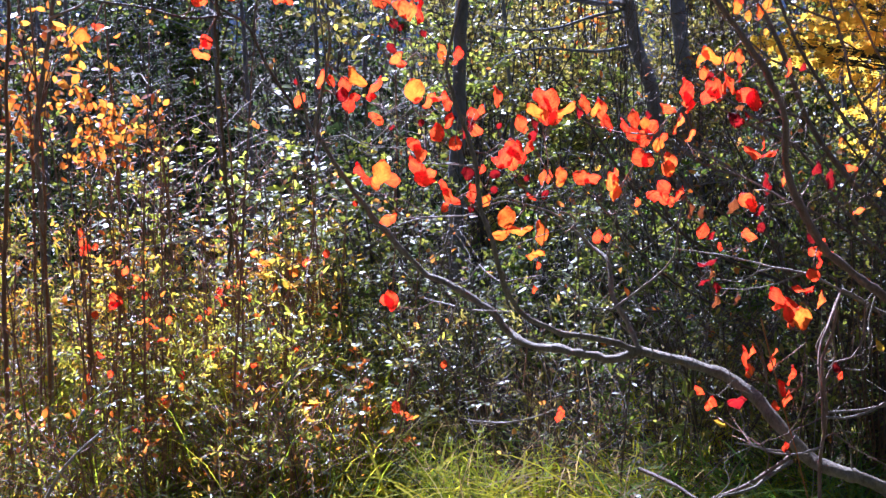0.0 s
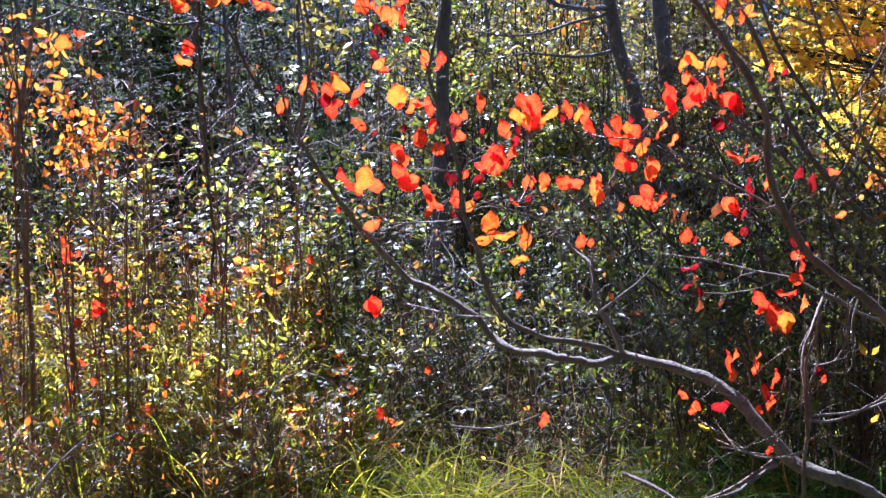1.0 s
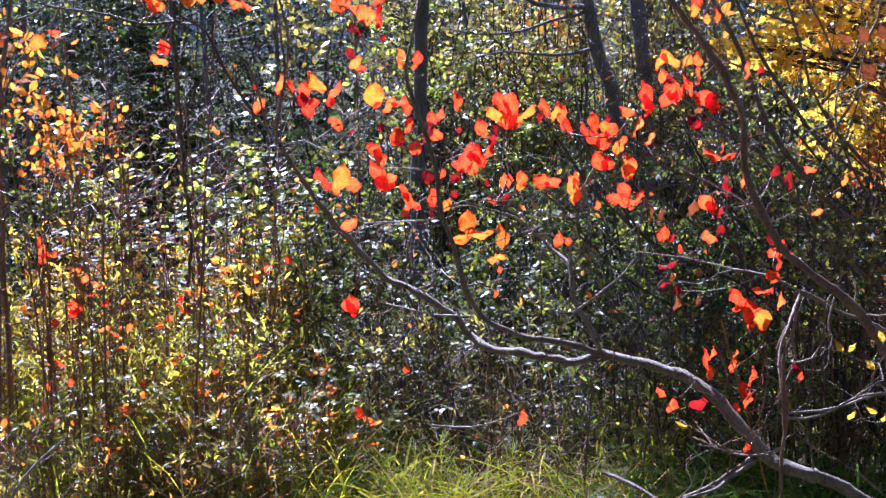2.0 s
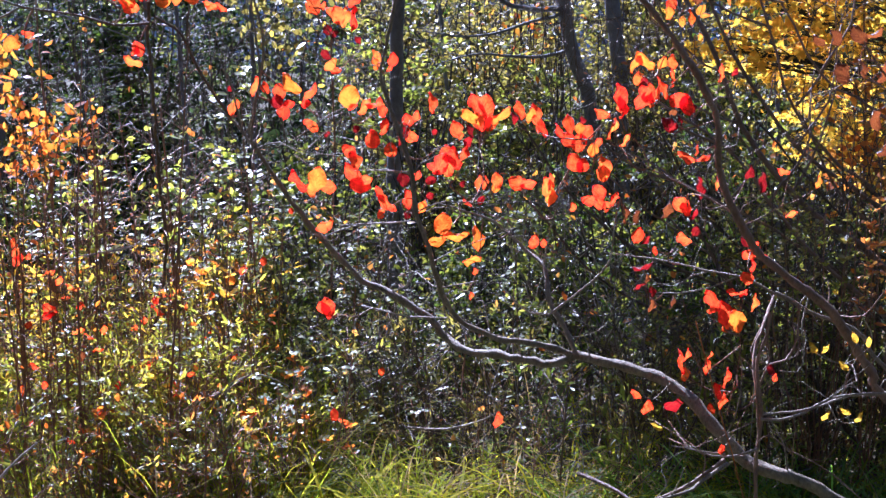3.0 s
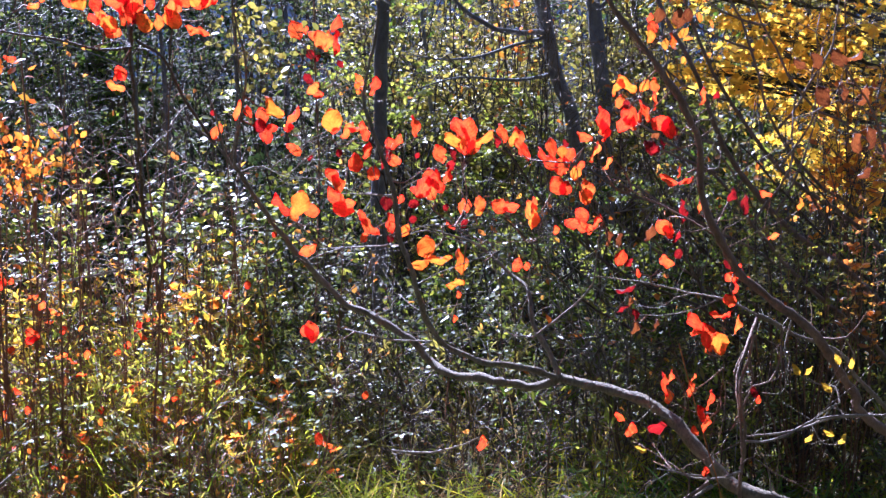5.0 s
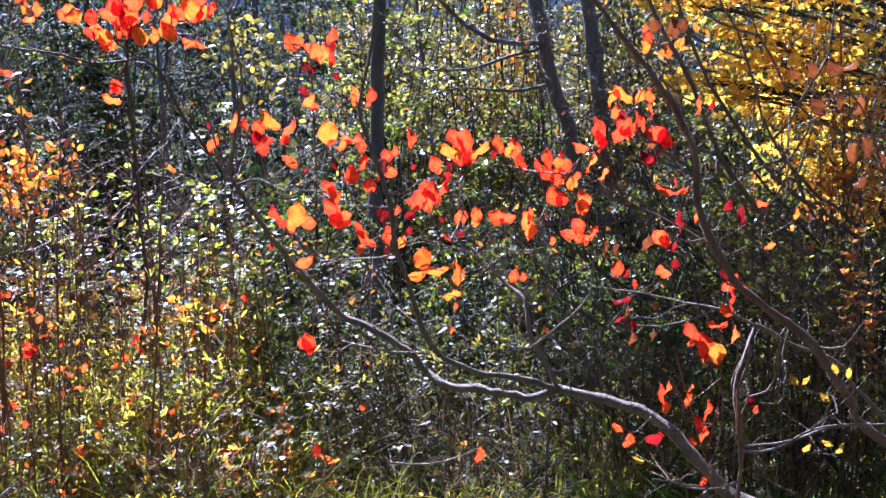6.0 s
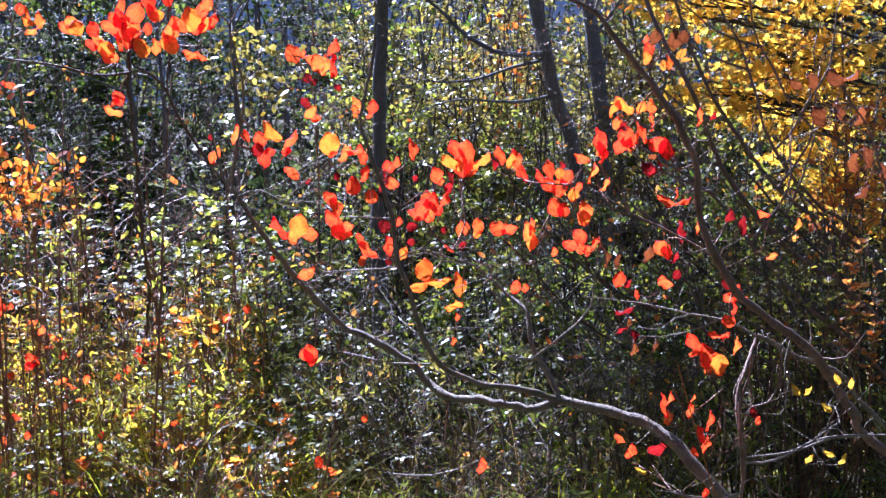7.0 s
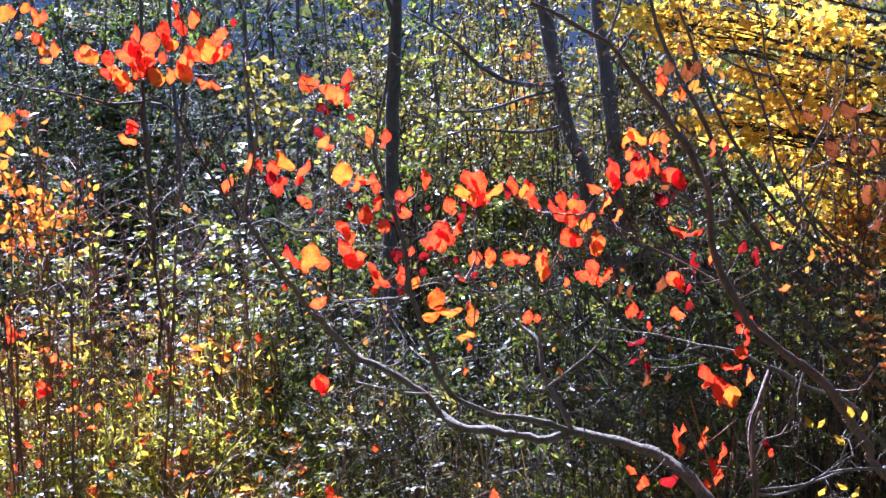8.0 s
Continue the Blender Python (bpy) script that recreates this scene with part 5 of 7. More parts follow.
side.sprig([("y", 0.611, 3.470, 1.414, 0.058, 0.023, 75), ("y", 0.639, 3.458, 1.421, 0.063, 0.026, 125), ("y", 0.681, 3.484, 1.412, 0.036, 0.021, 60), ("o", 0.706, 3.480, 1.414, 0.038, 0.019, 110), ("o", 0.630, 3.522, 1.373, 0.036, 0.025, 90), ("c", 0.640, 3.508, 1.364, 0.030, 0.022, 80), ("r", 0.707, 3.494, 1.377, 0.052, 0.012, 95)])
side.sprig([("r", 0.557, 3.360, 1.336, 0.071, 0.035, 95), ("r", 0.567, 3.348, 1.306, 0.042, 0.020, 80), ("r", 0.563, 3.374, 1.319, 0.048, 0.026, 100)])
side.sprig([("r", 0.613, 3.360, 1.330, 0.055, 0.041, 60), ("r", 0.633, 3.348, 1.346, 0.053, 0.033, 82), ("r", 0.657, 3.374, 1.350, 0.061, 0.025, 70), ("r", 0.661, 3.340, 1.353, 0.047, 0.020, 100), ("o", 0.638, 3.382, 1.329, 0.040, 0.027, 90), ("r", 0.618, 3.368, 1.348, 0.037, 0.029, 110)])
side.sprig([("r", 0.705, 3.380, 1.329, 0.056, 0.039, 140), ("r", 0.719, 3.368, 1.317, 0.056, 0.028, 110), ("c", 0.740, 3.394, 1.309, 0.029, 0.023, 90)])
side.sprig([("c", 0.679, 3.380, 1.268, 0.043, 0.028, 120), ("c", 0.688, 3.368, 1.264, 0.029, 0.021, 60), ("b", 0.694, 3.394, 1.298, 0.024, 0.016, 20), ("c", 0.704, 3.360, 1.280, 0.028, 0.011, 100)])
side.sprig([("o", 0.528, 3.420, 1.293, 0.043, 0.028, 170), ("o", 0.546, 3.408, 1.261, 0.056, 0.031, 80), ("o", 0.589, 3.434, 1.229, 0.040, 0.020, 50)])
side.sprig([("o", 0.713, 3.340, 1.194, 0.048, 0.022, 160), ("r", 0.753, 3.328, 1.198, 0.042, 0.020, 20), ("o", 0.744, 3.354, 1.213, 0.029, 0.012, 70)])
side.sprig([("r", 0.792, 3.350, 1.391, 0.045, 0.020, 85), ("c", 0.823, 3.338, 1.393, 0.024, 0.017, 60)])
side.sprig([("r", 0.717, 3.400, 1.080, 0.049, 0.039, 122), ("r", 0.725, 3.388, 1.066, 0.038, 0.027, 290), ("c", 0.759, 3.414, 1.114, 0.060, 0.027, 100), ("c", 0.746, 3.380, 1.056, 0.034, 0.023, 40), ("b", 0.687, 3.422, 1.064, 0.049, 0.031, 60)])
side.sprig([("o", 0.807, 3.425, 1.126, 0.038, 0.020, 85), ("c", 0.915, 3.413, 1.129, 0.052, 0.036, 80), ("c", 0.890, 3.439, 1.150, 0.038, 0.025, 60)])
side.sprig([("o", 0.961, 3.400, 1.157, 0.033, 0.023, 160), ("y", 1.031, 3.358, 1.135, 0.033, 0.021, 80), ("o", 0.990, 3.414, 1.051, 0.039, 0.021, 10)])
side.sprig([("r", 0.618, 3.420, 1.003, 0.043, 0.034, 70), ("c", 0.639, 3.408, 0.990, 0.030, 0.020, 20), ("r", 0.663, 3.434, 0.962, 0.025, 0.015, 100), ("r", 0.728, 3.400, 0.997, 0.041, 0.031, 150), ("r", 0.726, 3.442, 0.996, 0.027, 0.021, 80), ("c", 0.761, 3.428, 1.010, 0.027, 0.023, 60)])
side.sprig([("c", 0.870, 3.380, 0.994, 0.035, 0.027, 110), ("r", 0.876, 3.368, 0.963, 0.038, 0.026, 140), ("r", 0.912, 3.394, 0.959, 0.038, 0.018, 130), ("r", 0.889, 3.360, 0.985, 0.024, 0.018, 60)])
side.sprig([("r", 0.843, 3.250, 0.927, 0.039, 0.028, 110), ("r", 0.851, 3.238, 0.956, 0.034, 0.020, 80)])
side.sprig([("o", 0.812, 3.240, 0.896, 0.047, 0.030, 170), ("r", 0.834, 3.228, 0.894, 0.034, 0.021, 20), ("o", 0.861, 3.254, 0.869, 0.047, 0.022, 80)])
side.sprig([("r", 0.761, 3.220, 0.883, 0.060, 0.025, 112), ("r", 0.777, 3.208, 0.853, 0.062, 0.043, 100), ("y", 0.798, 3.165, 0.844, 0.057, 0.043, 100), ("o", 0.790, 3.232, 0.822, 0.041, 0.026, 110), ("r", 0.764, 3.242, 0.862, 0.039, 0.026, 60)])
side.sprig([("c", 0.638, 3.440, 0.920, 0.052, 0.029, 0), ("c", 0.626, 3.428, 0.879, 0.034, 0.023, 40), ("b", 0.649, 3.454, 0.890, 0.030, 0.019, 70), ("c", 0.657, 3.420, 0.866, 0.030, 0.020, 100), ("b", 0.661, 3.462, 0.825, 0.039, 0.021, 80), ("b", 0.710, 3.448, 0.833, 0.036, 0.023, 70)])
side.sprig([("r", 0.693, 3.240, 0.735, 0.063, 0.022, 95), ("o", 0.702, 3.228, 0.753, 0.039, 0.016, 80), ("o", 0.703, 3.254, 0.701, 0.037, 0.025, 100)])
side.sprig([("r", 0.747, 3.230, 0.724, 0.042, 0.025, 90), ("r", 0.753, 3.218, 0.754, 0.026, 0.012, 80)])
side.sprig([("o", 0.789, 3.200, 0.704, 0.052, 0.030, 75), ("r", 0.768, 3.188, 0.676, 0.042, 0.025, 100), ("r", 0.782, 3.214, 0.646, 0.047, 0.022, 80)])
side.sprig([("r", 0.597, 3.270, 0.652, 0.032, 0.017, 125), ("r", 0.616, 3.258, 0.623, 0.040, 0.030, 75)])
side.sprig([("c", 0.681, 3.250, 0.629, 0.050, 0.033, 10)])
side.sprig([("r", 0.756, 3.200, 0.633, 0.029, 0.014, 120), ("c", 0.887, 3.188, 0.724, 0.029, 0.014, 120), ("r", 0.904, 3.214, 0.700, 0.025, 0.017, 80), ("r", 0.776, 3.180, 0.542, 0.026, 0.020, 90)])
side.sprig([("p", 0.644, 3.270, 0.569, 0.033, 0.013, 160)])
side.sprig([("b", 0.686, 3.350, 1.576, 0.042, 0.033, 70), ("b", 0.729, 3.338, 1.569, 0.050, 0.038, 100), ("b", 0.758, 3.364, 1.576, 0.037, 0.027, 60), ("r", 0.662, 3.330, 1.570, 0.024, 0.018, 80), ("o", 0.680, 3.372, 1.551, 0.034, 0.025, 120), ("y", 0.665, 3.328, 1.529, 0.034, 0.025, 90), ("y", 0.716, 3.314, 1.518, 0.040, 0.022, 80), ("b", 0.722, 3.368, 1.621, 0.035, 0.020, 70)])

# the red bunch held up over the green shrubs
high = Bush((-0.9, 4.7, 0.0), "smoke bush stem topped by a dense bunch of red leaves", BROWN_BARK)
high.limb([(-0.9, 4.75, -0.03), (-0.695, 4.600, 0.684), (-0.636, 4.200, 1.070), (-0.580, 3.800, 1.289), (-0.541, 3.500, 1.428), (-0.528, 3.400, 1.534), (-0.502, 3.350, 1.610)], 0.0075, 0.004, "main_limb")
high.limb([(-0.526, 3.400, 1.508), (-0.599, 3.360, 1.502), (-0.696, 3.340, 1.528), (-0.799, 3.300, 1.548), (-0.898, 3.300, 1.586)], 0.0045, 0.002)
high.limb([(-0.513, 3.400, 1.521), (-0.466, 3.500, 1.481), (-0.427, 3.550, 1.384), (-0.360, 3.600, 1.277)], 0.004, 0.005)
high.limb([(-0.453, 3.500, 1.467), (-0.432, 3.420, 1.573), (-0.427, 3.360, 1.712), (-0.431, 3.360, 1.788)], 0.003, 0.0016)
high.limb([(-0.799, 3.300, 1.548), (-0.767, 3.300, 1.585), (-0.745, 3.300, 1.660)], 0.0022, 0.0012)
high.sprig([("r", -0.646, 3.320, 1.610, 0.042, 0.027, 150), ("y", -0.616, 3.278, 1.610, 0.044, 0.038, 110), ("o", -0.635, 3.334, 1.621, 0.039, 0.029, 120), ("r", -0.585, 3.300, 1.605, 0.041, 0.030, 120), ("o", -0.583, 3.342, 1.587, 0.047, 0.033, 130), ("r", -0.594, 3.328, 1.572, 0.034, 0.025, 150)])
high.sprig([("y", -0.556, 3.300, 1.560, 0.047, 0.038, 130), ("o", -0.550, 3.318, 1.545, 0.039, 0.027, 160), ("r", -0.575, 3.344, 1.568, 0.039, 0.024, 140)])
high.sprig([("r", -0.555, 3.340, 1.610, 0.047, 0.035, 170), ("r", -0.541, 3.328, 1.630, 0.034, 0.027, 130), ("o", -0.534, 3.354, 1.655, 0.060, 0.017, 85), ("r", -0.524, 3.320, 1.627, 0.055, 0.027, 100), ("r", -0.543, 3.362, 1.598, 0.037, 0.026, 150)])
high.sprig([("o", -0.509, 3.335, 1.615, 0.060, 0.046, 90), ("r", -0.492, 3.323, 1.641, 0.055, 0.040, 60), ("o", -0.503, 3.349, 1.597, 0.055, 0.033, 70), ("r", -0.518, 3.315, 1.590, 0.067, 0.019, 95), ("r", -0.539, 3.357, 1.584, 0.060, 0.017, 112), ("c", -0.502, 3.343, 1.577, 0.042, 0.018, 60)])
high.sprig([("r", -0.468, 3.335, 1.665, 0.055, 0.035, 112), ("r", -0.457, 3.323, 1.642, 0.047, 0.021, 112), ("y", -0.443, 3.319, 1.635, 0.034, 0.027, 30), ("r", -0.465, 3.315, 1.606, 0.031, 0.022, 80)])
high.sprig([("y", -0.480, 3.315, 1.565, 0.050, 0.035, 100), ("o", -0.451, 3.333, 1.565, 0.039, 0.022, 80)])
high.sprig([("r", -0.426, 3.365, 1.680, 0.050, 0.028, 110), ("r", -0.399, 3.353, 1.696, 0.050, 0.025, 85), ("o", -0.440, 3.379, 1.721, 0.042, 0.014, 95)])
high.sprig([("o", -0.423, 3.355, 1.602, 0.060, 0.033, 60), ("r", -0.411, 3.343, 1.619, 0.036, 0.022, 100), ("y", -0.417, 3.339, 1.572, 0.050, 0.041, 110), ("o", -0.430, 3.335, 1.586, 0.034, 0.022, 130)])
high.sprig([("r", -0.393, 3.360, 1.615, 0.039, 0.025, 120), ("y", -0.368, 3.318, 1.627, 0.060, 0.035, 92), ("r", -0.354, 3.374, 1.647, 0.055, 0.033, 70), ("r", -0.334, 3.340, 1.659, 0.039, 0.022, 50), ("o", -0.345, 3.382, 1.615, 0.050, 0.033, 40), ("r", -0.324, 3.368, 1.622, 0.042, 0.022, 60), ("r", -0.359, 3.354, 1.608, 0.044, 0.031, 10)])
high.sprig([("o", -0.377, 3.360, 1.549, 0.042, 0.020, 160), ("r", -0.352, 3.348, 1.545, 0.034, 0.013, 130), ("c", -0.311, 3.374, 1.687, 0.022, 0.017, 100)])
high.sprig([("r", -0.539, 3.340, 1.452, 0.039, 0.030, 110), ("r", -0.547, 3.328, 1.447, 0.029, 0.018, 60), ("o", -0.557, 3.354, 1.420, 0.047, 0.025, 160)])
high.sprig([("y", -0.756, 3.270, 1.716, 0.029, 0.018, 60), ("o", -0.740, 3.288, 1.695, 0.047, 0.018, 120), ("o", -0.734, 3.314, 1.697, 0.042, 0.018, 70), ("y", -0.801, 3.250, 1.702, 0.047, 0.027, 60), ("y", -0.795, 3.292, 1.709, 0.034, 0.020, 100)])
high.sprig([("o", -0.743, 3.300, 1.650, 0.029, 0.020, 100), ("o", -0.727, 3.288, 1.640, 0.034, 0.020, 120), ("o", -0.783, 3.314, 1.658, 0.021, 0.014, 60), ("y", -0.714, 3.250, 1.622, 0.031, 0.017, 150), ("o", -0.704, 3.322, 1.628, 0.042, 0.020, 80), ("o", -0.722, 3.308, 1.603, 0.031, 0.020, 20)])
high.sprig([("r", -0.777, 3.300, 1.489, 0.031, 0.017, 160), ("y", -0.807, 3.258, 1.465, 0.042, 0.027, 70), ("y", -0.800, 3.284, 1.461, 0.026, 0.017, 100)])


# seedlings of the bush scattered through the field, with a few larger leaves
seedling = Bush((-1.17, 4.49, float(rise_of(-1.17, 4.49))), "thin seedling with a few orange and red leaves", RED_STEM, "seedling")
seedling.limb([(-1.166, 4.492, -0.03), (-1.146, 4.492, 0.362), (-1.140, 4.534, 0.804), (-1.151, 4.534, 0.884)], 0.005, 0.0018, "stem", sides=6)
seedling.sprig([("r", -1.144, 4.549, 0.800, 0.044, 0.026, 80), ("o", -1.138, 4.549, 0.777, 0.048, 0.029, 60), ("o", -1.138, 4.502, 0.834, 0.040, 0.025, 110)])
seedling = Bush((-1.02, 4.55, float(rise_of(-1.02, 4.55))), "thin seedling with a few orange and red leaves", RED_STEM, "seedling")
seedling.limb([(-1.024, 4.554, -0.03), (-1.004, 4.554, 0.309), (-0.992, 4.539, 0.686), (-0.944, 4.539, 0.792)], 0.005, 0.0018, "stem", sides=6)
seedling.sprig([("o", -1.035, 4.535, 0.742, 0.036, 0.022, 20), ("o", -0.999, 4.477, 0.722, 0.036, 0.023, 60), ("o", -0.958, 4.478, 0.698, 0.047, 0.027, 320), ("r", -0.969, 4.630, 0.615, 0.037, 0.026, 80), ("o", -0.998, 4.574, 0.653, 0.033, 0.017, 10)])
seedling = Bush((-1.03, 4.38, float(rise_of(-1.03, 4.38))), "thin seedling with a few orange and red leaves", RED_STEM, "seedling")
seedling.limb([(-1.029, 4.384, -0.03), (-1.009, 4.384, 0.299), (-1.050, 4.425, 0.666), (-1.045, 4.425, 0.861)], 0.005, 0.0018, "stem", sides=6)
seedling.sprig([("r", -1.027, 4.464, 0.634, 0.054, 0.040, 150), ("r", -1.033, 4.455, 0.618, 0.043, 0.029, 200), ("r", -1.072, 4.383, 0.600, 0.030, 0.025, 80), ("r", -1.069, 4.399, 0.811, 0.025, 0.019, 60)])
seedling = Bush((-0.86, 4.43, float(rise_of(-0.86, 4.43))), "thin seedling with a few orange and red leaves", RED_STEM, "seedling")
seedling.limb([(-0.863, 4.431, -0.03), (-0.843, 4.431, 0.245), (-0.910, 4.350, 0.545), (-0.958, 4.350, 0.650)], 0.005, 0.0018, "stem", sides=6)
seedling.sprig([("o", -0.908, 4.313, 0.595, 0.045, 0.021, 10), ("o", -0.895, 4.411, 0.561, 0.039, 0.018, 340), ("b", -0.896, 4.280, 0.524, 0.035, 0.024, 60), ("r", -1.060, 4.379, 0.474, 0.032, 0.020, 320), ("o", -0.871, 4.409, 0.515, 0.039, 0.020, 10), ("o", -0.831, 4.306, 0.600, 0.031, 0.021, 80)])
seedling = Bush((-0.71, 4.75, float(rise_of(-0.71, 4.75))), "thin seedling with a few orange and red leaves", RED_STEM, "seedling")
seedling.limb([(-0.711, 4.750, -0.03), (-0.691, 4.750, 0.279), (-0.690, 4.679, 0.619), (-0.709, 4.679, 0.694)], 0.005, 0.0018, "stem", sides=6)
seedling.sprig([("r", -0.708, 4.733, 0.633, 0.053, 0.032, 150), ("o", -0.714, 4.620, 0.601, 0.055, 0.028, 330), ("o", -0.664, 4.701, 0.644, 0.030, 0.020, 40), ("r", -0.737, 4.690, 0.615, 0.034, 0.020, 100), ("o", -0.630, 4.653, 0.603, 0.030, 0.020, 80)])
seedling = Bush((-0.49, 4.82, float(rise_of(-0.49, 4.82))), "thin seedling with a few orange and red leaves", RED_STEM, "seedling")
seedling.limb([(-0.490, 4.817, -0.03), (-0.470, 4.817, 0.309), (-0.526, 4.791, 0.687), (-0.525, 4.791, 0.786)], 0.005, 0.0018, "stem", sides=6)
seedling.sprig([("y", -0.627, 4.744, 0.736, 0.034, 0.022, 80), ("y", -0.604, 4.832, 0.689, 0.046, 0.029, 170), ("y", -0.504, 4.792, 0.666, 0.045, 0.036, 120), ("o", -0.464, 4.848, 0.688, 0.038, 0.029, 70), ("r", -0.389, 4.758, 0.731, 0.030, 0.026, 90), ("o", -0.565, 4.771, 0.615, 0.034, 0.017, 80)])
seedling = Bush((-0.71, 4.59, float(rise_of(-0.71, 4.59))), "thin seedling with a few orange and red leaves", RED_STEM, "seedling")
seedling.limb([(-0.711, 4.589, -0.03), (-0.691, 4.589, 0.206), (-0.699, 4.498, 0.459), (-0.693, 4.498, 0.647)], 0.005, 0.0018, "stem", sides=6)
seedling.sprig([("r", -0.738, 4.458, 0.597, 0.028, 0.021, 90), ("o", -0.762, 4.422, 0.582, 0.028, 0.021, 60), ("y", -0.726, 4.569, 0.445, 0.062, 0.026, 10), ("o", -0.730, 4.434, 0.459, 0.039, 0.025, 90), ("o", -0.673, 4.555, 0.365, 0.062, 0.033, 100), ("o", -0.653, 4.479, 0.362, 0.043, 0.025, 60), ("r", -0.611, 4.572, 0.400, 0.037, 0.026, 170)])
seedling = Bush((-0.39, 4.35, float(rise_of(-0.39, 4.35))), "thin seedling with a few orange and red leaves", RED_STEM, "seedling")
seedling.limb([(-0.386, 4.351, -0.03), (-0.366, 4.351, 0.151), (-0.407, 4.299, 0.335), (-0.411, 4.299, 0.391)], 0.005, 0.0018, "stem", sides=6)
seedling.sprig([("y", -0.417, 4.258, 0.341, 0.034, 0.027, 130), ("y", -0.398, 4.339, 0.330, 0.035, 0.026, 60)])
seedling = Bush((-0.10, 4.32, float(rise_of(-0.10, 4.32))), "thin seedling with a few orange and red leaves", RED_STEM, "seedling")
seedling.limb([(-0.097, 4.317, -0.03), (-0.077, 4.317, 0.143), (-0.120, 4.272, 0.319), (-0.133, 4.272, 0.391)], 0.005, 0.0018, "stem", sides=6)
seedling.sprig([("o", -0.145, 4.256, 0.341, 0.041, 0.027, 110), ("o", -0.118, 4.323, 0.301, 0.038, 0.019, 320), ("o", -0.099, 4.237, 0.314, 0.027, 0.015, 30)])
seedling = Bush((-0.86, 4.30, float(rise_of(-0.86, 4.30))), "thin seedling with a few orange and red leaves", RED_STEM, "seedling")
seedling.limb([(-0.864, 4.301, -0.03), (-0.844, 4.301, 0.135), (-0.899, 4.294, 0.300), (-0.878, 4.294, 0.381)], 0.005, 0.0018, "stem", sides=6)
seedling.sprig([("r", -0.867, 4.348, 0.331, 0.046, 0.027, 80), ("o", -0.891, 4.251, 0.306, 0.038, 0.017, 20), ("o", -0.941, 4.282, 0.263, 0.035, 0.018, 160)])
seedling = Bush((-0.69, 4.33, float(rise_of(-0.69, 4.33))), "thin seedling with a few orange and red leaves", RED_STEM, "seedling")
seedling.limb([(-0.688, 4.327, -0.03), (-0.668, 4.327, 0.059), (-0.715, 4.256, 0.131), (-0.749, 4.256, 0.202)], 0.005, 0.0018, "stem", sides=6)
seedling.sprig([("y", -0.707, 4.218, 0.152, 0.045, 0.031, 80), ("o", -0.736, 4.271, 0.125, 0.035, 0.023, 140), ("y", -0.701, 4.279, 0.115, 0.035, 0.023, 30)])
seedling = Bush((-1.00, 4.45, float(rise_of(-1.00, 4.45))), "thin seedling with a few orange and red leaves", RED_STEM, "seedling")
seedling.limb([(-1.002, 4.447, -0.03), (-0.982, 4.447, 0.160), (-1.008, 4.425, 0.355), (-0.962, 4.425, 0.460)], 0.005, 0.0018, "stem", sides=6)
seedling.sprig([("o", -1.115, 4.434, 0.384, 0.036, 0.022, 80), ("r", -1.099, 4.456, 0.270, 0.029, 0.020, 60), ("o", -0.810, 4.384, 0.410, 0.028, 0.019, 100)])
seedling = Bush((-0.71, 4.60, float(rise_of(-0.71, 4.60))), "thin seedling with a few orange and red leaves", RED_STEM, "seedling")
seedling.limb([(-0.708, 4.603, -0.03), (-0.688, 4.603, 0.203), (-0.698, 4.558, 0.451), (-0.655, 4.558, 0.573)], 0.005, 0.0018, "stem", sides=6)
seedling.sprig([("r", -0.475, 4.571, 0.451, 0.033, 0.022, 60), ("o", -0.555, 4.584, 0.523, 0.033, 0.018, 30), ("r", -1.065, 4.520, 0.380, 0.029, 0.020, 90)])


# ---- orange-leaved saplings ----
def orange_sapling(x, y, tall, spots, count, mat=ORANGE_SMALL, leaf=0.04, label="spindly sapling with orange and yellow autumn leaves"):
    base = (x, y, float(rise_of(x, y)))
    ob = thing("orange_sapling", base, label, "sapling", "orange saplings")
    line = curve_through([base, (x + 0.03, y, tall * 0.5), (x, y, tall)], 0.1, 0.004)
    bits, at = [(line, 0.007, 0.003)], []
    for spot in spots:
        spot = np.array(spot)
        k = int(np.clip((spot[2] - 0.2) / tall, 0.1, 0.98) * (len(line) - 1))
        bits.append((curve_through([line[k], (line[k] + spot) / 2 + [0, 0, 0.03], spot], 0.06, 0.003), 0.003, 0.0012))
        at.append(spot + rng.normal(0, 1, (count, 3)) * [0.06, 0.08, 0.045])
    at = np.vstack(at)
    m = len(at)
    under("stem", mesh_of("stem", *tubes(bits[:1], 6), RED_STEM), ob)
    for bit in bits[1:]:
        under("twig", mesh_of("twig", *tubes([bit], 6), RED_STEM), ob)
    under("crown", mesh_of("crown", *leaves(at, some_ways(m, 0.8), unit([0, -0.6, 0.6] + rng.normal(0, 0.6, (m, 3))), leaf * rng.uniform(0.6, 1.3, m), "oval"), mat), ob)


orange_sapling(-1.45, 5.0, 1.7, [(-1.443, 5.000, 1.279), (-1.457, 5.000, 1.395), (-1.509, 5.000, 1.105), (-1.408, 5.000, 1.183)], 38, leaf=0.036)
orange_sapling(-1.2, 5.2, 1.6, [(-1.242, 5.200, 1.170), (-1.163, 5.200, 1.109), (-1.183, 5.100, 1.057), (-1.299, 5.200, 1.271), (-1.121, 5.200, 1.150), (-1.288, 5.200, 1.028)], 46, leaf=0.036)
orange_sapling(-1.3, 4.6, 1.6, [(-1.186, 4.600, 1.473), (-1.170, 4.600, 1.438), (-1.336, 4.600, 1.508), (-1.253, 4.700, 1.365), (-1.376, 4.600, 1.028)], 14)
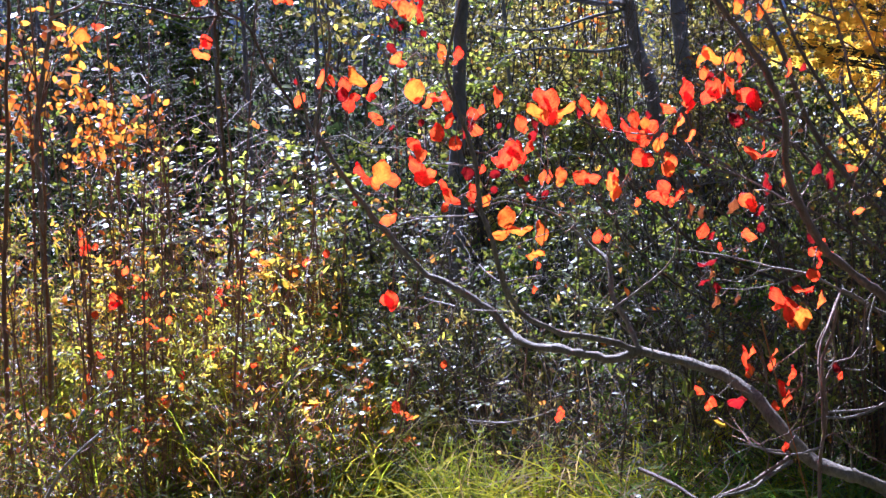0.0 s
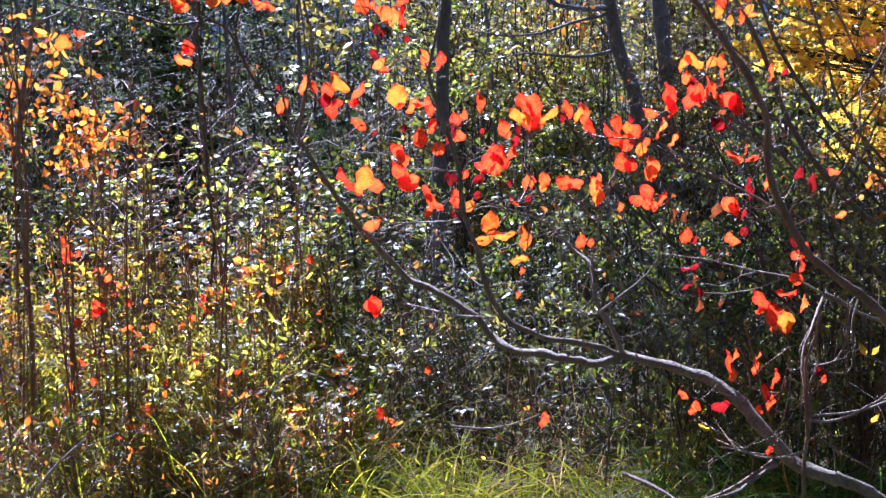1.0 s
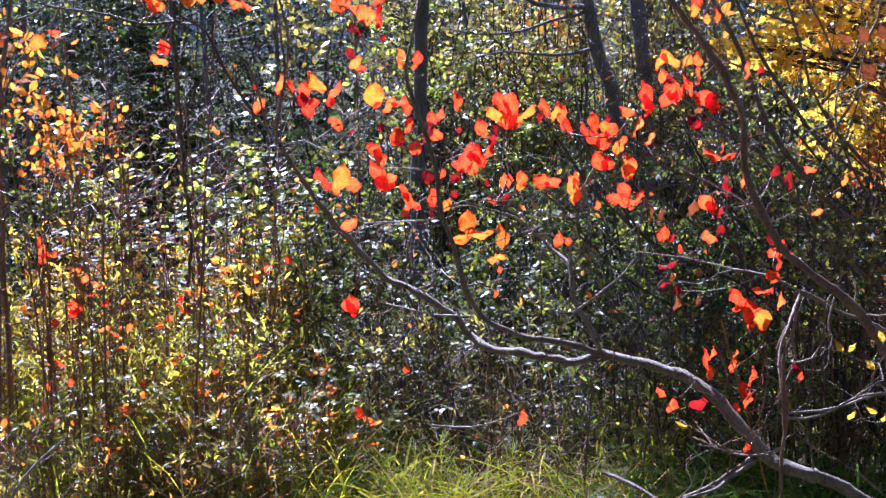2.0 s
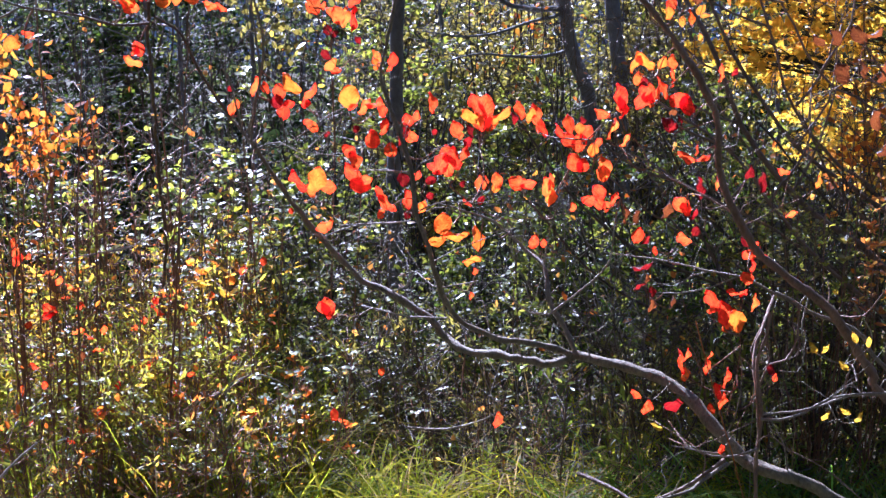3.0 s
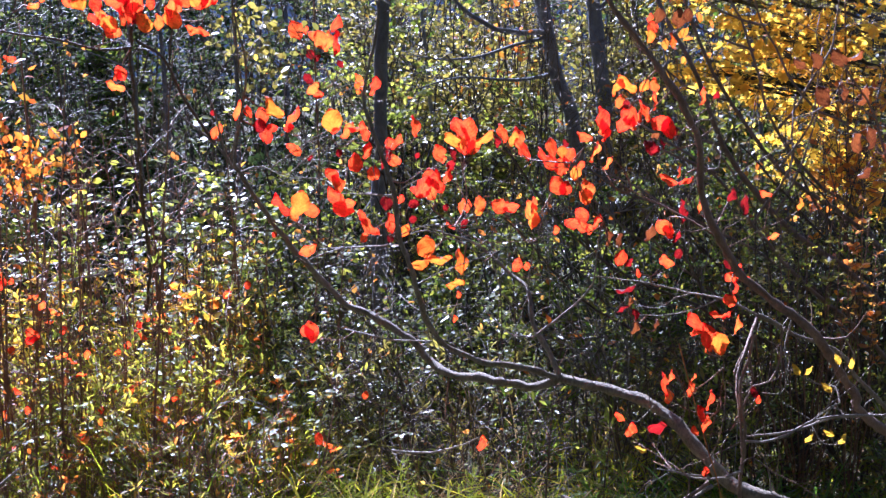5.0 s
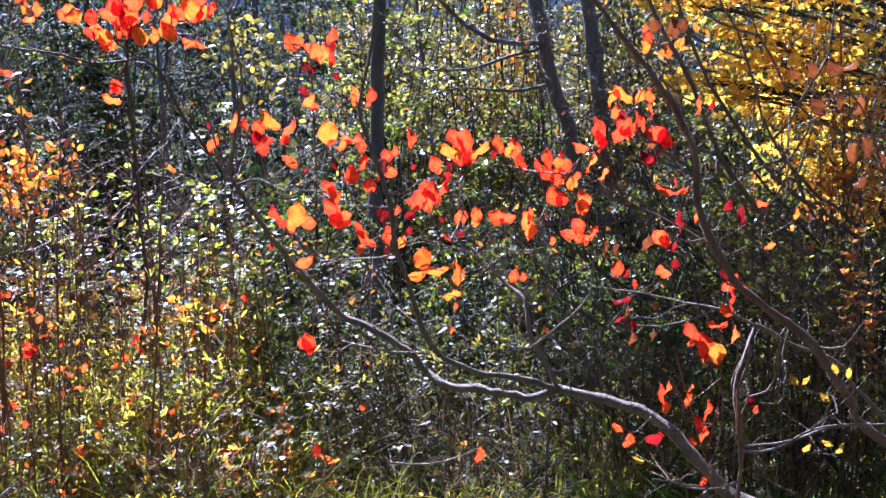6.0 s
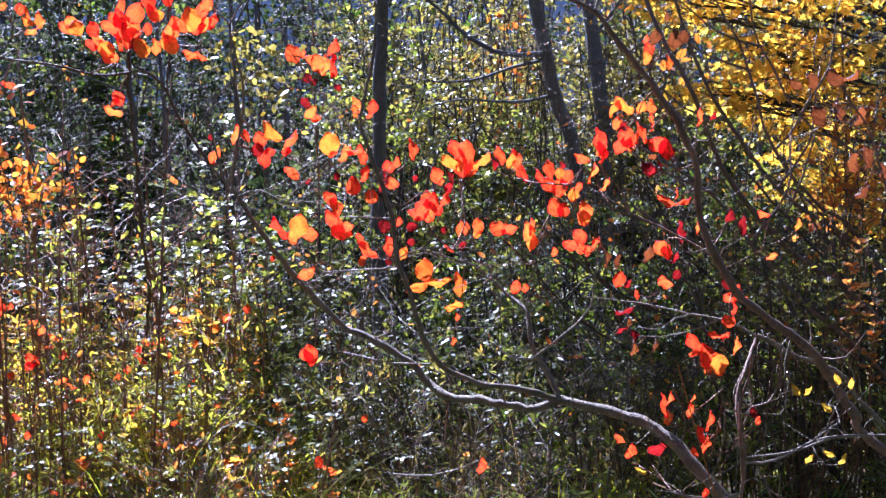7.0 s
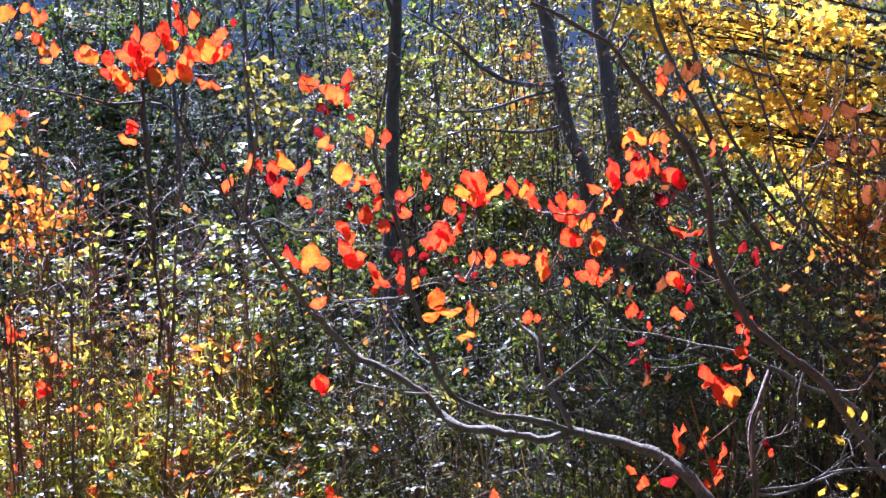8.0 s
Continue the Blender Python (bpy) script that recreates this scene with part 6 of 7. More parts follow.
orange_sapling(0.75, 8.4, 2.4, [(0.632, 8.400, 1.562), (0.762, 8.400, 1.333), (0.532, 8.400, 1.204), (0.829, 8.400, 1.787), (0.960, 8.400, 1.462), (1.484, 8.400, 1.880), (1.550, 8.200, 1.266)], 16, leaf=0.06)
orange_sapling(2.0, 6.0, 2.2, [(1.935, 6.000, 0.872), (1.716, 6.000, 0.970), (1.296, 6.200, 1.780), (2.081, 6.000, 0.774), (1.420, 6.200, 1.516)], 14, leaf=0.05)
orange_sapling(-1.0, 5.1, 1.25, [(-1.029, 5.100, 0.873), (-1.043, 5.100, 0.772), (-0.964, 5.100, 1.057), (-1.083, 5.100, 0.765)], 11, LIME, 0.032, "spindly sapling with pale lime leaves")
orange_sapling(-0.75, 5.0, 1.25, [(-0.744, 5.000, 0.889), (-0.776, 5.000, 0.938), (-0.726, 5.000, 0.826), (-0.673, 5.000, 0.987), (-0.535, 5.000, 1.085), (-0.518, 5.000, 0.899)], 11, LIME, 0.032, "spindly sapling with pale lime leaves")
orange_sapling(-0.25, 6.9, 2.2, [(-0.491, 6.900, 1.506), (-0.440, 6.900, 1.400), (-0.623, 6.900, 1.560), (-0.330, 6.900, 1.585), (-0.515, 6.900, 1.639)], 40, OLIVE, 0.05, "sapling with yellow-green feathery leaves")
orange_sapling(1.75, 5.25, 1.7, [(1.762, 5.200, 1.277), (1.847, 5.200, 1.200), (1.882, 5.200, 1.066), (1.724, 5.200, 1.130), (1.819, 5.200, 1.342), (1.887, 5.200, 1.302), (1.789, 5.200, 1.036), (1.864, 5.200, 0.941), (1.706, 5.200, 0.986)], 26, RUST, 0.04, "sapling with rust-brown and orange autumn leaves")


# ---- tall weeds of the sunny field ----
def weed_master(tall, count, leaf, stem, mat, label, name="tall_weed"):
    ob = thing(name, (0, 0, 0), label, "weed", "tall weeds in the sunny field")
    lean = rng.normal(0, 0.06, 2)
    line = curve_through([(0, 0, -0.03), (lean[0] * 0.4, lean[1] * 0.4, tall * 0.5), (lean[0], lean[1], tall)], 0.06, 0.002)
    bits, at, way = [(line, 0.0042, 0.0016)], [], []
    count = int(count * 1.7)
    for k in rng.integers(len(line) // 5, len(line), 12):
        b = rng.uniform(0, 2 * np.pi)
        out = np.array([math.cos(b), math.sin(b), rng.uniform(0.2, 1.0)])
        long = rng.uniform(0.06, 0.19)
        bits.append((curve_through([line[k], line[k] + out * long * 0.5 + [0, 0, 0.01], line[k] + out * long], 0.04), 0.0016, 0.0008))
        m = max(1, count // 12)
        at.append(line[k] + out * long * rng.uniform(0.2, 1, (m, 1)) + rng.normal(0, 0.008, (m, 3)))
        way.append(unit(out + some_ways(m, 0.8)))
    at, way = np.vstack(at), np.vstack(way)
    under("stalk", mesh_of("stalk", *tubes(bits[:1], 6), stem), ob)
    under("twig_growth", mesh_of("twig_growth", *tubes(bits[1:], 4), stem), ob, kind="stuff")
    under("foliage", mesh_of("foliage", *leaves(at, way, unit([-0.1, -0.05, 1.0] + rng.normal(0, 0.45, at.shape)), leaf * rng.uniform(0.55, 1.35, len(at)), "lance" if count > 40 else "oval"), mat), ob)
    return ob


def scatter(masters, places, scale=(0.8, 1.15), graded=False):
    """Copies of the masters at the places; graded: shorter towards the field's front edge."""
    for n, (x, y) in enumerate(places):
        s = rng.uniform(*scale) * (min(1.0, max(0.4, 0.4 + 0.8 * (y - 4.4))) if graded else 1.0)
        m = pose(x, y, float(rise_of(x, y)), *rng.normal(0, 4, 2), rng.uniform(0, 360))
        ob = masters[n % len(masters)]
        if n < len(masters):
            ob.matrix_basis = m @ Matrix.Diagonal((s, s, s, 1))
        else:
            made = copy_thing(ob, m)
            made.scale = (s, s, s)


def spread(count, x0, x1, y0, y1, hold=None):
    out = []
    while len(out) < count:
        x, y = rng.uniform(x0, x1), rng.uniform(y0, y1)
        if hold is None or hold(x, y):
            out.append((x, y))
    return out


def sunny(x, y):
    """The field thins out towards its bare corner."""
    return x > -0.21 * y or y > 4.9 or rng.uniform() < 0.3


weeds = [weed_master(t, c, l, s, m, lab) for t, c, l, s, m, lab in (
    (0.85, 90, 0.034, RED_STEM, WEED_LEAF, "tall weed with small yellow-green leaves"), (1.0, 72, 0.032, RED_STEM, WEED_LEAF, "tall reddish-stemmed weed with sparse leaves"),
    (0.7, 99, 0.034, BROWN_BARK, SMALL_GREEN, "bushy weed with glossy green leaves"), (0.9, 81, 0.036, RED_STEM, OLIVE, "tall weed turning olive yellow"), (0.6, 99, 0.031, BROWN_BARK, WEED_LEAF, "short weed full of yellowing leaves"))]
weeds += [weed_master(0.8, 54, 0.04, RED_STEM, YELLOW, "tall weed with clear yellow leaves"), weed_master(0.8, 72, 0.033, RED_STEM, WEED_LEAF, "tall weed with many yellowing leaves")]
weeds.append(weed_master(0.9, 63, 0.034, RED_STEM, YELLOW, "tall thin weed with golden leaves"))
weeds.append(weed_master(0.75, 27, 0.034, RED_STEM, RUST, "tall weed with rust-brown drying leaves"))
weeds.append(weed_master(0.85, 18, 0.045, RED_STEM, ORANGE_SMALL, "tall weed with few large orange leaves"))
weeds.append(weed_master(0.8, 27, 0.04, RED_STEM, ORANGE_SMALL, "tall weed with orange and red autumn leaves"))
scatter(weeds, spread(190, -2.3, -0.15, 4.3, 5.7, lambda x, y: sunny(x, y) and (x < -0.42 or rng.uniform() < 0.3)), (0.65, 0.98), True)
short = [weed_master(t, c, 0.022, RED_STEM, m, lab, "short_weed") for t, c, m, lab in (
    (0.36, 63, WEED_LEAF, "short weed with yellowing leaves"), (0.44, 54, SMALL_GREEN, "short weed with glossy green leaves"), (0.5, 45, OLIVE, "short olive-yellow weed in the grass"), (0.34, 18, ORANGE_SMALL, "short weed with few orange leaves"), (0.42, 36, RUST, "short weed with rust-brown drying leaves"), (0.3, 54, SMALL_GREEN, "short bushy green weed"))]
scatter(short, spread(105, -1.45, -0.3, 3.85, 4.4), (0.7, 1.05))
pale = [weed_master(t, c, 0.024, RED_STEM, PALE_WEED, "leafy weed with pale shining green leaves", "leafy_weed") for t, c in ((0.5, 72), (0.6, 63), (0.42, 81))]
scatter(pale, spread(26, -1.05, -0.6, 4.25, 4.75) + spread(6, -0.6, -0.15, 4.3, 4.9) + spread(20, -1.6, -0.5, 4.6, 5.3))
bare = [weed_master(t, 9, 0.02, RED_STEM, ORANGE_SMALL, "tall nearly bare reddish weed stalk", "bare_stalk") for t in (1.15, 1.3, 1.0)]
scatter(bare, spread(40, -2.2, -0.75, 4.2, 5.6) + spread(22, -1.25, -0.5, 4.15, 4.8) + spread(8, -0.7, 0.0, 4.6, 5.6), (0.75, 1.2))
lowweeds = [weed_master(t, c, 0.03, BROWN_BARK, m, "low weed with small green leaves in the undergrowth", "low_weed") for t, c, m in ((0.4, 80, DARK_GREEN), (0.5, 70, SMALL_GREEN), (0.35, 60, SHINING), (0.42, 70, OLIVE))]
scatter(lowweeds, spread(80, -0.5, 2.3, 3.9, 5.2, lambda x, y: x > 0.5 or x < -0.35 or y > 4.7))


# ---- grass ----
def grass_field():
    n = 5500
    x, y = rng.uniform(-2.6, 2.8, n), rng.uniform(3.2, 6.2, n)
    keep = ((y > 3.85) | (np.abs(x - 0.05) > 0.6)) & (rng.uniform(0, 1, n) < np.where(x < -0.1, 1.0, 0.3)) & (np.sin(3 * x + 1) + np.sin(4.3 * y + x) > -1.3) & ((x > -0.21 * y) | (y > 4.9) | (rng.uniform(0, 1, n) < 0.3))
    x, y = x[keep], y[keep]
    at = np.stack([x, y, rise_of(x, y)], -1)
    ob = new("grass", mesh_of("grass", *blades(at, rng.uniform(0.12, 0.42, len(at)), rng.uniform(0.5, 2.0, len(at)), 0.0028), GRASS))
    tagged(ob, "long green and yellowing grass under the bushes", "grass", kind="stuff")
    x, y = np.array(spread(2600, -2.2, -0.2, 4.0, 5.5, sunny)).T
    n = len(x)
    ob = new("tall_grass", mesh_of("tall_grass", *blades(np.stack([x, y, rise_of(x, y)], -1), rng.uniform(0.25, 0.7, n), rng.uniform(0.5, 2.2, n), 0.0026), FIELD_GRASS))
    tagged(ob, "tall yellow-green grass standing between the weeds", "grass", kind="stuff")
    n = 700
    x, y = rng.uniform(-2.4, 2.4, n), rng.uniform(3.5, 6, n)
    ob = new("dry_grass", mesh_of("dry_grass", *blades(np.stack([x, y, rise_of(x, y)], -1), rng.uniform(0.2, 0.6, n), rng.uniform(0.4, 1.9, n), 0.0018), STRAW))
    tagged(ob, "dry straw-coloured grass stalks", "grass", kind="stuff")
    n = 14000
    x, y = rng.uniform(-3.5, 3.8, n), rng.uniform(3, 8, n)
    at = np.stack([x, y, rise_of(x, y) + rng.uniform(0.004, 0.03, n)], -1)
    ob = new("leaf_litter", mesh_of("leaf_litter", *leaves(at, some_ways(n, 0.25), unit([0, 0, 1] + rng.normal(0, 0.3, (n, 3))), rng.uniform(0.02, 0.05, n), "oval"), LITTER))
    tagged(ob, "brown fallen leaves covering the ground", "leaf litter", kind="stuff")

    n = 9000
    x, y = rng.uniform(-4.5, 4.5, n), rng.uniform(-4.0, 3.3, n)
    ob = new("meadow_grass", mesh_of("meadow_grass", *blades(np.stack([x, y, rise_of(x, y)], -1), rng.uniform(0.06, 0.2, n), rng.uniform(0.3, 1.6, n), 0.004, 4), GRASS))
    tagged(ob, "short green grass of the clearing", "grass", kind="stuff")


grass_field()


def grass_tuft(x, y, count, tall, wide, mat, label, thin=0.0022, curl=(1.2, 2.3)):
    base = (x, y, float(rise_of(x, y)))
    ob = thing("grass_tuft", base, label, "grass", "grass tufts")
    at = np.array(base) + rng.normal(0, 1, (count, 3)) * [wide, wide * 0.7, 0]
    under("grass_growth", mesh_of("grass_growth", *blades(at, rng.uniform(0.6, 1.1, count) * tall, rng.uniform(*curl, count), thin, 10), mat), ob, kind="stuff")


for x, y, count, tall in ((0.1, 3.95, 26, 0.6), (-0.02, 3.88, 26, 0.62), (0.2, 3.98, 20, 0.58), (0.36, 3.9, 9, 0.5), (0.06, 4.12, 22, 0.56), (0.05, 3.75, 16, 0.64), (-0.16, 3.95, 12, 0.56)):
    grass_tuft(x, y, count, tall, 0.12, GRASS_BRIGHT, "bright yellow-green tuft of long arching grass", 0.0046, (1.5, 2.5))
for x, y in ((-0.4, 3.9), (-0.3, 4.2), (-0.7, 3.9), (-0.65, 4.3), (-1.3, 4.1), (0.75, 3.9), (1.15, 4.0), (1.4, 3.9), (0.55, 4.2), (-0.85, 4.4)):
    grass_tuft(x, y, 60, 0.5, 0.10, GRASS, "tuft of long green grass", 0.003)

for x, y in spread(22, -1.5, -0.1, 4.0, 4.7):
    grass_tuft(x, y, 36, rng.uniform(0.24, 0.36), 0.12, FIELD_GRASS, "tuft of sunlit green grass among the weeds", 0.0026, (1.0, 2.7))

for x, y in spread(18, -0.55, 1.15, 4.2, 4.95):
    grass_tuft(x, y, 14, rng.uniform(0.34, 0.54), 0.13, rng.choice((FIELD_GRASS, GRASS_BRIGHT, STRAW)), "loose tuft of long green and yellow grass under the limb", 0.0026, (1.2, 2.7))

for x, y in ((1.0, 3.7), (1.2, 3.75), (1.35, 3.6), (1.5, 3.8), (1.1, 4.0), (1.3, 4.1), (1.55, 4.1), (0.9, 4.05), (1.7, 3.9), (0.75, 4.2)):
    grass_tuft(x, y, 70, rng.uniform(0.4, 0.6), 0.12, SHADE_GRASS, "tuft of long arching dark green grass in the shade", 0.003, (0.9, 2.4))

for x, y in spread(22, 0.25, 1.5, 3.7, 4.4):
    grass_tuft(x, y, 14, rng.uniform(0.4, 0.66), 0.12, rng.choice((GRASS_BRIGHT, STRAW, FIELD_GRASS)), "thin tuft of curling yellowing grass below the limb", 0.0024, (1.4, 2.8))


def horsetail(x, y, tall):
    """A plume: an upright stem with whorls of fine needles."""
    base = np.array([x, y, float(rise_of(x, y))])
    ob = thing("horsetail", base, "feathery bright green horsetail plume in the grass", "horsetail", "horsetails in the grass")
    lean = rng.normal(0, 0.03, 2)
    line = curve_through([base - [0, 0, 0.02], base + [0.4 * lean[0], 0.4 * lean[1], 0.5 * tall], base + [*lean, tall]], 0.019, 0.0006)
    under("stalk", mesh_of("stalk", *tubes([(line, 0.0022, 0.0008)], 6), PLUME), ob)
    needles = []
    for k in range(len(line) // 4, len(line)):
        s = k / len(line)
        for b in rng.uniform(0, 2 * np.pi, 6):
            long = 0.1 * (1.15 - s) ** 0.6 * rng.uniform(0.7, 1.1)
            out = np.array([math.cos(b), math.sin(b), 0.0])
            needles.append((np.array([line[k], line[k] + long * (0.6 * out + [0, 0, 0.25]), line[k] + long * (0.95 * out + [0, 0, 0.6])]), 0.0009, 0.0004))
    under("needles", mesh_of("needles", *tubes(needles, 4), PLUME), ob, kind="stuff")


for x, y, tall in ((0.02, 3.98, 0.30), (0.10, 4.06, 0.33), (0.17, 3.92, 0.27), (0.26, 4.02, 0.29), (-0.06, 4.04, 0.26)):
    horsetail(x, y, tall)


# ---- dead stalks and fallen twigs ----
def dead_stalk(points, r0, label, bark=DEAD_WOOD, r1=None):
    ob = new("dead_stalk", mesh_of("dead_stalk", *tubes([(curve_through(points, 0.04, 0.002), r0, r1 or r0 * 0.5)], 6, 0.03), bark))
    tagged(ob, label, "stalk", "dead stalks")


dead_stalk([(-1.086, 3.800, 0.205), (-1.056, 3.800, 0.261), (-1.001, 3.800, 0.328), (-0.922, 3.800, 0.398)], 0.0055, "pale dead stalk standing slantwise in the weeds")
dead_stalk([(-1.072, 4.900, 0.716), (-0.955, 4.900, 0.742), (-0.839, 4.900, 0.765), (-0.748, 4.950, 0.821)], 0.005, "pale dead branch caught in the weeds")
dead_stalk([(-0.556, 4.600, 0.551), (-0.484, 4.600, 0.495), (-0.412, 4.600, 0.429), (-0.357, 4.600, 0.373)], 0.003, "pale bent dead stalk")
dead_stalk([(-0.519, 4.400, 0.358), (-0.447, 4.400, 0.413), (-0.368, 4.400, 0.434), (-0.289, 4.400, 0.395)], 0.004, "arched dry grass stem")
dead_stalk([(0.518, 3.700, 0.324), (0.577, 3.600, 0.326), (0.648, 3.500, 0.300), (0.715, 3.400, 0.262)], 0.006, "dark fallen branch in the grass", BROWN_BARK)
dead_stalk([(0.078, 4.200, 0.315), (0.196, 4.200, 0.309), (0.294, 4.150, 0.346), (0.331, 4.100, 0.377)], 0.004, "pale fallen twig in the grass", PALE_TWIG)
dead_stalk([(0.692, 3.100, 0.860), (0.741, 3.100, 0.683), (0.784, 3.100, 0.554), (0.820, 3.100, 0.424)], 0.0016, "long orange dry grass stem leaning on the limb", bark_material("orange_straw", (0.4, 0.12, 0.03), (0.6, 0.22, 0.05)), 0.001)
for _ in range(60):
    x, y, a = rng.uniform(-0.6, 2.2), rng.uniform(3.9, 5.4), rng.uniform(0, 2 * np.pi)
    z, long = float(rise_of(x, y)), rng.uniform(0.25, 0.7)
    tip = np.array([x + 0.8 * long * math.cos(a), y + 0.5 * long * math.sin(a), z + long * rng.uniform(0.2, 0.9)])
    dead_stalk([(x, y, z - 0.02), tuple((np.array([x, y, z]) + tip) / 2 + rng.normal(0, 0.04, 3)), tuple(tip)], rng.uniform(0.0016, 0.0035), "thin dry twig standing in the undergrowth", PALE_TWIG if rng.uniform() < 0.5 else BROWN_BARK)
for _ in range(30):
    x, y = rng.uniform(0.0, 1.15), rng.uniform(3.9, 4.5)
    z, long, tip = float(rise_of(x, y)), rng.uniform(0.35, 0.75), rng.normal(0, 0.14, 2)
    dead_stalk([(x, y, z - 0.02), (x + 0.2 * tip[0], y + 0.2 * tip[1], z + 0.55 * long), (x + tip[0], y + tip[1], z + long)], rng.uniform(0.0011, 0.002), "thin upright dry stalk in the shade below the limb", (DEAD_WOOD, RED_STEM, BROWN_BARK)[rng.integers(3)], 0.0008)


# upright shoots with whorls of clear yellow-green leaves
def whorled_shoot(x, y, spots, mat, leaf, label, bark=BROWN_BARK, whorls=3, flat=False):
    dice = np.random.default_rng(int(1000 * (x + 5)))
    base = np.array((x, y, float(rise_of(x, y))))
    ob = thing("whorled_shoot", tuple(base), label, "shrub", "whorled shoots")
    at, way, up, size = [], [], [], []
    for spot in sorted(spots, key=lambda p: p[2]):
        spot = np.array(spot)
        knee = base + (spot - base) * [0.7, 0.7, 0.55]
        line = curve_through([base + [*dice.normal(0, 0.02, 2), -0.03], knee, spot], 0.03, 0.003)
        bits = [(line, 0.0032, 0.0014)]
        for k in range(whorls):
            heart = line[-1 - min(2 * k, len(line) - 2)] + dice.normal(0, 0.007, 3) * (k > 0)
            m = dice.integers(5, 8)
            turn = np.linspace(0, 2 * np.pi, m, endpoint=False) + dice.uniform(0, 6)
            at.append(heart + dice.normal(0, 0.004, (m, 3)))
            way.append(np.stack([np.cos(turn), np.sin(turn), dice.uniform(-0.1, 0.3, m) if flat else dice.uniform(0.15, 0.9, m)], -1))
            up.append(unit(([-0.28, -0.36, 0.9] if flat else [-0.1, 0.1, 1.0]) + dice.normal(0, 0.16 if flat else 0.5, (m, 3))))
            size.append(leaf * dice.uniform(0.65, 1.2, m) * (1.0 if k else 0.75))
        under("shoot", mesh_of("shoot", *tubes(bits, 4), bark), ob)
    under("crown", mesh_of("crown", *leaves(np.vstack(at), np.vstack(way), np.vstack(up), np.concatenate(size), "oval"), mat), ob)


whorled_shoot(-1.04, 5.25, [(-1.009, 5.250, 1.069), (-0.999, 5.250, 1.030), (-1.051, 5.250, 0.846), (-1.061, 5.250, 0.750), (-1.018, 5.250, 0.751), (-1.099, 5.250, 0.927)], LIME, 0.036, "upright shoots with whorls of pale lime leaves")
whorled_shoot(-0.77, 5.3, [(-0.781, 5.300, 1.023), (-0.732, 5.300, 0.969), (-0.711, 5.300, 0.936), (-0.788, 5.300, 0.825), (-0.758, 5.300, 0.791), (-0.824, 5.300, 0.898), (-0.818, 5.300, 0.733)], SHINING, 0.036, "upright shoots with whorls of shining green leaves")
whorled_shoot(-0.56, 5.3, [(-0.602, 5.300, 0.943), (-0.545, 5.300, 1.087), (-0.536, 5.300, 0.955), (-0.526, 5.300, 0.892), (-0.579, 5.300, 0.810), (-0.540, 5.300, 0.763), (-0.623, 5.300, 0.710)], PALE_WEED, 0.034, "upright shoots with whorls of shining green leaves")
whorled_shoot(-0.41, 5.35, [(-0.362, 5.350, 0.760), (-0.396, 5.350, 0.721), (-0.439, 5.350, 0.816), (-0.459, 5.350, 0.700)], SHINING, 0.034, "upright shoots with whorls of shining green leaves")
whorled_shoot(1.44, 4.1, [(1.426, 4.100, 0.972), (1.485, 4.100, 0.904), (1.404, 4.100, 0.928), (1.444, 4.100, 1.061), (1.388, 4.100, 0.771), (1.495, 4.100, 0.814)], RUST, 0.027, "thin shoots with rust-brown and yellow leaves under the yellow tree", RED_STEM, 5)
whorled_shoot(1.33, 4.3, [(1.422, 4.300, 0.982), (1.427, 4.300, 0.842), (1.319, 4.300, 0.902), (1.257, 4.300, 0.996), (1.225, 4.300, 0.844)], OLIVE, 0.027, "thin shoots with olive-yellow leaves behind the red-leaved limb", RED_STEM, 4)
whorled_shoot(1.31, 4.2, [(1.498, 4.200, 0.993), (1.452, 4.200, 0.867), (1.378, 4.200, 0.799), (1.321, 4.200, 0.970), (1.256, 4.200, 0.869), (1.421, 4.200, 1.019), (1.136, 4.200, 0.938), (1.105, 4.200, 0.820), (1.225, 4.200, 0.767)], PALE_WEED, 0.018, "thin shoots with very small shining leaves under the yellow tree", RED_STEM, 4)
whorled_shoot(-0.55, 4.60, [(-0.573, 4.600, 0.728), (-0.484, 4.600, 0.707), (-0.600, 4.600, 0.745)], YELLOW, 0.040, "thin weed shoots with golden yellow leaves", RED_STEM, 2)
whorled_shoot(-0.69, 4.45, [(-0.711, 4.450, 0.482), (-0.743, 4.450, 0.450), (-0.664, 4.450, 0.391), (-0.653, 4.450, 0.365)], YELLOW, 0.036, "thin weed shoots with golden yellow leaves", RED_STEM, 2)
whorled_shoot(-0.40, 4.15, [(-0.382, 4.150, 0.377), (-0.411, 4.150, 0.359)], YELLOW, 0.034, "thin weed shoots with golden yellow leaves", RED_STEM, 2)
whorled_shoot(-0.28, 4.60, [(-0.284, 4.600, 0.440), (-0.259, 4.600, 0.399), (-0.311, 4.600, 0.373)], ORANGE_SMALL, 0.034, "thin weed shoots with amber leaves", RED_STEM, 2)
whorled_shoot(-1.03, 4.60, [(-1.094, 4.600, 0.728), (-0.941, 4.600, 0.739), (-1.044, 4.600, 0.708)], YELLOW, 0.036, "thin weed shoots with golden yellow leaves", RED_STEM, 2)
whorled_shoot(-0.84, 4.15, [(-0.831, 4.150, 0.385), (-0.868, 4.150, 0.325), (-0.820, 4.150, 0.367)], ORANGE_SMALL, 0.034, "thin weed shoots with amber leaves", RED_STEM, 2)
whorled_shoot(-0.18, 4.35, [(-0.143, 4.350, 0.308), (-0.101, 4.350, 0.278), (-0.255, 4.350, 0.443), (-0.228, 4.350, 0.384)], ORANGE_SMALL, 0.030, "thin weed shoots with amber leaves", RED_STEM, 2)
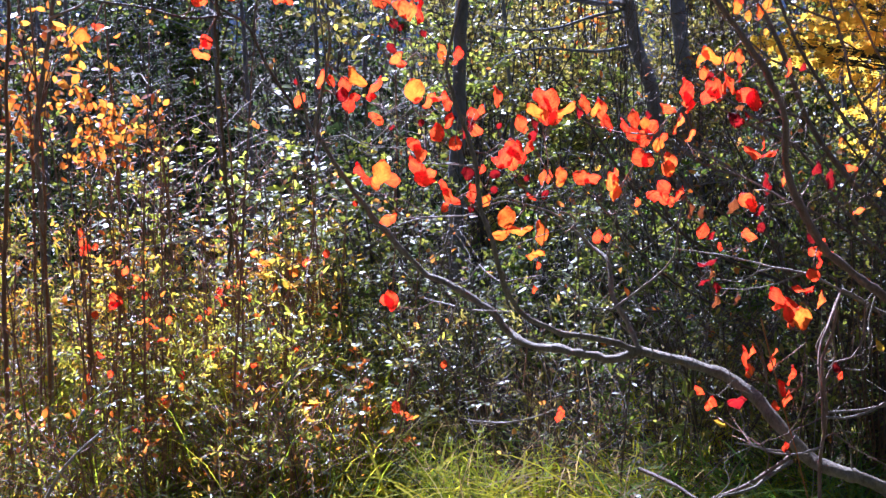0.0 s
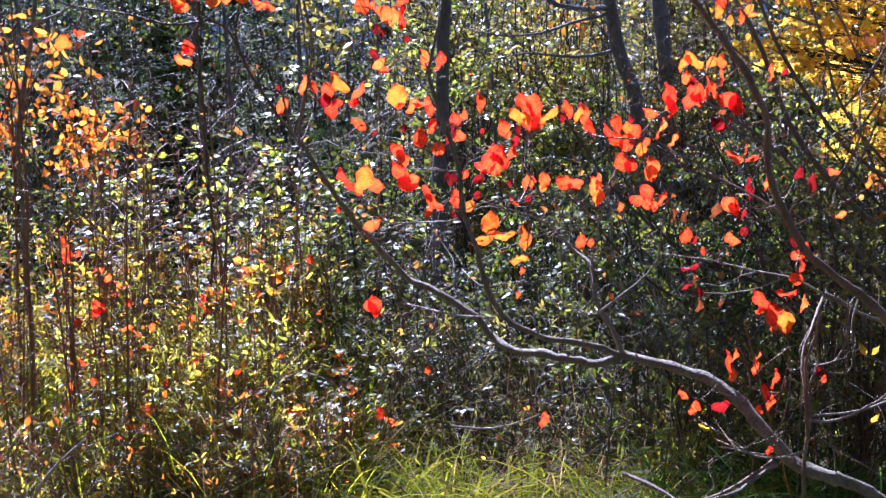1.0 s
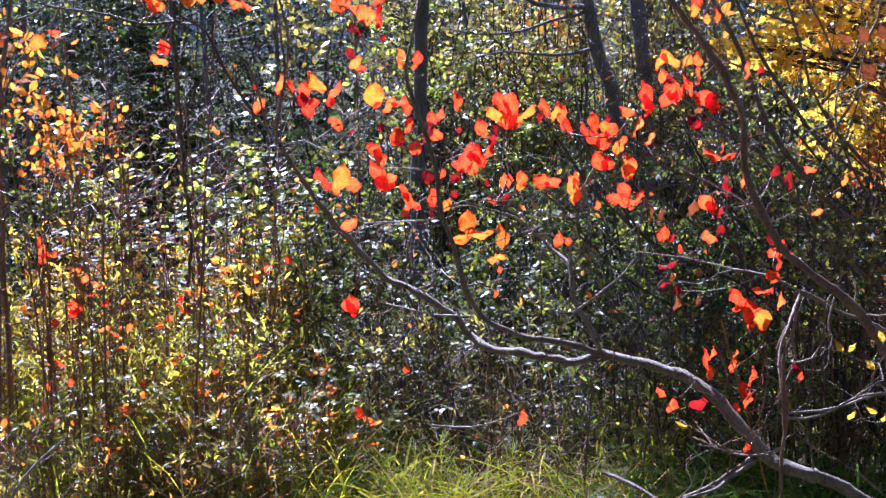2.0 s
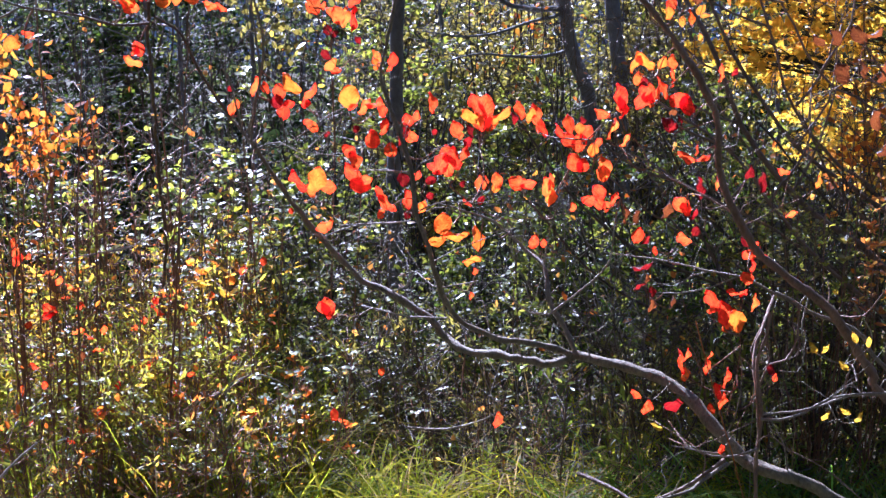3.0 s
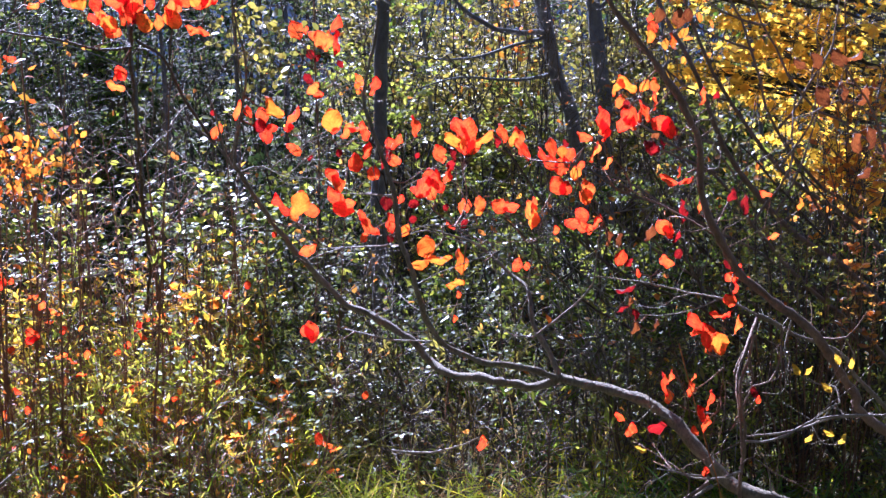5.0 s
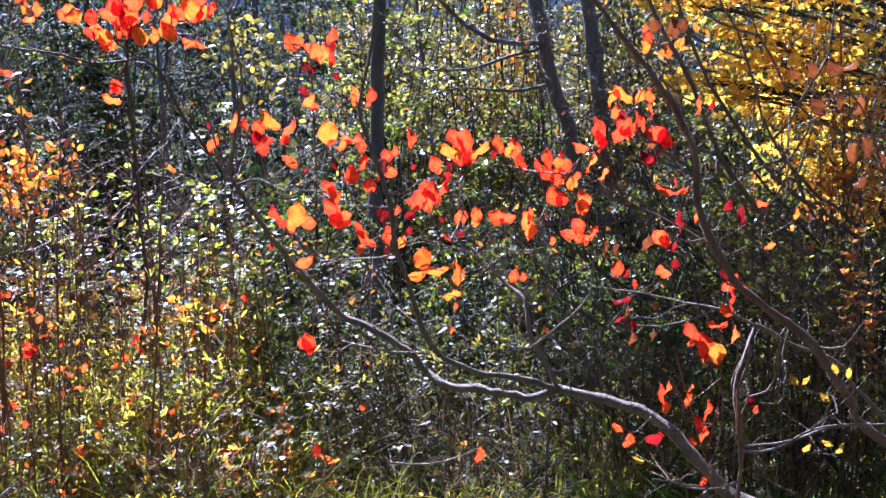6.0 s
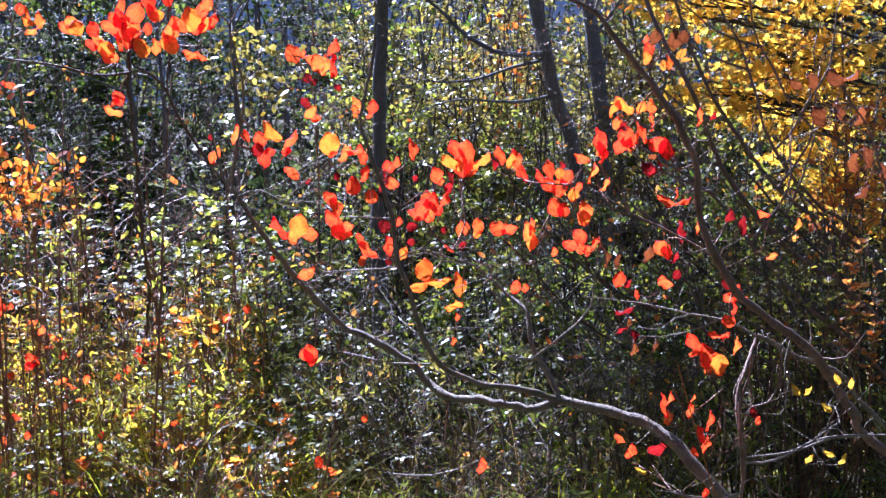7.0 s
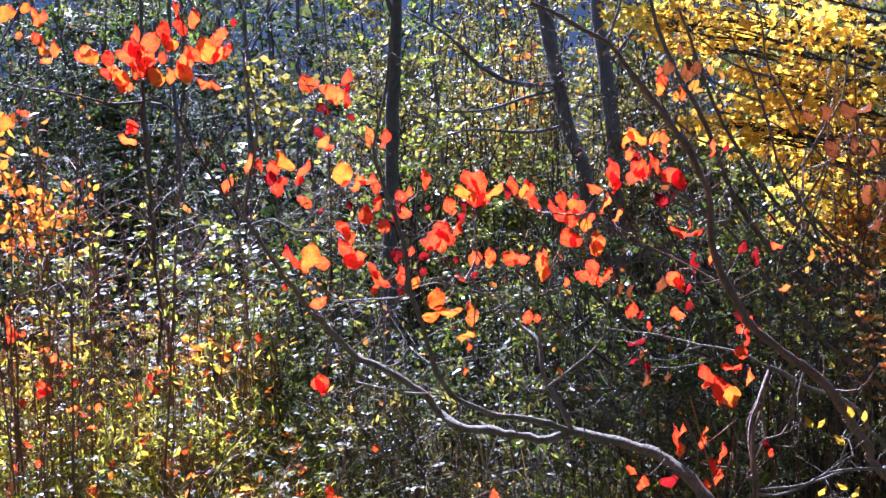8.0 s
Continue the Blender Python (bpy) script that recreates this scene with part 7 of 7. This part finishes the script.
whorled_shoot(-0.61, 4.45, [(-0.608, 4.450, 0.595), (-0.571, 4.450, 0.575), (-0.634, 4.450, 0.544), (-0.683, 4.450, 0.584), (-0.533, 4.450, 0.619)], SHINING, 0.030, "low leafy shoots with flat shining leaves", RED_STEM, 2, True)
whorled_shoot(-0.97, 4.30, [(-0.965, 4.300, 0.453), (-0.891, 4.300, 0.507), (-0.947, 4.300, 0.595), (-1.003, 4.300, 0.410), (-1.051, 4.300, 0.392)], SHINING, 0.030, "low leafy shoots with flat shining leaves", RED_STEM, 2, True)
whorled_shoot(-0.68, 4.15, [(-0.617, 4.150, 0.351), (-0.750, 4.150, 0.384), (-0.690, 4.150, 0.419), (-0.815, 4.150, 0.481), (-0.552, 4.150, 0.356)], SHINING, 0.028, "low leafy shoots with flat shining leaves", RED_STEM, 2, True)
whorled_shoot(-0.29, 4.25, [(-0.370, 4.250, 0.461), (-0.326, 4.250, 0.317), (-0.252, 4.250, 0.397), (-0.311, 4.250, 0.435), (-0.215, 4.250, 0.446)], SHINING, 0.026, "low leafy shoots with flat shining leaves", RED_STEM, 2, True)
whorled_shoot(-0.23, 4.30, [(-0.283, 4.300, 0.354), (-0.326, 4.300, 0.318), (-0.185, 4.300, 0.257), (-0.242, 4.300, 0.265), (-0.265, 4.300, 0.528), (-0.082, 4.300, 0.525)], SHINING, 0.026, "low leafy shoots with flat shining leaves", RED_STEM, 2, True)
whorled_shoot(0.23, 4.30, [(0.129, 4.300, 0.346), (0.087, 4.300, 0.377), (0.430, 4.300, 0.341), (0.459, 4.300, 0.244), (0.315, 4.300, 0.240), (-0.027, 4.300, 0.386)], SHINING, 0.022, "low leafy shoots with flat shining leaves", RED_STEM, 2, True)
# tall curling grass standing up before the dark bushes below the limb
for x, y, count, tall, mat, words in ((0.34, 3.72, 12, 0.6, FIELD_GRASS, "loose tuft of tall curling yellow-green grass below the limb"), (0.46, 3.78, 14, 0.68, GRASS_BRIGHT, "loose tuft of tall curling yellow-green grass below the limb"),
                                      (0.56, 3.7, 12, 0.66, FIELD_GRASS, "loose tuft of tall curling yellow-green grass below the limb"), (0.66, 3.8, 8, 0.6, STRAW, "loose tuft of dry curling grass below the limb"), (0.25, 3.85, 12, 0.62, FIELD_GRASS, "loose tuft of tall curling yellow-green grass below the limb"),
                                      (1.02, 3.6, 26, 0.66, SHADE_GRASS, "tuft of tall arching green grass in the shade"), (1.16, 3.64, 26, 0.7, SHADE_GRASS, "tuft of tall arching green grass in the shade"), (1.28, 3.6, 24, 0.66, SHADE_GRASS, "tuft of tall arching green grass in the shade")):
    grass_tuft(x, y, count, tall, 0.09, mat, words, 0.0034, (1.2, 2.6))
